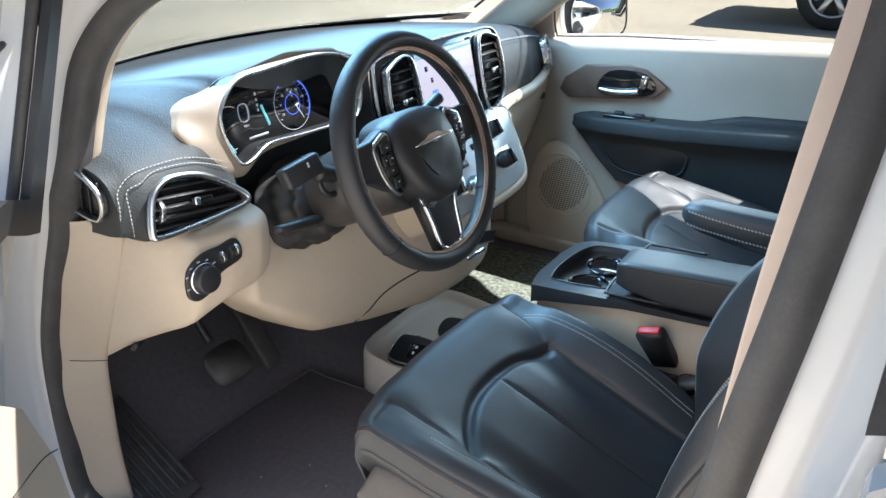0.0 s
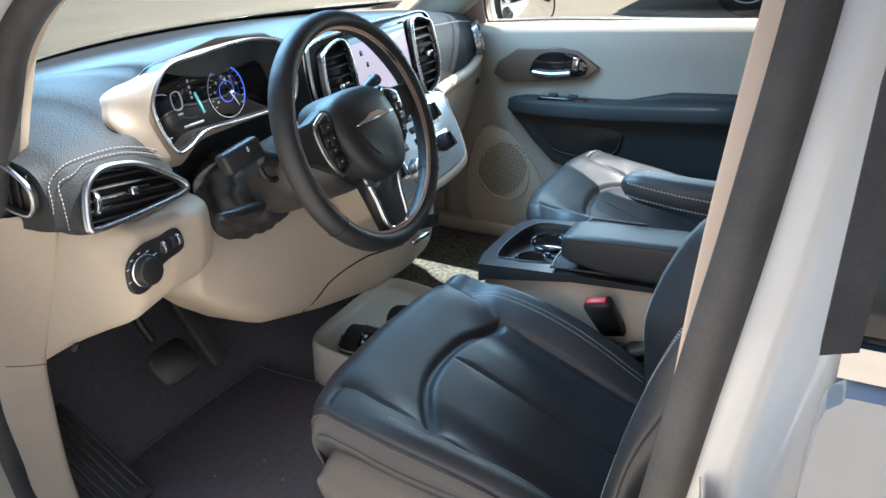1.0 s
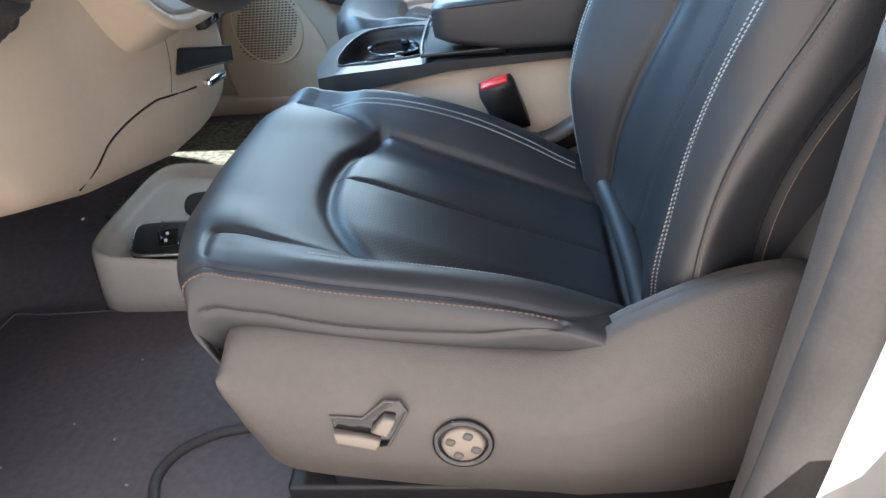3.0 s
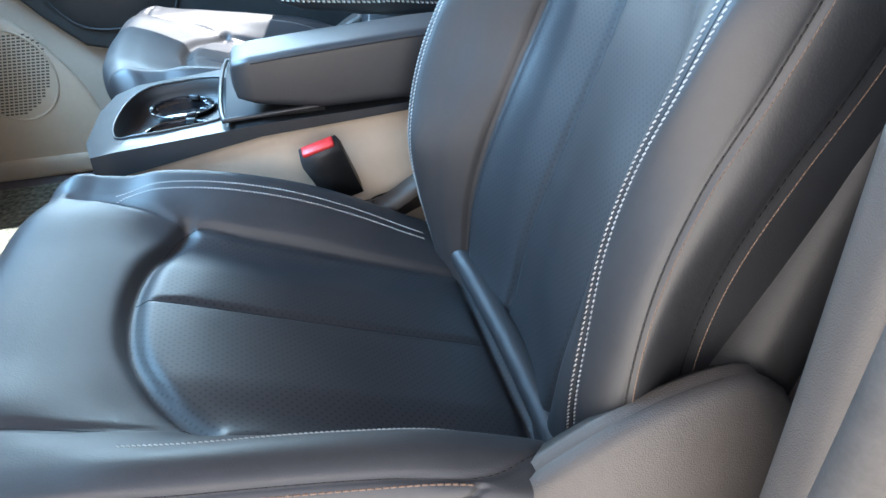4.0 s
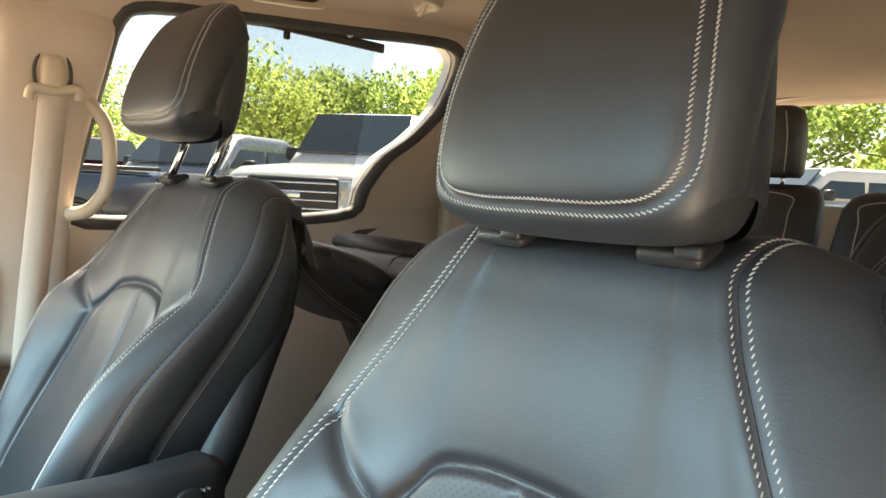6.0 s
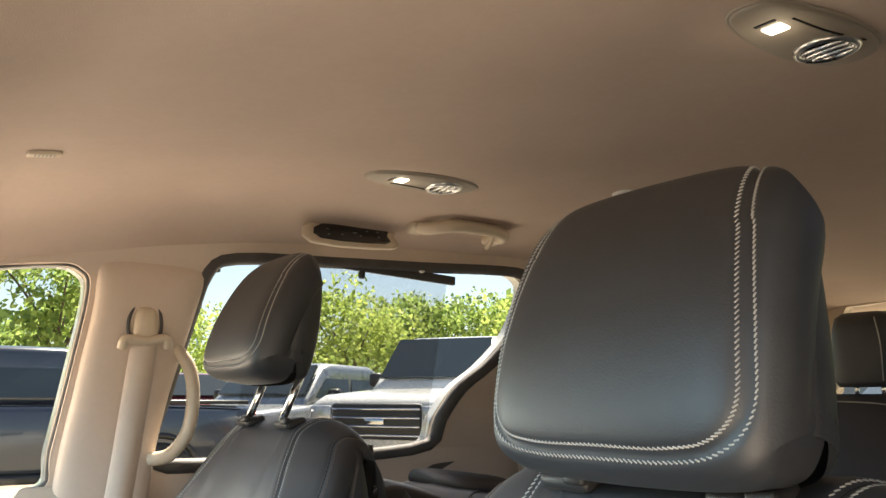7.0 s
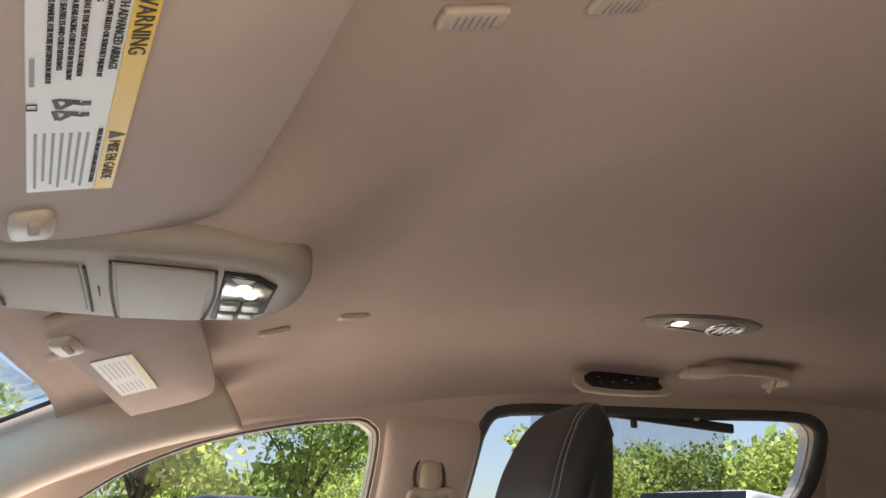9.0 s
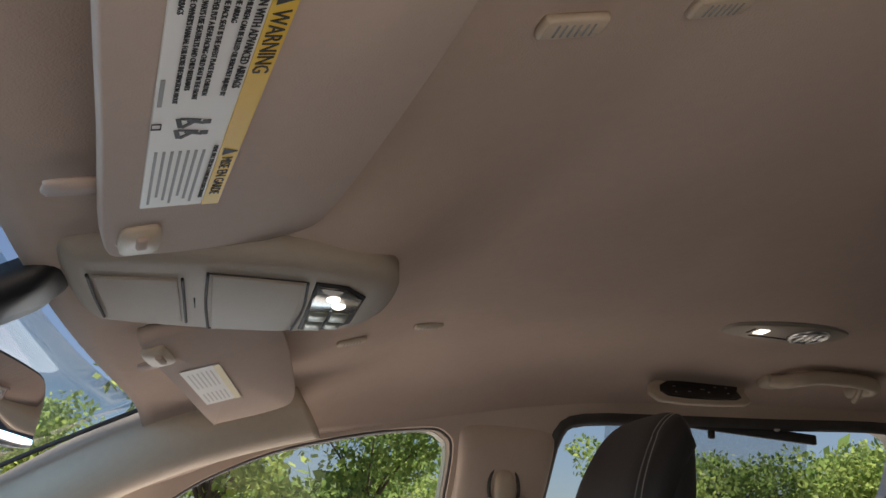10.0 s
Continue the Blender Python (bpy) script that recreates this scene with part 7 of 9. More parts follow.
ARM = [(0.615, 0.845), (0.602, 0.875), (0.56, 0.886), (0.40, 0.890), (0.25, 0.897), (0.18, 0.915), (0.12, 0.930), (-0.02, 0.938), (-0.18, 0.938), (-0.18, 0.66), (0.30, 0.665), (0.40, 0.675), (0.46, 0.690), (0.53, 0.755), (0.58, 0.81)]
arm = part("armrest_panel", slab([(-y, z) for y, z in ARM], 0.030, 0.008), SOFT, door, "black lower armrest panel", m=frame_on((0.798, 0, 0), (0, -1, 0), (0, 0, 1)))
sec = []
for y, w, z0, z1 in ((0.612, 0.02, 0.845, 0.872), (0.59, 0.05, 0.835, 0.882), (0.5, 0.072, 0.836, 0.888), (0.3, 0.085, 0.845, 0.898), (0.18, 0.09, 0.855, 0.908), (0.0, 0.092, 0.868, 0.920), (-0.18, 0.092, 0.875, 0.925)):
    sec.append([(0.798 - w / 2 + w / 2 * sup(q, 0.4)[0], y, (z0 + z1) / 2 + (z1 - z0) / 2 * sup(q, 0.5)[1]) for q in np.arange(24) * math.pi / 12])
part("armrest_pad", loft(sec), SOFT, door, "padded black door armrest")
for d in (0.0, 0.008):
    thread_line("stitching", [(0.728 - 0.004, 0.57, 0.852 - d), (0.712, 0.4, 0.862 - d), (0.706, 0.2, 0.874 - d), (0.704, 0.0, 0.888 - d), (0.704, -0.17, 0.894 - d)], arm, up=(-1, 0, 0))
sw = part("window_switches", box(0.035, 0.15, 0.014, 0.004, 2, (0.755, 0.43, 0.893), (-1.5, 0, 0)), GLOSS, door, "gloss black switch plate")
part("window_key", box(0.018, 0.028, 0.010, 0.003, 2, (0.755, 0.46, 0.902)), PLASTIC, sw)
part("window_key", box(0.018, 0.028, 0.010, 0.003, 2, (0.755, 0.40, 0.902)), PLASTIC, sw)
part("map_pocket", slab([(-0.52, 0.80), (-0.46, 0.735), (-0.36, 0.722), (-0.27, 0.745), (-0.25, 0.80), (-0.33, 0.815)], 0.003, 0.001, smooth=3), PLASTIC, door, "dark pull pocket", m=frame_on((0.7705, 0, 0), (0, -1, 0), (0, 0, 1)))
part("pocket_lip", tube([(0.766, 0.52, 0.80), (0.764, 0.46, 0.735), (0.764, 0.36, 0.722), (0.764, 0.27, 0.745), (0.764, 0.25, 0.80)], 0.0025, 8), SOFT, door)
# speaker grille: raised lower moulding with rows of small slots
spk = part("speaker_moulding", slab([(-0.74, 0.44), (-0.76, 0.62), (-0.70, 0.77), (-0.60, 0.75), (-0.50, 0.62), (-0.46, 0.52), (-0.40, 0.47), (0.15, 0.46), (0.15, 0.42), (-0.6, 0.41)], 0.022, 0.008, smooth=3), CREAM, door, "cream lower door moulding", m=frame_on((0.802, 0, 0), (0, -1, 0), (0, 0, 1)))
V, Fc = [], []
for i in range(26):
    z = 0.555 + i * 0.0068
    half = 0.082 * math.sqrt(max(0, 1 - ((i - 12.5) / 13.5) ** 2))
    yc = 0.632 - 0.02 * (i - 12) / 12
    n = int(half / 0.005)
    for j in range(-n, n + 1):
        y = yc + j * 0.0095
        if abs(y - yc) > half:
            continue
        k = len(V)
        V += [(0.7795, y - 0.0035, z - 0.0018), (0.7795, y + 0.0035, z - 0.0018), (0.7795, y + 0.0035, z + 0.0018), (0.7795, y - 0.0035, z + 0.0018)]
        Fc += [(k, k + 1, k + 2, k + 3)]
grille_mat = mat("grille_shadow", (0.10, 0.085, 0.07), 0.8, vary=0.1)
threads("speaker_slots", [(V, Fc)], grille_mat, spk, "rows of speaker slots").parent = door
part("speaker_rim", tube([(0.780, 0.632 + 0.092 * math.cos(q) + 0.01 * math.sin(q), 0.640 + 0.10 * math.sin(q)) for q in np.arange(20) * math.pi / 10], 0.003, 8, True, 3, True), CREAM, door)

# passenger side kick panel and sill
sill = part("sill_trim", box(0.06, 2.0, 0.05, 0.012, 2, (0.80, -0.1, 0.425)), CREAM)
tagged(sill, "cream right sill trim", "trim", kind="structure")
sl = part("sill_trim", box(0.07, 1.06, 0.045, 0.012, 2, (-0.775, 0.30, 0.435)), PLASTIC)
tagged(sl, "black scuffed left sill trim", "trim", kind="structure")
kp = part("kick_panel", grid(lambda y, z: (-0.775 + 0.02 * math.sin((z - 0.42) * 4), y, z), np.linspace(0.90, 1.2, 8), np.linspace(0.40, 1.06, 12), 0.02, (-1, 0, 0)), CREAM)
tagged(kp, "cream left kick panel", "trim", kind="structure")

# ---- right door mirror, seen through the glass ----
mir = thing("door_mirror", "black door mirror outside the passenger window", "mirror")
mm = look((1.115, 0.690, 1.115), (-0.35, -1.95, 1.10))
MO2 = [(-0.105, -0.06), (-0.11, 0.03), (-0.09, 0.085), (0.05, 0.092), (0.115, 0.07), (0.13, 0.0), (0.10, -0.065), (0.0, -0.078)]
shellp = catmull([(*p, 0) for p in MO2], 5, True)[:, :2]
part("mirror_shell", loft([[(x * k, y * k, z) for x, y in shellp] for k, z in ((1.0, -0.012), (1.05, 0.0), (1.06, 0.03), (0.9, 0.08), (0.5, 0.11), (0.05, 0.12))]), PLASTIC, mir, "black mirror housing", m=mm)
part("mirror_glass", slab([(x * 0.92, y * 0.92) for x, y in MO2], 0.003, smooth=5), mat("mirror", (0.9, 0.9, 0.92), 0.01, 1.0, vary=0), mir, "mirror glass", m=mm @ Matrix.Translation((0, 0, -0.0135)))
part("mirror_arm", tube([(1.03, 0.72, 1.055), (0.95, 0.70, 1.05), (0.89, 0.68, 1.06)], 0.022, 10), PLASTIC, mir)

# ---- sun visors ----
LABEL = mat("label_white", (0.78, 0.77, 0.74), 0.5, vary=0.03)
YELLOW = mat("label_yellow", (0.80, 0.52, 0.03), 0.5, vary=0.03)
INK = mat("label_ink", (0.02, 0.02, 0.02), 0.6, vary=0)


def visor(s):
    # local x runs outboard from the label's inner corner, y ahead, z up
    n_ = Vector((s * 0.097, 0.301, 0.949)).normalized()
    out = Vector((s * 0.985, -0.120 if s < 0 else -0.20, -0.05))
    out = (out - n_ * out.dot(n_)).normalized()
    ahead = n_.cross(out) * s
    vm = Matrix((out * s, ahead, n_)).transposed().to_4x4()
    vm.translation = (s * 0.257, 0.311, 1.4915)
    root = thing("sun_visor", "beige cloth sun visor with " + ("yellow airbag warning label" if s < 0 else "pale folded warning label") + " on the headliner", "sun visor", "sun visors", m=vm)
    O = [(s * u, v) for u, v in [(-0.105, 0.028), (0.10, 0.031), (0.29, 0.031 if s < 0 else 0.020), (0.308, 0.015 if s < 0 else 0.004), (0.312, -0.085), (0.27, -0.116), (0.10, -0.130), (-0.07, -0.133), (-0.115, -0.118), (-0.133, -0.075), (-0.132, 0.0)]]
    O = [(u, min(v, 0.016)) if s > 0 else (u, v) for u, v in O]
    Pq = catmull([(*p, 0) for p in O], 5, True)[:, :2]
    c0 = (s * 0.09, -0.05)
    rows_ = [[(c0[0] + (x - c0[0]) * k, c0[1] + (y - c0[1]) * k, z) for x, y in Pq] for k, z in ((0.93, 0.022), (0.985, 0.018), (1.0, 0.010), (0.99, 0.002), (0.965, 0.0), (0.02, 0.0))]
    part("visor_body", loft(rows_), VISOR, root)
    part("visor_clip", tube([(s * -0.085, 0.016, 0.004), (s * -0.115, 0.018, 0.012), (s * -0.14, 0.020, 0.02)] if s < 0 else [(-0.085, 0.002, 0.004), (-0.105, 0.003, 0.010), (-0.12, 0.004, 0.018)], 0.007, 10), CREAM, root, "beige visor clip")
    part("clip_recess", slab([(-0.026, -0.012), (-0.030, 0.0), (-0.024, 0.014), (0.022, 0.014), (0.030, 0.0), (0.022, -0.012)], 0.006, 0.0025, smooth=3), CREAM, root, "moulded clip seat", m=Matrix.Translation((s * -0.078, 0.004, -0.004)))
    part("clip_pin", box(0.024, 0.008, 0.005, 0.002, 2, (s * -0.074, 0.004, -0.005)), VISOR, root)
    part("clip_base", slab([(-0.010, -0.015), (-0.011, 0.014), (-0.006, 0.018), (0.010, 0.017), (0.010, -0.015)], 0.004, 0.0015, smooth=2), VISOR, root, m=Matrix.Translation((s * -0.004, 0.042 if s < 0 else 0.026, 0.014)))
    lh = 0.245 if s < 0 else 0.172
    lw = 0.048
    short = 1.03 if s < 0 else 1.0
    lab = part("warning_label", box(lh, lw, 0.0012, 0.0004, 1, (0, 0, 0)), LABEL, root, "white and yellow warning label", smooth=False, m=Matrix.Translation((s * (lh * short / 2 - (0.006 if s < 0 else 0.0)), -lw / 2 + (0.008 if s < 0 else 0.0), -0.0012)) @ pose(0, 0, 0, 180, 0, 0) @ Matrix.Diagonal((short, 1.0, 1.0, 1.0)))
    if s > 0:
        part("label_band", box(lh, 0.008, 0.0006, 0, 1, (0, 0.020, 0.0009)), mat("faded_yellow", (0.72, 0.62, 0.30), 0.5, vary=0.03), lab, "pale yellow band", smooth=False)
        for i in range(6):
            part("label_line", box(lh * 0.40, 0.0016, 0.0004, 0, 1, (-0.035, 0.010 - i * 0.0055, 0.0008)), PALEINK, lab, smooth=False)
            part("label_line", box(lh * 0.26, 0.0016, 0.0004, 0, 1, (0.05, 0.010 - i * 0.0055, 0.0008)), PALEINK, lab, smooth=False)
        return root
    part("label_band", box(lh, 0.0105, 0.0006, 0, 1, (0, 0.0187, 0.0009)), YELLOW, lab, "yellow warning band", smooth=False)
    tri = [(-0.0045, -0.0035), (0.0045, -0.0035), (0, 0.0045)]
    for x in (-0.112, 0.035):
        part("warning_sign", slab(tri, 0.0004), INK, lab, "black warning triangle", smooth=False, m=Matrix.Translation((x, 0.0187, 0.0013)))
    z = 0.0014
    words("label_text", "WARNING", 0.0105, INK, lab, Matrix.Translation((-0.104, 0.0152, z)))
    words("label_text", "MISE EN GARDE", 0.0085, INK, lab, Matrix.Translation((0.043, 0.0160, z)))
    words("label_text", "EVEN WITH ADVANCED AIRBAGS", 0.0052, INK, lab, Matrix.Translation((-0.119, 0.0085, z)))
    for i, line in enumerate(("CHILDREN CAN BE KILLED OR SERIOUSLY INJURED BY", "THE AIRBAG", "THE BACK SEAT IS THE SAFEST PLACE FOR CHILDREN", "NEVER PUT A REAR-FACING CHILD SEAT IN THE FRONT", "ALWAYS USE SEATBELTS AND CHILD RESTRAINTS", "SEE OWNER'S MANUAL FOR MORE INFORMATION ABOUT", "AIRBAGS")):
        words("label_text", line, 0.0033, INK, lab, Matrix.Translation((-0.113, 0.0042 - i * 0.0041, z)))
        if i not in (1, 6):
            part("bullet", box(0.0013, 0.0013, 0.0004, 0, 1, (-0.117, 0.0053 - i * 0.0041, 0.0009)), INK, lab, smooth=False)
    words("label_text", "MEME AVEC DES SACS GONFLABLES PERFECTIONNES", 0.0034, INK, lab, Matrix.Translation((0.026, 0.0095, z)))
    for i in range(7):
        part("label_line", box(0.082 - 0.006 * (i % 3), 0.0015, 0.0004, 0, 1, (0.073 - 0.003 * (i % 3), 0.0050 - i * 0.0041, 0.0009)), DIMINK, lab, smooth=False)
    part("code_bar", box(0.026, 0.0020, 0.0004, 0, 1, (-0.035, -0.0215, 0.0009)), DIMINK, lab, smooth=False)
    part("book_sign", band([(-0.003, -0.0022), (0.003, -0.0022), (0.003, 0.0022), (-0.003, 0.0022)], 0.0003, 0.0003, 0.0004, 1), INK, lab, smooth=False, m=Matrix.Translation((0.0, -0.0215, 0.0009)))
    for x in (-0.004, 0.009):
        for dx, dy, w, h, r in ((0, 0.003, 0.009, 0.0022, 70), (0.001, -0.005, 0.010, 0.0025, 10), (0.003, -0.001, 0.008, 0.0022, -40), (-0.003, 0.0, 0.010, 0.0018, 80), (0.0, 0.008, 0.004, 0.004, 0)):
            part("seat_sign", box(w, h, 0.0004, 0, 1, (x + dx, -0.006 + dy, 0.0009), (0, 0, r)), INK, lab, smooth=False)
    return root


PALEINK = mat("faded_ink", (0.55, 0.54, 0.51), 0.6, vary=0)
DIMINK = mat("dim_ink", (0.30, 0.30, 0.29), 0.6, vary=0)
visor(-1)
visor(1)

# ---- overhead console ----
OCBEIGE = mat("console_beige", (0.34, 0.295, 0.24), 0.6, vary=0.05, scale=9, bump=0.25, bump_scale=900, kind="voronoi")
oc_m = Matrix.Translation((0.0, 0.265, 1.512)) @ pose(0, 0, 0, -4, 0, 0)
oc = thing("overhead_console", "beige overhead console with map lamps and sunglasses bin", "overhead console", m=oc_m)
OCO = [(-0.075, 0.132), (0.075, 0.132), (0.104, 0.10), (0.116, 0.0), (0.112, -0.07), (0.086, -0.130), (0.040, -0.154), (-0.040, -0.154), (-0.086, -0.130), (-0.112, -0.07), (-0.116, 0.0), (-0.104, 0.10)]
Pq = catmull([(*p, 0) for p in OCO], 5, True)[:, :2]
part("console_shell", loft([[(x * k, y * k, z) for x, y in Pq] for k, z in ((1.03, 0.030), (1.03, 0.014), (1.015, 0.009), (1.0, 0.006), (0.95, 0.001), (0.85, -0.002), (0.5, -0.004), (0.02, -0.004))]), OCBEIGE, oc)


def oc_plate(pts, h, mt, name, label="", z=-0.003):
    return part(name, slab([(x, -y) for x, y in pts], h, 0.0012, smooth=0), mt, oc, label, m=Matrix.Translation((0, 0, z)) @ pose(0, 0, 0, 180, 0, 0))


oc_plate([(-0.086, 0.012), (0.086, 0.012), (0.078, -0.066), (-0.078, -0.066)], 0.0035, OCBEIGE, "bin_door", "sunglasses bin door")
oc_plate([(-0.060, 0.108), (0.060, 0.108), (0.066, 0.040), (-0.066, 0.040)], 0.003, OCBEIGE, "blank_panel", "smooth blank panel")
for pts in ([(-0.088, 0.015), (0, 0.017), (0.088, 0.015)], [(-0.080, -0.069), (0, -0.073), (0.080, -0.069)], [(-0.064, 0.112), (0, 0.113), (0.064, 0.112)], [(-0.069, 0.036), (0, 0.036), (0.069, 0.036)]):
    part("bin_gap", tube([(x, y, -0.0050) for x, y in pts], 0.0014, 6), SEAM, oc)
for s in (-1, 1):
    part("bin_gap", tube([(s * 0.088, 0.015, -0.0048), (s * 0.085, -0.03, -0.0048), (s * 0.080, -0.069, -0.0044)], 0.0006, 6), SEAM, oc)
part("latch_mark", box(0.03, 0.0012, 0.001, 0, 1, (0, 0.027, -0.005)), SEAM, oc)
LAMP = mat("lit_lamp", (0.9, 0.88, 0.8), 0.3, vary=0, emit=(1.0, 0.90, 0.72, 1.2))
LENS = mat("lamp_lens", (0.16, 0.155, 0.14), 0.14, 0.7, vary=0.1, scale=80)
KEYMETAL = mat("silver_green_keys", (0.22, 0.235, 0.19), 0.34, 0.4, vary=0.05, scale=20)
oc_plate([(-0.078, -0.076), (0.078, -0.076), (0.072, -0.105), (0.045, -0.126), (-0.045, -0.126), (-0.072, -0.105)], 0.002, SEAM, "lamp_bay", "dark lamp bay", z=-0.0028)
oc_plate([(-0.074, -0.078), (-0.002, -0.078), (-0.002, -0.123), (-0.042, -0.123), (-0.068, -0.104)], 0.004, LENS, "lamp_lens", "clear map lamp lens")
for x, y in ((-0.045, -0.096), (-0.024, -0.104)):
    b = bmesh.new()
    bmesh.ops.create_uvsphere(b, u_segments=16, v_segments=10, radius=0.0078)
    bmesh.ops.scale(b, vec=(1.0, 0.85, 0.4), verts=b.verts)
    part("lamp_bulb", b, LAMP, oc, "lit map lamp", m=Matrix.Translation((x, y, -0.0075)))
for x, y, w, h in ((0.018, -0.089, 0.030, 0.018), (0.052, -0.089, 0.030, 0.018), (0.018, -0.110, 0.030, 0.018), (0.048, -0.108, 0.024, 0.016)):
    part("lamp_key", box(w, h, 0.004, 0.0015, 1, (x, y, -0.006)), KEYMETAL, oc, "silver-green lamp switch")


# ---- small fittings on the headliner ----
def under_roof(x, y, d=0.0):
    """A pose on the headliner, its z pointing down into the cabin, its y ahead."""
    e = 0.02
    p = Vector(liner_fn(x, y))
    tx, ty = Vector(liner_fn(x + e, y)) - p, Vector(liner_fn(x, y + e)) - p
    n = -tx.cross(ty).normalized()
    ydir = (ty - n * ty.dot(n)).normalized()
    m = Matrix((ydir.cross(n), ydir, n)).transposed().to_4x4()
    m.translation = p + n * d
    return m


for s in (-1, 1):
    for y, x in (((0.080, 0.376), (-0.020, 0.385)) if s < 0 else ((0.082, 0.415), (-0.036, 0.412))):
        mic = thing("roof_microphone", "small oblong beige microphone cover on the headliner", "microphone", "roof microphones", m=under_roof(s * x, y))
        part("mic_cover", slab([(-0.009, -0.016), (-0.007, -0.022), (0.007, -0.022), (0.010, -0.016), (0.010, 0.018), (0.006, 0.023), (-0.006, 0.023), (-0.010, 0.018)], 0.006, 0.0025, smooth=3), CREAM, mic)
        for i in range(6):
            part("mic_slot", box(0.012, 0.0013, 0.0006, 0, 1, (0, -0.012 + i * 0.005, 0.0062)), DIMINK, mic)
    lamp = thing("reading_lamp", "beige reading lamp and air outlet on the headliner", "lamp", "reading lamps", m=under_roof(-0.370 if s < 0 else 0.362, -0.655))
    O = [(-0.022, -0.112), (0.022, -0.112), (0.046, -0.06), (0.043, 0.04), (0.022, 0.110), (-0.022, 0.110), (-0.043, 0.04), (-0.046, -0.06)]
    part("lamp_body", slab(O, 0.010, 0.005, smooth=4), OCBEIGE, lamp, m=Matrix.Translation((0, 0, -0.004)))
    part("lamp_lip", band(O, 0.002, 0.003, 0.003, 4), OCBEIGE, lamp, "raised beige lip")
    part("body_crease", tube([(-s * 0.020, 0.060, 0.0062), (-s * 0.024, 0.0, 0.0064), (-s * 0.036, -0.060, 0.0060)], 0.0014, 6), SEAM, lamp)
    part("lamp_window", box(0.022, 0.020, 0.004, 0.001, 1, (s * 0.004, 0.052, 0.0062)), LAMP, lamp, "lit lamp window")
    part("lamp_slot", box(0.024, 0.005, 0.002, 0.0005, 1, (s * 0.004, 0.072, 0.0062)), SEAM, lamp)
    part("outlet_ring", tube([(0.031 * math.cos(q), -0.045 + 0.031 * math.sin(q), 0.007) for q in np.arange(20) * math.pi / 10], 0.005, 8, True, 2, True), SATIN, lamp, "silver outlet ring")
    part("outlet_well", cyl(0.028, 0.002, (0, -0.045, 0.0072), seg=28), GLOSS, lamp)
    for i in range(3):
        part("outlet_blade", box(0.050, 0.004, 0.006, 0.001, 1, (0, -0.058 + i * 0.013, 0.009), (25, 0, 0)), SATIN, lamp)
    bulb = new("reading_bulb", bpy.data.lights.new("reading_bulb", "POINT"))
    bulb.data.energy, bulb.data.shadow_soft_size, bulb.data.color = 0.006, 0.015, (1.0, 0.86, 0.66)
    bulb.matrix_world = under_roof(s * 0.368, -0.603, 0.03)
mb = new("map_bulb", bpy.data.lights.new("map_bulb", "POINT"))
mb.data.energy, mb.data.shadow_soft_size, mb.data.color = 0.004, 0.015, (1.0, 0.90, 0.74)
mb.matrix_world = Matrix.Translation((-0.035, 0.165, 1.485))

# rear climate control in its beige frame
cc = thing("rear_climate_control", "gloss black rear climate control in a beige frame", "control panel", m=frame_on((0.668, -0.682, 1.643), (0.05, -1, 0.06), (0.36, 0.06, 0.93)) @ Matrix.Scale(1.1, 4))
O = [(-0.098, -0.024), (-0.085, 0.024), (0.090, 0.026), (0.098, 0.0), (0.088, -0.026)]
part("control_frame", slab(O, 0.008, 0.003, smooth=3), CREAM, cc, m=Matrix.Translation((0, 0, -0.004)))
part("control_face", slab([(-0.078, -0.016), (-0.070, 0.016), (0.072, 0.017), (0.078, 0.0), (0.070, -0.018)], 0.006, 0.002, smooth=3), GLOSS, cc, "gloss black key face", m=Matrix.Translation((0, 0, 0.001)))
for x, y, w in ((-0.06, 0.004, 0.008), (-0.03, -0.006, 0.008), (0.0, 0.0, 0.014), (0.012, -0.006, 0.006), (0.03, 0.006, 0.008), (0.055, 0.006, 0.007), (0.055, -0.006, 0.007), (-0.06, -0.008, 0.006)):
    part("key_mark", box(w * 0.7, 0.0018, 0.0004, 0, 1, (x, y, 0.0073)), DIMINK, cc)

# grab handle above the sliding door, with its coat hook
gh = thing("grab_handle", "beige folding grab handle with coat hook", "handle")
part("handle_bar", tube([(0.632, -0.822, 1.678), (0.600, -0.824, 1.664), (0.568, -0.845, 1.664), (0.556, -0.875, 1.669), (0.553, -0.935, 1.671), (0.556, -0.995, 1.670), (0.568, -1.022, 1.667), (0.600, -1.036, 1.668), (0.632, -1.038, 1.682)], 0.0145, 12), CREAM, gh)
for y in (-0.822, -1.038):
    part("handle_foot", box(0.040, 0.044, 0.026, 0.009, 3, (0.628, y, 1.672), (0, 12, 0)), CREAM, gh)
part("coat_hook", tube([(0.566, -0.990, 1.664), (0.586, -0.996, 1.648), (0.600, -0.998, 1.640)], 0.006, 10), CREAM, gh)
ch = thing("roof_clip", "small round pale clip on the headliner", "clip", m=under_roof(0.207, -1.02))
part("clip_disc", slab([(0.024 * math.cos(q), 0.016 * math.sin(q)) for q in np.arange(16) * math.pi / 8], 0.005, 0.002), LABEL, ch)

# ---- belt on the right pillar ----
belt = thing("seat_belt", "beige shoulder belt on its pillar guide", "seat belt")
bx = [(0.732, -0.276, 1.40), (0.716, -0.275, 1.388), (0.728, -0.262, 1.20), (0.748, -0.250, 1.02), (0.76, -0.235, 0.80)]
C = catmull(bx, 8)
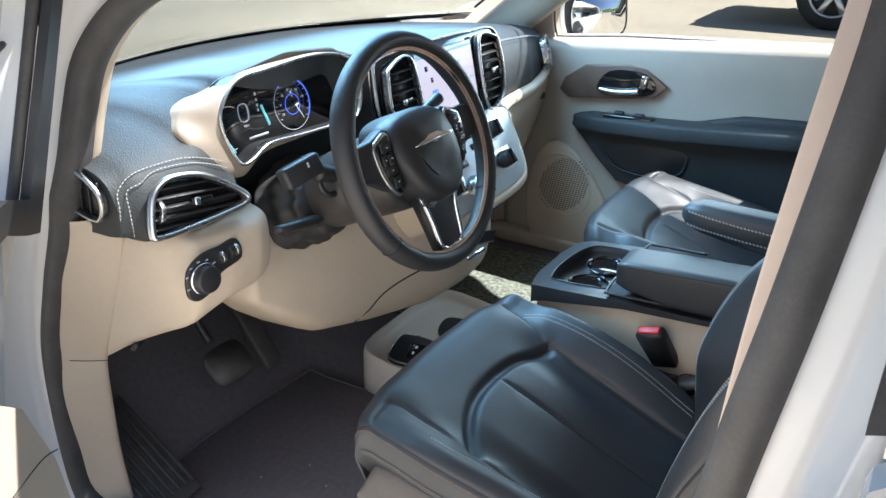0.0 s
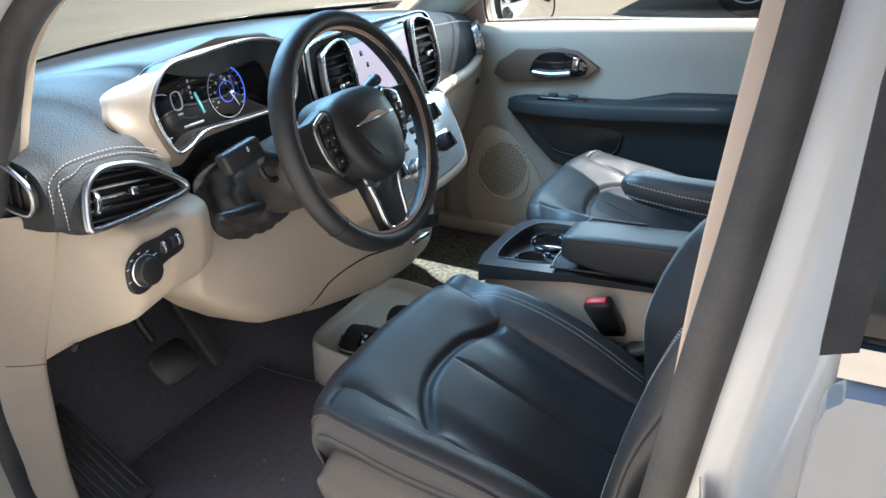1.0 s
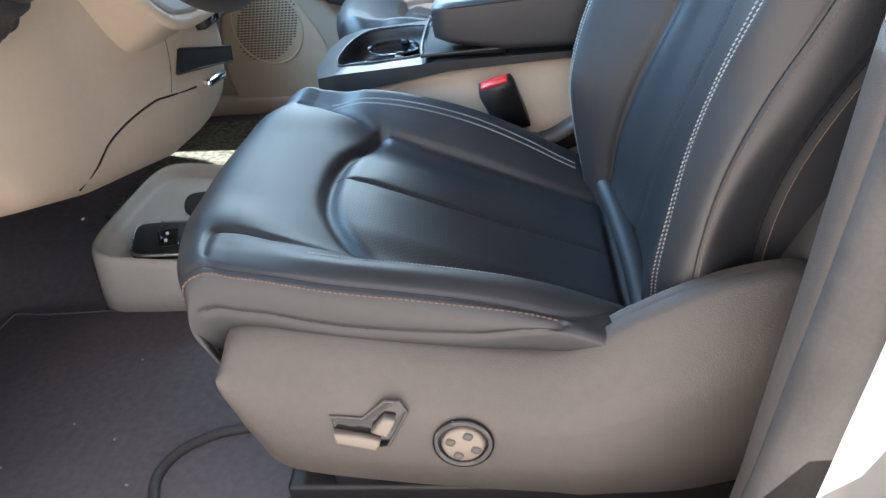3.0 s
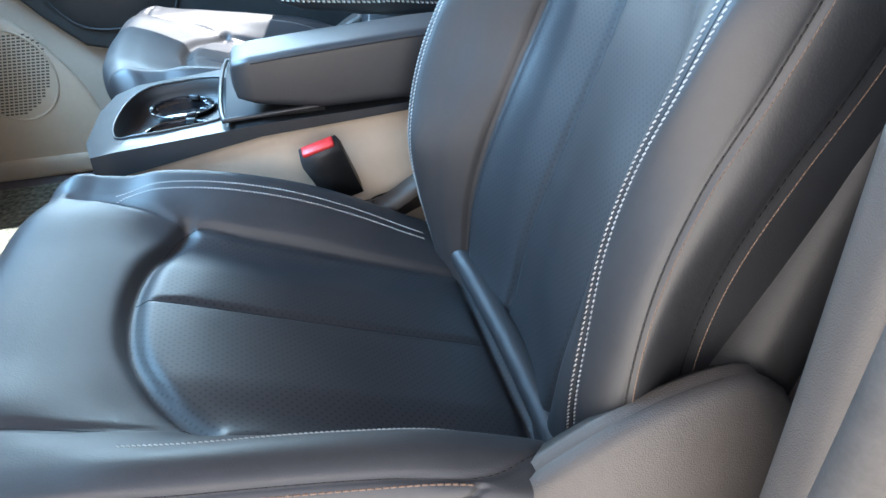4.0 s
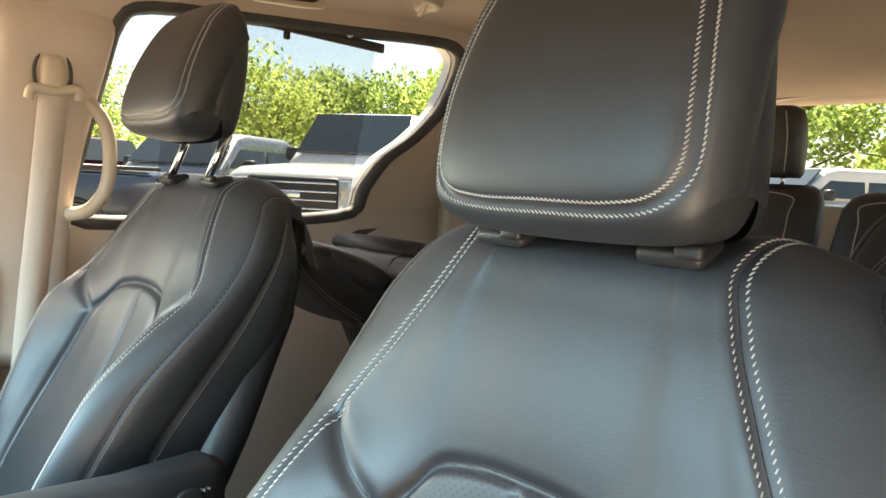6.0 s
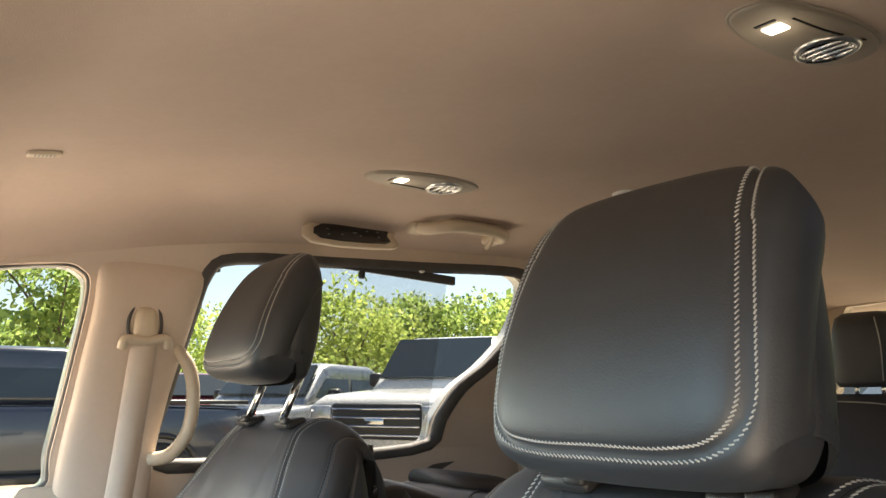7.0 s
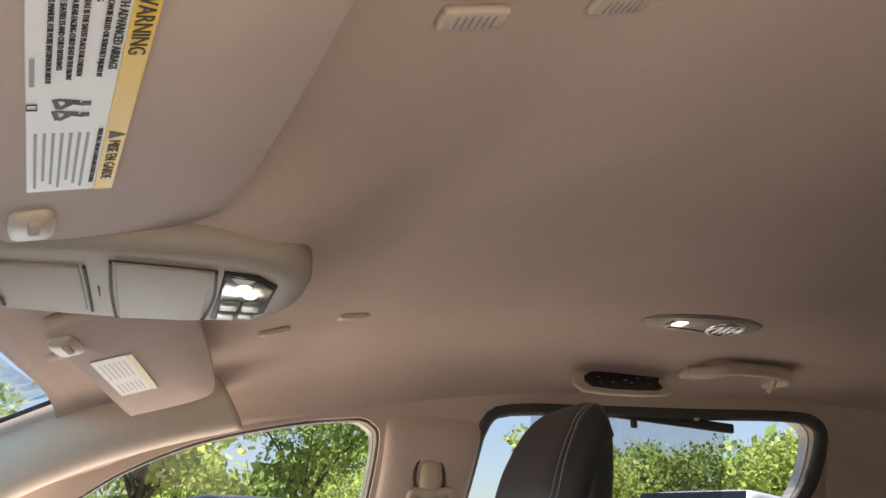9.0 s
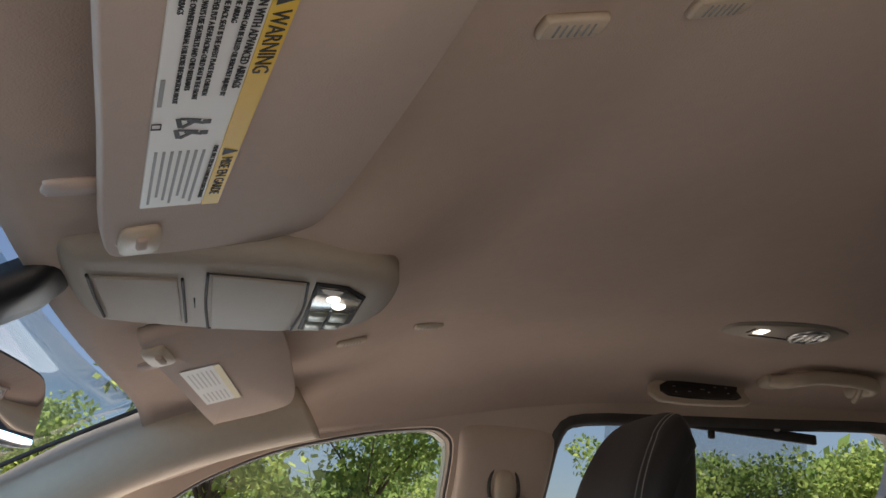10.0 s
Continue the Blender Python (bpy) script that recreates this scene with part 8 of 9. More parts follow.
part("webbing", loft([[(p[0] - 0.003, p[1] - 0.024, p[2]), (p[0] - 0.006, p[1], p[2]), (p[0] - 0.003, p[1] + 0.024, p[2]), (p[0], p[1] + 0.024, p[2]), (p[0] - 0.002, p[1], p[2]), (p[0], p[1] - 0.024, p[2])] for p in C]), PILLAR, belt, "beige webbing")
part("belt_guide", loft([[(0.714 - 0.0 + d, -0.277 + 0.022 * k * sup(q, 0.7)[0], 1.427 + 0.036 * k * sup(q, 0.7)[1]) for q in np.arange(20) * math.pi / 10] for k, d in ((1.0, 0.022), (1.0, 0.008), (0.86, -0.002), (0.4, -0.006))]), CREAM, belt, "beige height adjuster cover")
part("guide_loop", tube([(0.714, -0.236, 1.382), (0.710, -0.242, 1.400), (0.712, -0.277, 1.398), (0.710, -0.312, 1.404), (0.714, -0.318, 1.386)], 0.0085, 10), CREAM, belt, "beige belt loop")
part("guide_slot", tube([(0.724, -0.277 + 0.030 * math.cos(q), 1.428 + 0.046 * math.sin(q)) for q in np.arange(18) * math.pi / 9], 0.0035, 8, True, 2, True), RUBBER, belt)
gb = thing("door_pull", "beige grab loop on the sliding door pillar", "handle")
part("pull_loop", tube([(0.775, -0.325, 1.405), (0.752, -0.345, 1.390), (0.742, -0.372, 1.350), (0.742, -0.382, 1.290), (0.748, -0.376, 1.230), (0.765, -0.352, 1.190), (0.795, -0.325, 1.180)], 0.013, 12), CREAM, gb)

# ---- sunshade over the sliding window ----
sh = thing("window_shade", "raised dark mesh sunshade over the sliding window", "sunshade")
mesh_m = bpy.data.materials.new("shade_mesh")
mesh_m.use_nodes = True
t = mesh_m.node_tree
pb = t.nodes["Principled BSDF"]
pb.inputs["Base Color"].default_value = (0.05, 0.05, 0.05, 1)
pb.inputs["Roughness"].default_value = 0.8
tr = t.nodes.new("ShaderNodeBsdfTransparent")
mx = t.nodes.new("ShaderNodeMixShader")
nz = t.nodes.new("ShaderNodeTexNoise")
nz.inputs["Scale"].default_value = 260
rp = t.nodes.new("ShaderNodeMapRange")
rp.inputs["From Min"].default_value, rp.inputs["From Max"].default_value = 0.3, 0.7
rp.inputs["To Min"].default_value, rp.inputs["To Max"].default_value = 0.26, 0.48
tco = t.nodes.new("ShaderNodeTexCoord")
t.links.new(tco.outputs["Object"], nz.inputs["Vector"])
t.links.new(nz.outputs["Fac"], rp.inputs["Value"])
t.links.new(rp.outputs[0], mx.inputs[0])
t.links.new(tr.outputs[0], mx.inputs[1])
t.links.new(pb.outputs[0], mx.inputs[2])
t.links.new(mx.outputs[0], t.nodes["Material Output"].inputs["Surface"])
part("shade_cloth", grid(lambda y, z: (tumble(y, z) + 0.008, y, z), np.linspace(-0.985, -0.50, 6), np.linspace(1.18, 1.585, 6)), mesh_m, sh, "fine dark mesh")
part("shade_bar", box(0.012, 0.52, 0.022, 0.004, 2, (0.733, -0.745, 1.588), (2, 0, 0)), PLASTIC, sh, "black top bar")
part("shade_tab", box(0.012, 0.014, 0.018, 0.003, 1, (0.735, -0.745, 1.570)), PLASTIC, sh)
part("shade_hook", cyl(0.010, 0.010, (0.728, -0.902, 1.598), (0, 90, 0), 16, bevel=0.002), LABEL, sh, "white hook")

# cream moulding behind the sliding window
qm = part("quarter_trim", grid(lambda y, z: (0.800 - 0.05 * math.sin((y + 1.5) * 3) - 0.10 * max(0, z - 1.2), y, z), np.linspace(-1.65, -1.27, 10), np.linspace(0.5, 1.60, 14), 0.04, (1, 0, 0)), CREAM)
tagged(qm, "cream quarter trim behind the sliding door", "trim", kind="structure")

# ---- interior mirror ----
rv = thing("rear_view_mirror", "black framed interior mirror on the windscreen", "mirror")
rm = look((0.012, 0.458, 1.408), (-0.32, -0.9, 1.32))
RO = [(-0.118, -0.018), (-0.112, 0.030), (-0.06, 0.040), (0.06, 0.040), (0.112, 0.030), (0.118, -0.018), (0.10, -0.034), (-0.10, -0.034)]
rp_ = catmull([(*p, 0) for p in RO], 4, True)[:, :2]
part("mirror_case", loft([[(x * k, y * k, z) for x, y in rp_] for k, z in ((0.97, -0.006), (1.0, 0.0), (1.0, 0.014), (0.8, 0.032), (0.3, 0.04), (0.02, 0.04))]), PLASTIC, rv, m=rm)
part("mirror_glass", slab([(x * 0.93, y * 0.90) for x, y in RO], 0.003, smooth=4), bpy.data.materials["mirror"], rv, "mirror glass", m=rm @ Matrix.Translation((0, 0, -0.0085)))
part("mirror_stem", tube([(0, 0.48, 1.42), (0, 0.52, 1.44), (0, 0.525, 1.455)], 0.012, 10), PLASTIC, rv)
sens = thing("sensor_housing", "black sensor housing at the windscreen head", "housing")
part("housing_shell", loft([[(-0.005 + 0.04 * k * sup(q, 0.5)[0], 0.446 + 0.042 * k * sup(q, 0.5)[1], 1.496 - z - 0.45 * 0.06 * k * sup(q, 0.5)[1]) for q in np.arange(20) * math.pi / 10] for k, z in ((1.0, -0.01), (1.0, 0.01), (0.7, 0.022), (0.05, 0.024))]), PLASTIC, sens)

# ---- door striker and stickers on the pillar ----
st = thing("door_striker", "bare steel door striker bolted to the pillar", "door striker", m=Matrix.Translation((0.037, 0.004, -0.058)))
part("striker_loop", tube([(-0.852, -0.262, 0.915), (-0.885, -0.235, 0.915), (-0.905, -0.215, 0.912), (-0.905, -0.212, 0.882), (-0.885, -0.23, 0.878), (-0.852, -0.258, 0.876)], 0.0048, 10), SATIN, st)
part("striker_plate", box(0.012, 0.045, 0.075, 0.008, 3, (-0.855, -0.268, 0.892), (0, 0, -35)), WHITE, st)
for z in (0.866, 0.923):
    part("striker_bolt", cyl(0.008, 0.008, (-0.864, -0.264, z), (0, 90, -35), 6), SATIN, st)
stk = thing("pillar_sticker", "white and yellow notice sticker on the door pillar", "sticker", m=frame_on((-0.850, -0.2585, 0.915), (-0.99, -0.14, 0.0), (0.0, 0.12, 1)))
part("sticker_sheet", box(0.060, 0.125, 0.0010, 0, 1), LABEL, stk, smooth=False)
for x in (-0.026, 0.026):
    part("sticker_band", box(0.007, 0.125, 0.0006, 0, 1, (x, 0, 0.0006)), YELLOW, stk, smooth=False)
part("sticker_seal", cyl(0.008, 0.0006, (-0.012, -0.050, 0.0008), seg=20), INK, stk, smooth=False)
for i in range(9):
    part("sticker_line", box(0.034, 0.003, 0.0004, 0, 1, (0.002, 0.054 - i * 0.010, 0.0008)), DIMINK, stk, smooth=False)


# ---- the driver's door, swung wide open ----
hinge = (-0.930, 0.76, 0)
od_m = pose(*hinge, 0, 0, -50) @ Matrix.Translation((0.12, 0, 0))
od = thing("open_door", "white front door standing wide open", "door", m=od_m)
DO = [(-0.240, 0.35), (-0.240, 0.80), (-0.228, 0.95), (-0.170, 1.045), (-0.112, 1.095), (-0.095, 1.118), (-0.055, 1.25), (-0.018, 1.38), (-0.016, 1.402), (-0.060, 1.425), (-0.10, 1.435), (-0.30, 1.465), (-0.52, 1.50), (-0.75, 1.54), (-1.0, 1.58), (-1.10, 1.55), (-1.14, 1.1), (-1.12, 0.6), (-1.05, 0.38)]
WO = [(-0.140, 1.150), (-0.128, 1.171), (-0.100, 1.255), (-0.074, 1.339), (-0.060, 1.392), (-0.075, 1.402), (-0.30, 1.43), (-0.56, 1.46), (-0.77, 1.49), (-0.98, 1.52), (-1.04, 1.49), (-1.06, 1.14), (-0.60, 1.13), (-0.19, 1.165)]
part("door_shell", sheet_with_holes(DO, [loop(WO, 4)], lambda y, z: -0.02 + 0.22 * max(0, z - 1.1), -0.05), WHITE, od, "white painted door shell", smooth=False)
part("door_inner", sheet_with_holes([(-0.262, 0.42), (-0.266, 0.80), (-0.272, 0.90), (-0.305, 0.995), (-0.37, 1.05), (-1.08, 1.08), (-1.06, 0.45)], [], lambda y, z: 0.012 + 0.02 * math.sin(3 * z), 0.02), CREAM, od, "cream inner trim", smooth=False)
part("trim_seam", tube([(0.046, -0.274, 0.915), (0.046, -0.32, 0.935), (0.046, -0.42, 0.955)], 0.0008, 6), SEAM, od)
part("frame_seal", tube([(-0.012 + 0.22 * max(0, z - 1.1), y, z) for y, z in loop(WO, 3)], 0.007, 8, False, 1, True), RUBBER, od, "black window channel")
part("glass_edge", tube([(-0.016 + 0.22 * 0.13, -0.074, 1.340), (-0.018 + 0.22 * 0.13, -0.19, 1.33), (-0.018 + 0.22 * 0.14, -0.6, 1.34)], 0.004, 8), RUBBER, od, "dark upper edge of the lowered glass")
bm = bmesh.new()
bm.faces.new([bm.verts.new((-0.045 + 0.22 * max(0, z - 1.1), y, z)) for y, z in loop(WO, 4)])
part("door_glass", bm, GLASS_D, od, "clear door window", smooth=False).visible_shadow = False

part("window_sash", sheet_with_holes([(-0.094, 1.112), (-0.018, 1.385), (-0.058, 1.390), (-0.131, 1.170), (-0.20, 1.195), (-1.05, 1.20), (-1.05, 1.15), (-0.20, 1.155), (-0.136, 1.126)], [], lambda y, z: -0.003 + 0.22 * max(0, z - 1.1), 0.012), PLASTIC, od, "black window sash", smooth=False)
part("sash_cap", box(0.018, 0.034, 0.050, 0.006, 2, (0.056, -0.036, 1.372), (-14, 0, 0)), RUBBER, od, "black rubber sash cap")


# ---- parked vehicles ----
TYRE = mat("tyre_rubber", (0.02, 0.02, 0.02), 0.8, vary=0.2, scale=15, bump=0.3, bump_scale=60)
RIMM = mat("alloy", (0.55, 0.55, 0.56), 0.3, 0.9, vary=0.1, scale=12)
CARGLASS = mat("car_glass", (0.03, 0.04, 0.045), 0.05, vary=0, coat=0.5)
HEADL = mat("headlamp", (0.6, 0.6, 0.62), 0.12, 0.5, vary=0.05)
AMBER = mat("amber_lens", (0.75, 0.28, 0.04), 0.25, vary=0.05)
TAIL = mat("tail_lens", (0.5, 0.02, 0.02), 0.2, vary=0.05)
DARKBLUE = mat("dark_grey_paint", (0.055, 0.065, 0.085), 0.22, 0.3, vary=0.05, scale=2, coat=0.8)
SILVER = mat("silver_paint", (0.42, 0.43, 0.44), 0.28, 0.5, vary=0.04, scale=2, coat=0.7)
MAROON = mat("maroon_paint", (0.16, 0.02, 0.025), 0.25, 0.1, vary=0.05, scale=2, coat=0.8)


def section(w, z0, z1, x, p=0.28, n=28):
    return [(x, w * sup(q, p)[0], (z0 + z1) / 2 + (z1 - z0) / 2 * sup(q, p)[1]) for q in np.arange(n) * 2 * math.pi / n]


def wheel_parts(parent, x, y, r, side):
    tyre = part("wheel", loft([[(x + rr * math.cos(q), y + side * d, r + rr * math.sin(q)) for q in np.arange(28) * math.pi / 14] for rr, d in ((r * 0.66, 0.0), (r * 0.95, 0.0), (r, 0.03), (r, 0.20), (r * 0.95, 0.24), (r * 0.66, 0.24))], cap=False), TYRE, parent, "black tyre with alloy rim")
    rim_ = part("rim", cyl(r * 0.67, 0.02, (x, y + side * 0.21, r), (90, 0, 0), 24), mat_dark(), tyre)
    for k in range(6):
        q = k * math.pi / 3
        part("rim_spoke", box(r * 0.60, 0.03, r * 0.17, 0.01, 1, (x + r * 0.33 * math.cos(q), y + side * 0.225, r + r * 0.33 * math.sin(q)), (0, -math.degrees(q), 0)), RIMM, tyre)
    part("rim_lip", tube([(x + r * 0.64 * math.cos(q), y + side * 0.225, r + r * 0.64 * math.sin(q)) for q in np.arange(20) * math.pi / 10], 0.018, 6, True, 2, True), RIMM, tyre)


def mat_dark():
    return PLASTIC


def pickup(label, paint, m, bed=True, grille=CHROME, high=1.0, suv=False):
    """A crew-cab pickup or a square off-roader, nose along local +x, wheels on the ground."""
    root = thing("parked_suv" if suv else "pickup_truck", label, "car" if suv else "truck", m=m)
    L = 2.2 if suv else 2.9
    hz = 1.25 * high
    xs_ = [(-L, 0.90, 0.62, hz - 0.10), (-L + 0.05, 0.95, 0.55, hz - 0.02), (-1.4, 0.98, 0.5, hz), (0.0, 0.98, 0.48, hz), (1.2, 0.98, 0.5, hz), (1.5, 0.97, 0.5, hz - 0.02), (L - 0.25, 0.95, 0.5, hz - 0.10), (L - 0.06, 0.92, 0.52, hz - 0.16), (L, 0.86, 0.58, hz - 0.24)]
    part("body", loft([section(w, z0, z1, x, 0.2) for x, w, z0, z1 in xs_]), paint, root, "painted body")
    roof_z_ = 1.88 * high
    back = -L + 0.08 if suv else -1.05
    cab = [(back - 0.02, 0.80, hz - 0.05, hz + 0.05), (back + 0.10, 0.84, hz - 0.05, roof_z_ - 0.10), (back + 0.35, 0.80, hz - 0.05, roof_z_), (0.55, 0.80, hz - 0.05, roof_z_), (0.80, 0.80, hz - 0.05, roof_z_ - 0.06), (1.30, 0.86, hz - 0.05, hz + 0.10), (1.42, 0.86, hz - 0.05, hz + 0.0)]
    part("cab", loft([section(w, z0, z1, x, 0.24) for x, w, z0, z1 in cab]), paint, root, "painted cab")
    # side glass, windscreen and back glass laid 4 mm proud
    for s in (-1, 1):
        wins = [[(0.06, 0.06), (0.06, 0.47), (0.62, 0.47), (1.08, 0.08)], [(-0.80, 0.06), (-0.72, 0.47), (-0.02, 0.47), (-0.02, 0.06)]]
        if suv:
            wins.append([(-1.95, 0.08), (-1.88, 0.47), (-0.90, 0.47), (-0.90, 0.08)])
        for w in wins:
            pts = [(x, s * (0.862 - 0.085 * z / 0.5), hz + z * (roof_z_ - hz) / 0.62) for x, z in w]
            b = bmesh.new()
            b.faces.new([b.verts.new(p) for p in pts])
            gob = bmesh.ops.extrude_face_region(b, geom=b.faces[:])
            bmesh.ops.translate(b, vec=(0, -s * 0.03, 0), verts=[v for v in gob["geom"] if isinstance(v, bmesh.types.BMVert)])
            part("window", b, CARGLASS, root, "dark side window", smooth=False)
        part("side_mirror", box(0.16, 0.20, 0.20, 0.05, 2, (0.92, s * 1.08, hz + 0.12)), PLASTIC, root, "black door mirror")
        for x in (0.12, -0.86):
            part("door_grip", box(0.16, 0.03, 0.035, 0.01, 1, (x, s * 0.985, hz - 0.10)), CHROME, root, "chrome door handle")
        for x in (1.15, 0.02, -0.92):
            part("door_gap", box(0.008, 0.012, hz - 0.72, 0, 1, (x, s * 0.978, (hz + 0.52) / 2)), SEAM, root)
        part("rocker", box(2.4, 0.06, 0.10, 0.02, 1, (0.1, s * 0.96, 0.47)), PLASTIC, root, "black step")
        part("headlight", box(0.10, 0.30, 0.24, 0.03, 2, (L - 0.02, s * 0.76, hz - 0.36)), HEADL, root, "clear headlight")
        part("indicator", box(0.10, 0.10, 0.10, 0.02, 1, (L - 0.02, s * 0.88, hz - 0.52)), AMBER, root, "amber indicator")
        part("tail_light", box(0.06, 0.16, 0.36, 0.02, 2, (-L + 0.01, s * 0.87, hz - 0.25)), TAIL, root, "red tail light")
        part("wheel_arch", tube([(1.85 * (L / 2.9) + 0.47 * math.cos(q), s * 0.965, 0.42 + 0.47 * math.sin(q)) for q in np.linspace(0, math.pi, 9)], 0.04, 6), PLASTIC, root)
        part("wheel_arch", tube([(-1.75 * (L / 2.9) + 0.47 * math.cos(q), s * 0.965, 0.42 + 0.47 * math.sin(q)) for q in np.linspace(0, math.pi, 9)], 0.04, 6), PLASTIC, root)
        for x in (1.85 * (L / 2.9), -1.75 * (L / 2.9)):
            wheel_parts(root, x, s * 0.76, 0.41, s)
    for x0, z0, x1, z1, nm in ((0.86, roof_z_ - 0.07, 1.28, hz + 0.12, "windscreen"),):
        b = bmesh.new()
        b.faces.new([b.verts.new(p) for p in ((x0, -0.72, z0), (x0, 0.72, z0), (x1 + 0.03, 0.80, z1), (x1 + 0.03, -0.80, z1))])
        gob = bmesh.ops.extrude_face_region(b, geom=b.faces[:])
        bmesh.ops.translate(b, vec=(0.022, 0, 0.028), verts=[v for v in gob["geom"] if isinstance(v, bmesh.types.BMVert)])
        part(nm, b, CARGLASS, root, "dark windscreen", smooth=False)
    part("grille", box(0.08, 1.20, 0.42, 0.04, 2, (L + 0.0, 0, hz - 0.42)), PLASTIC, root, "black grille")
    for i in range(4):
        part("grille_bar", box(0.05, 1.18, 0.025, 0.008, 1, (L + 0.035, 0, hz - 0.58 + i * 0.10)), grille, root)
    part("badge", box(0.03, 0.26, 0.08, 0.01, 1, (L + 0.05, 0, hz - 0.42)), CHROME, root)
    part("front_bumper", box(0.22, 1.86, 0.24, 0.05, 2, (L + 0.02, 0, 0.58)), grille if not suv else PLASTIC, root, "front bumper")
    part("number_plate", box(0.02, 0.32, 0.14, 0.004, 1, (L + 0.14, 0, 0.60)), LABEL, root, "blank plate")
    part("rear_bumper", box(0.20, 1.80, 0.20, 0.04, 2, (-L - 0.02, 0, 0.60)), CHROME if not suv else PLASTIC, root, "rear bumper")
    if bed and not suv:
        part("bed_floor", box(1.62, 1.60, 0.02, 0, 1, (-1.95, 0, hz + 0.012)), SEAM, root, "dark open bed")
        for s in (-1, 1):
            part("bed_rail", box(1.7, 0.10, 0.05, 0.015, 1, (-1.97, s * 0.90, hz + 0.02)), PLASTIC, root)
    return root


# the far row to the right, and those behind
pickup("dark grey crew-cab pickup parked alongside", DARKBLUE, pose(9.6, -0.95, 0, 0, 0, 90))
pickup("white heavy pickup parked nose toward the van", WHITE, pose(8.75, -7.3, 0, 0, 0, 120), high=1.18)
pickup("silver pickup parked beyond the white one", SILVER, pose(11.3, -5.9, 0, 0, 0, 120))
pickup("white pickup parked far behind the van", WHITE, pose(5.2, -15.5, 0, 0, 0, 55))
pickup("white off-roader standing in the row behind", WHITE, pose(9.5, -22.0, 0, 0, 0, 95), suv=True)
pickup("silver off-roader standing in the row behind", SILVER, pose(13.0, -23.5, 0, 0, 0, 100), suv=True)
pickup("maroon pickup parked at the end of the row", MAROON, pose(17.0, -5.5, 0, 0, 0, 180))


# ---- trees beyond the lot ----
BARK = mat("bark", (0.11, 0.085, 0.06), 0.9, vary=0.35, scale=8, bump=0.8, bump_scale=30, dist=0.02)


def leaf_material(name, c):
    m = mat(name, c, 0.55, vary=0, spec=0.3)
    t = m.node_tree
    b = t.nodes["Principled BSDF"]
    g_ = t.nodes.new("ShaderNodeNewGeometry")
    r_ = t.nodes.new("ShaderNodeValToRGB")
    r_.color_ramp.elements[0].color = (c[0] * 0.55, c[1] * 0.6, c[2] * 0.5, 1)
    r_.color_ramp.elements[1].color = (c[0] * 1.6, c[1] * 1.35, c[2] * 1.2, 1)
    t.links.new(g_.outputs["Random Per Island"], r_.inputs["Fac"])
    t.links.new(r_.outputs["Color"], b.inputs["Base Color"])
    tl = t.nodes.new("ShaderNodeBsdfTranslucent")
    t.links.new(r_.outputs["Color"], tl.inputs["Color"])
    mx_ = t.nodes.new("ShaderNodeMixShader")
    mx_.inputs[0].default_value = 0.62
    t.links.new(b.outputs[0], mx_.inputs[1])
    t.links.new(tl.outputs[0], mx_.inputs[2])
    t.links.new(mx_.outputs[0], t.nodes["Material Output"].inputs["Surface"])
    return m


LEAF_A, LEAF_B = leaf_material("fresh_leaves", (0.36, 0.49, 0.15)), leaf_material("deep_leaves", (0.25, 0.37, 0.12))
rng = np.random.default_rng(7)


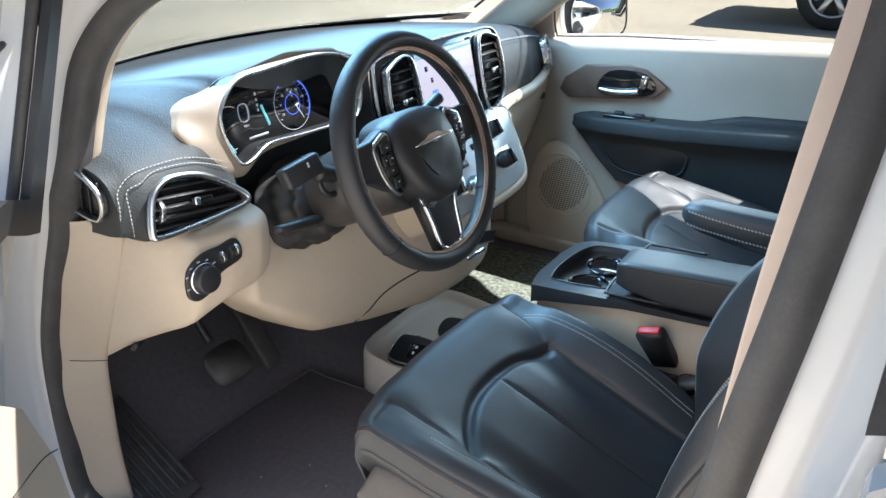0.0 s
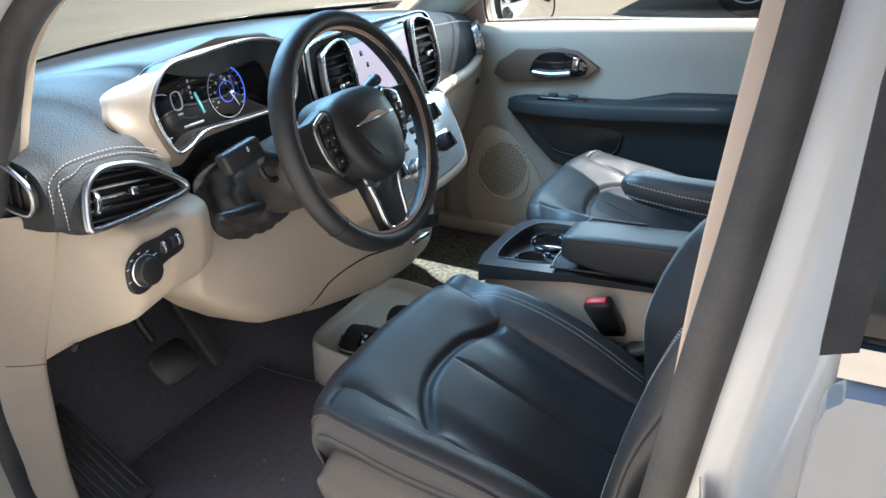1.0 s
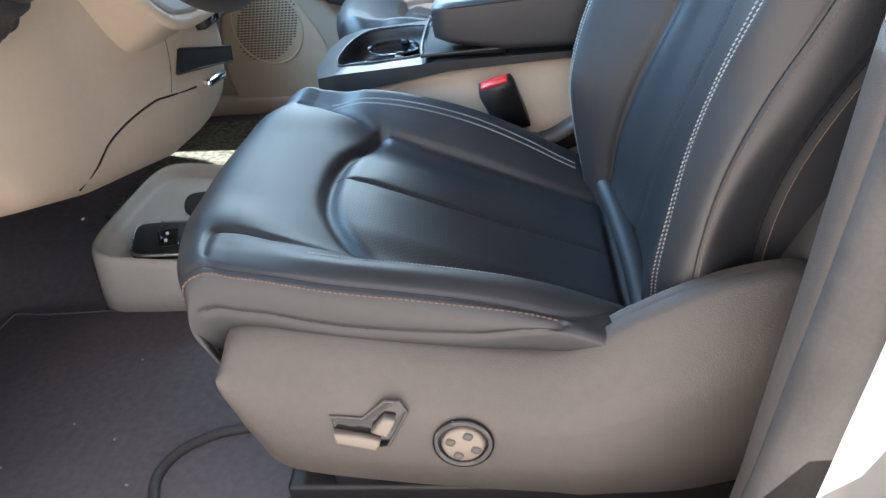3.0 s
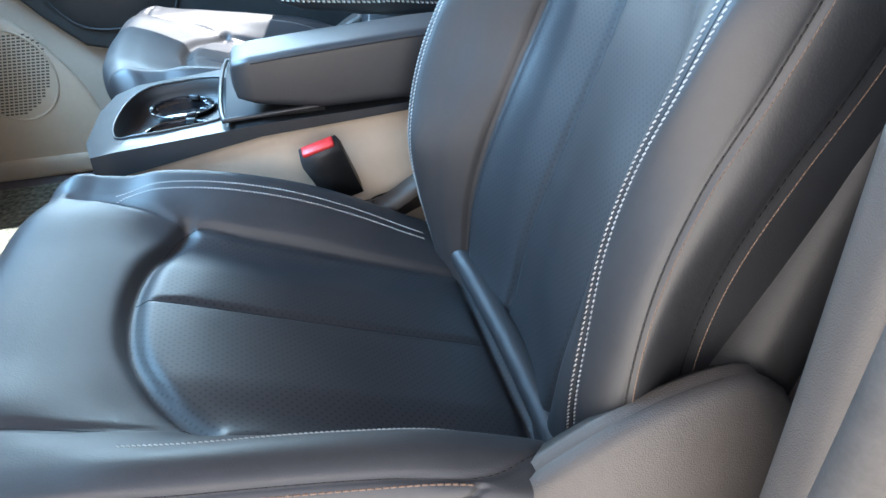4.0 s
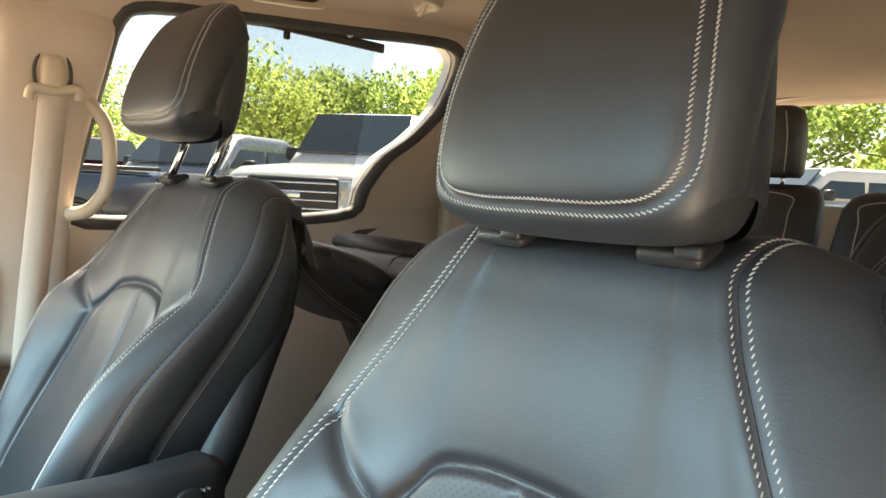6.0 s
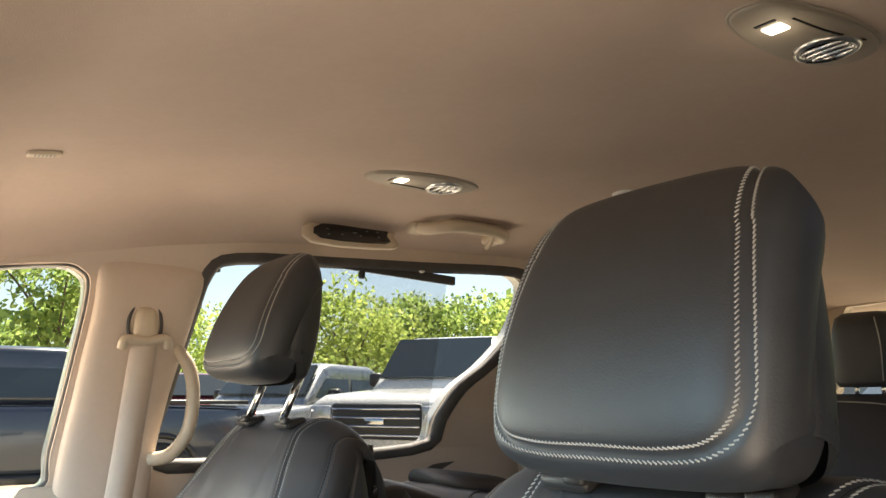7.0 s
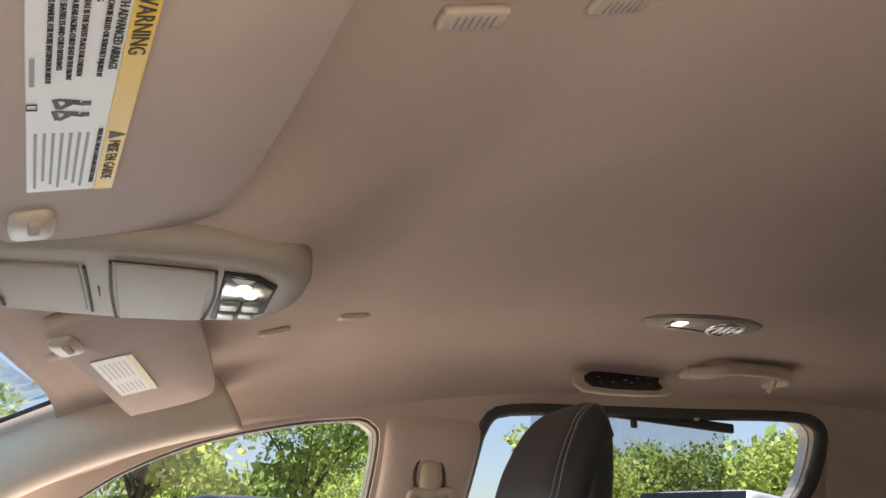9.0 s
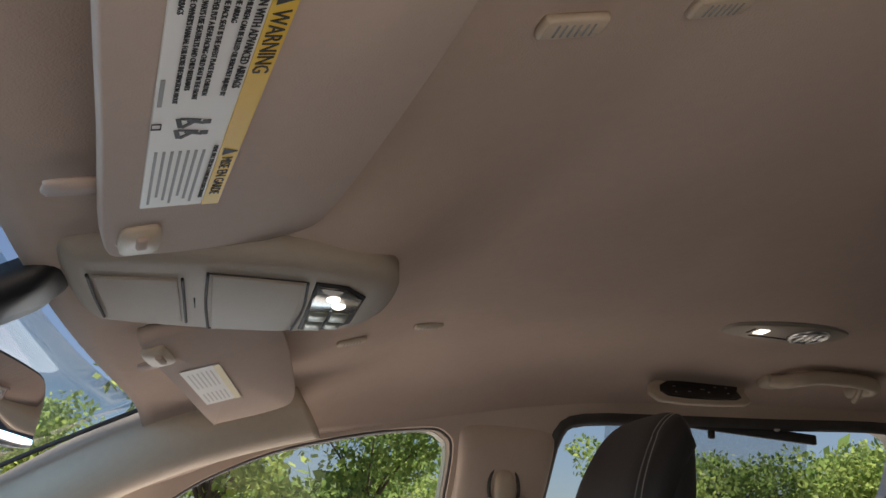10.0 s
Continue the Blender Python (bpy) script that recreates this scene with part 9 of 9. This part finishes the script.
def tree(x, y, h, spread, leaves, mt, seed):
    r = np.random.default_rng(seed)
    root = thing("tree", "leafy green tree beyond the parking lot", "tree", "trees round the lot", m=pose(x, y, 0, 0, 0, float(r.uniform(0, 360))))
    fork = h * 0.30
    bms = [tube([(0, 0, -0.1), (r.normal() * 0.1, r.normal() * 0.1, fork * 0.6), (r.normal() * 0.2, r.normal() * 0.2, fork), (r.normal() * 0.4, r.normal() * 0.4, h * 0.75)], h * 0.024, 8, True, 4, taper=(1.3, 0.35))]
    clumps = []
    for k in range(9):
        a = k * 2.4 + r.uniform(-0.4, 0.4)
        zt = h * r.uniform(0.42, 0.95)
        rad = spread * r.uniform(0.45, 1.0) * (1.1 - 0.6 * max(0.0, zt / h - 0.55))
        end = (rad * math.cos(a), rad * math.sin(a), zt)
        z0 = fork * r.uniform(0.8, 1.5)
        bms.append(tube([(0, 0, z0), (end[0] * 0.4, end[1] * 0.4, z0 + (zt - z0) * 0.55), end], h * 0.010, 6, True, 4, taper=(1.2, 0.3)))
        clumps += [(np.array(end) * np.array([t_, t_, 1]) + r.normal(size=3) * spread * 0.13, spread * r.uniform(0.22, 0.40)) for t_ in (0.55, 0.85, 1.0)]
    clumps += [(np.array([r.normal() * spread * 0.3, r.normal() * spread * 0.3, h * r.uniform(0.6, 1.0)]), spread * r.uniform(0.25, 0.4)) for _ in range(8)]
    part("trunk", join(*bms), BARK, root, "forked brown trunk and limbs")
    n = leaves
    pick = r.integers(0, len(clumps), n)
    ctr = np.array([c for c, _ in clumps])[pick]
    rad = np.array([q for _, q in clumps])[pick]
    d = r.normal(size=(n, 3))
    d /= np.linalg.norm(d, axis=1, keepdims=True)
    p = ctr + d * (rad * r.uniform(0.35, 1.0, n) ** 0.5)[:, None] * np.array([1, 1, 0.75])
    size = h * r.uniform(0.012, 0.026, n)
    u = r.normal(size=(n, 3))
    u /= np.linalg.norm(u, axis=1, keepdims=True)
    v = np.cross(u, d)
    v /= np.linalg.norm(v, axis=1, keepdims=True) + 1e-9
    q = np.stack([p - u * size[:, None], p + v * size[:, None] * 0.6, p + u * size[:, None], p - v * size[:, None] * 0.6], 1).reshape(-1, 3)
    me = bpy.data.meshes.new("crown")
    me.from_pydata(q.tolist(), [], np.arange(4 * n).reshape(n, 4).tolist())
    link("crown", me, mt, root, "loose crown of small leaves", smooth=False)
    return root


k = 0
for x, y, h, sp in ((24, 6, 4.8, 2.8), (23, 0.5, 6.8, 3.2), (26, -4.5, 6.2, 3.2), (30, -9.5, 4.6, 2.8), (25, -14.5, 5.2, 3.0), (27, -19, 5.8, 3.2), (25, -24, 6.4, 3.2), (22, -29, 7.0, 3.2), (26, 11, 4.2, 2.6), (20, 14, 3.6, 2.4), (16, 19, 4.2, 2.8), (9, 24, 7.0, 3.0), (2, -34, 7.5, 3.4), (8, -33, 7.2, 3.4), (14, -33, 7.6, 3.4), (19, -33, 6.8, 3.2), (-5, -34, 7.0, 3.4)):
    tree(x, y, h, sp, 5200, (LEAF_A, LEAF_B)[k % 3 == 2], 100 + k)
    k += 1

# far woods as one belt of leaf clumps
n = 26000
a = rng.uniform(-1.9, 1.9, n)
rr = rng.uniform(46, 62, n)
top = 5.0 + 2.4 * np.sin(a * 9) + 1.3 * np.sin(a * 23 + 1)
p = np.stack([rr * np.cos(a - 0.25), rr * np.sin(a - 0.25), top * rng.uniform(0, 1, n) ** 0.8], -1)
u = rng.normal(size=(n, 3))
v = rng.normal(size=(n, 3))
u *= (rng.uniform(0.3, 0.7, n) / np.linalg.norm(u, axis=1))[:, None]
v *= (rng.uniform(0.2, 0.5, n) / np.linalg.norm(v, axis=1))[:, None]
me = bpy.data.meshes.new("far_woods")
me.from_pydata(np.stack([p - u, p + v, p + u, p - v], 1).reshape(-1, 3).tolist(), [], np.arange(4 * n).reshape(n, 4).tolist())
woods = link("far_woods", me, LEAF_B, smooth=False)
tagged(woods, "far belt of green woods behind the lot", "woods", kind="stuff")

# ---- light pole ----
pole = thing("lamp_post", "tall grey twin-headed parking lot lamp post", "street lamp", m=pose(34, -11.7, 0))
part("post", tube([(0, 0, 0), (0, 0, 3.5), (0, 0, 7.2)], 0.09, 10, False, taper=(1.2, 0.8)), SATIN, pole)
for s in (-1, 1):
    part("lamp_arm", tube([(0, 0, 7.0), (0, s * 0.35, 7.1), (0, s * 0.5, 7.1)], 0.04, 8), SATIN, pole)
    part("lamp_head", box(0.30, 0.36, 0.14, 0.03, 2, (0, s * 0.62, 7.15)), PLASTIC, pole, "lamp head")
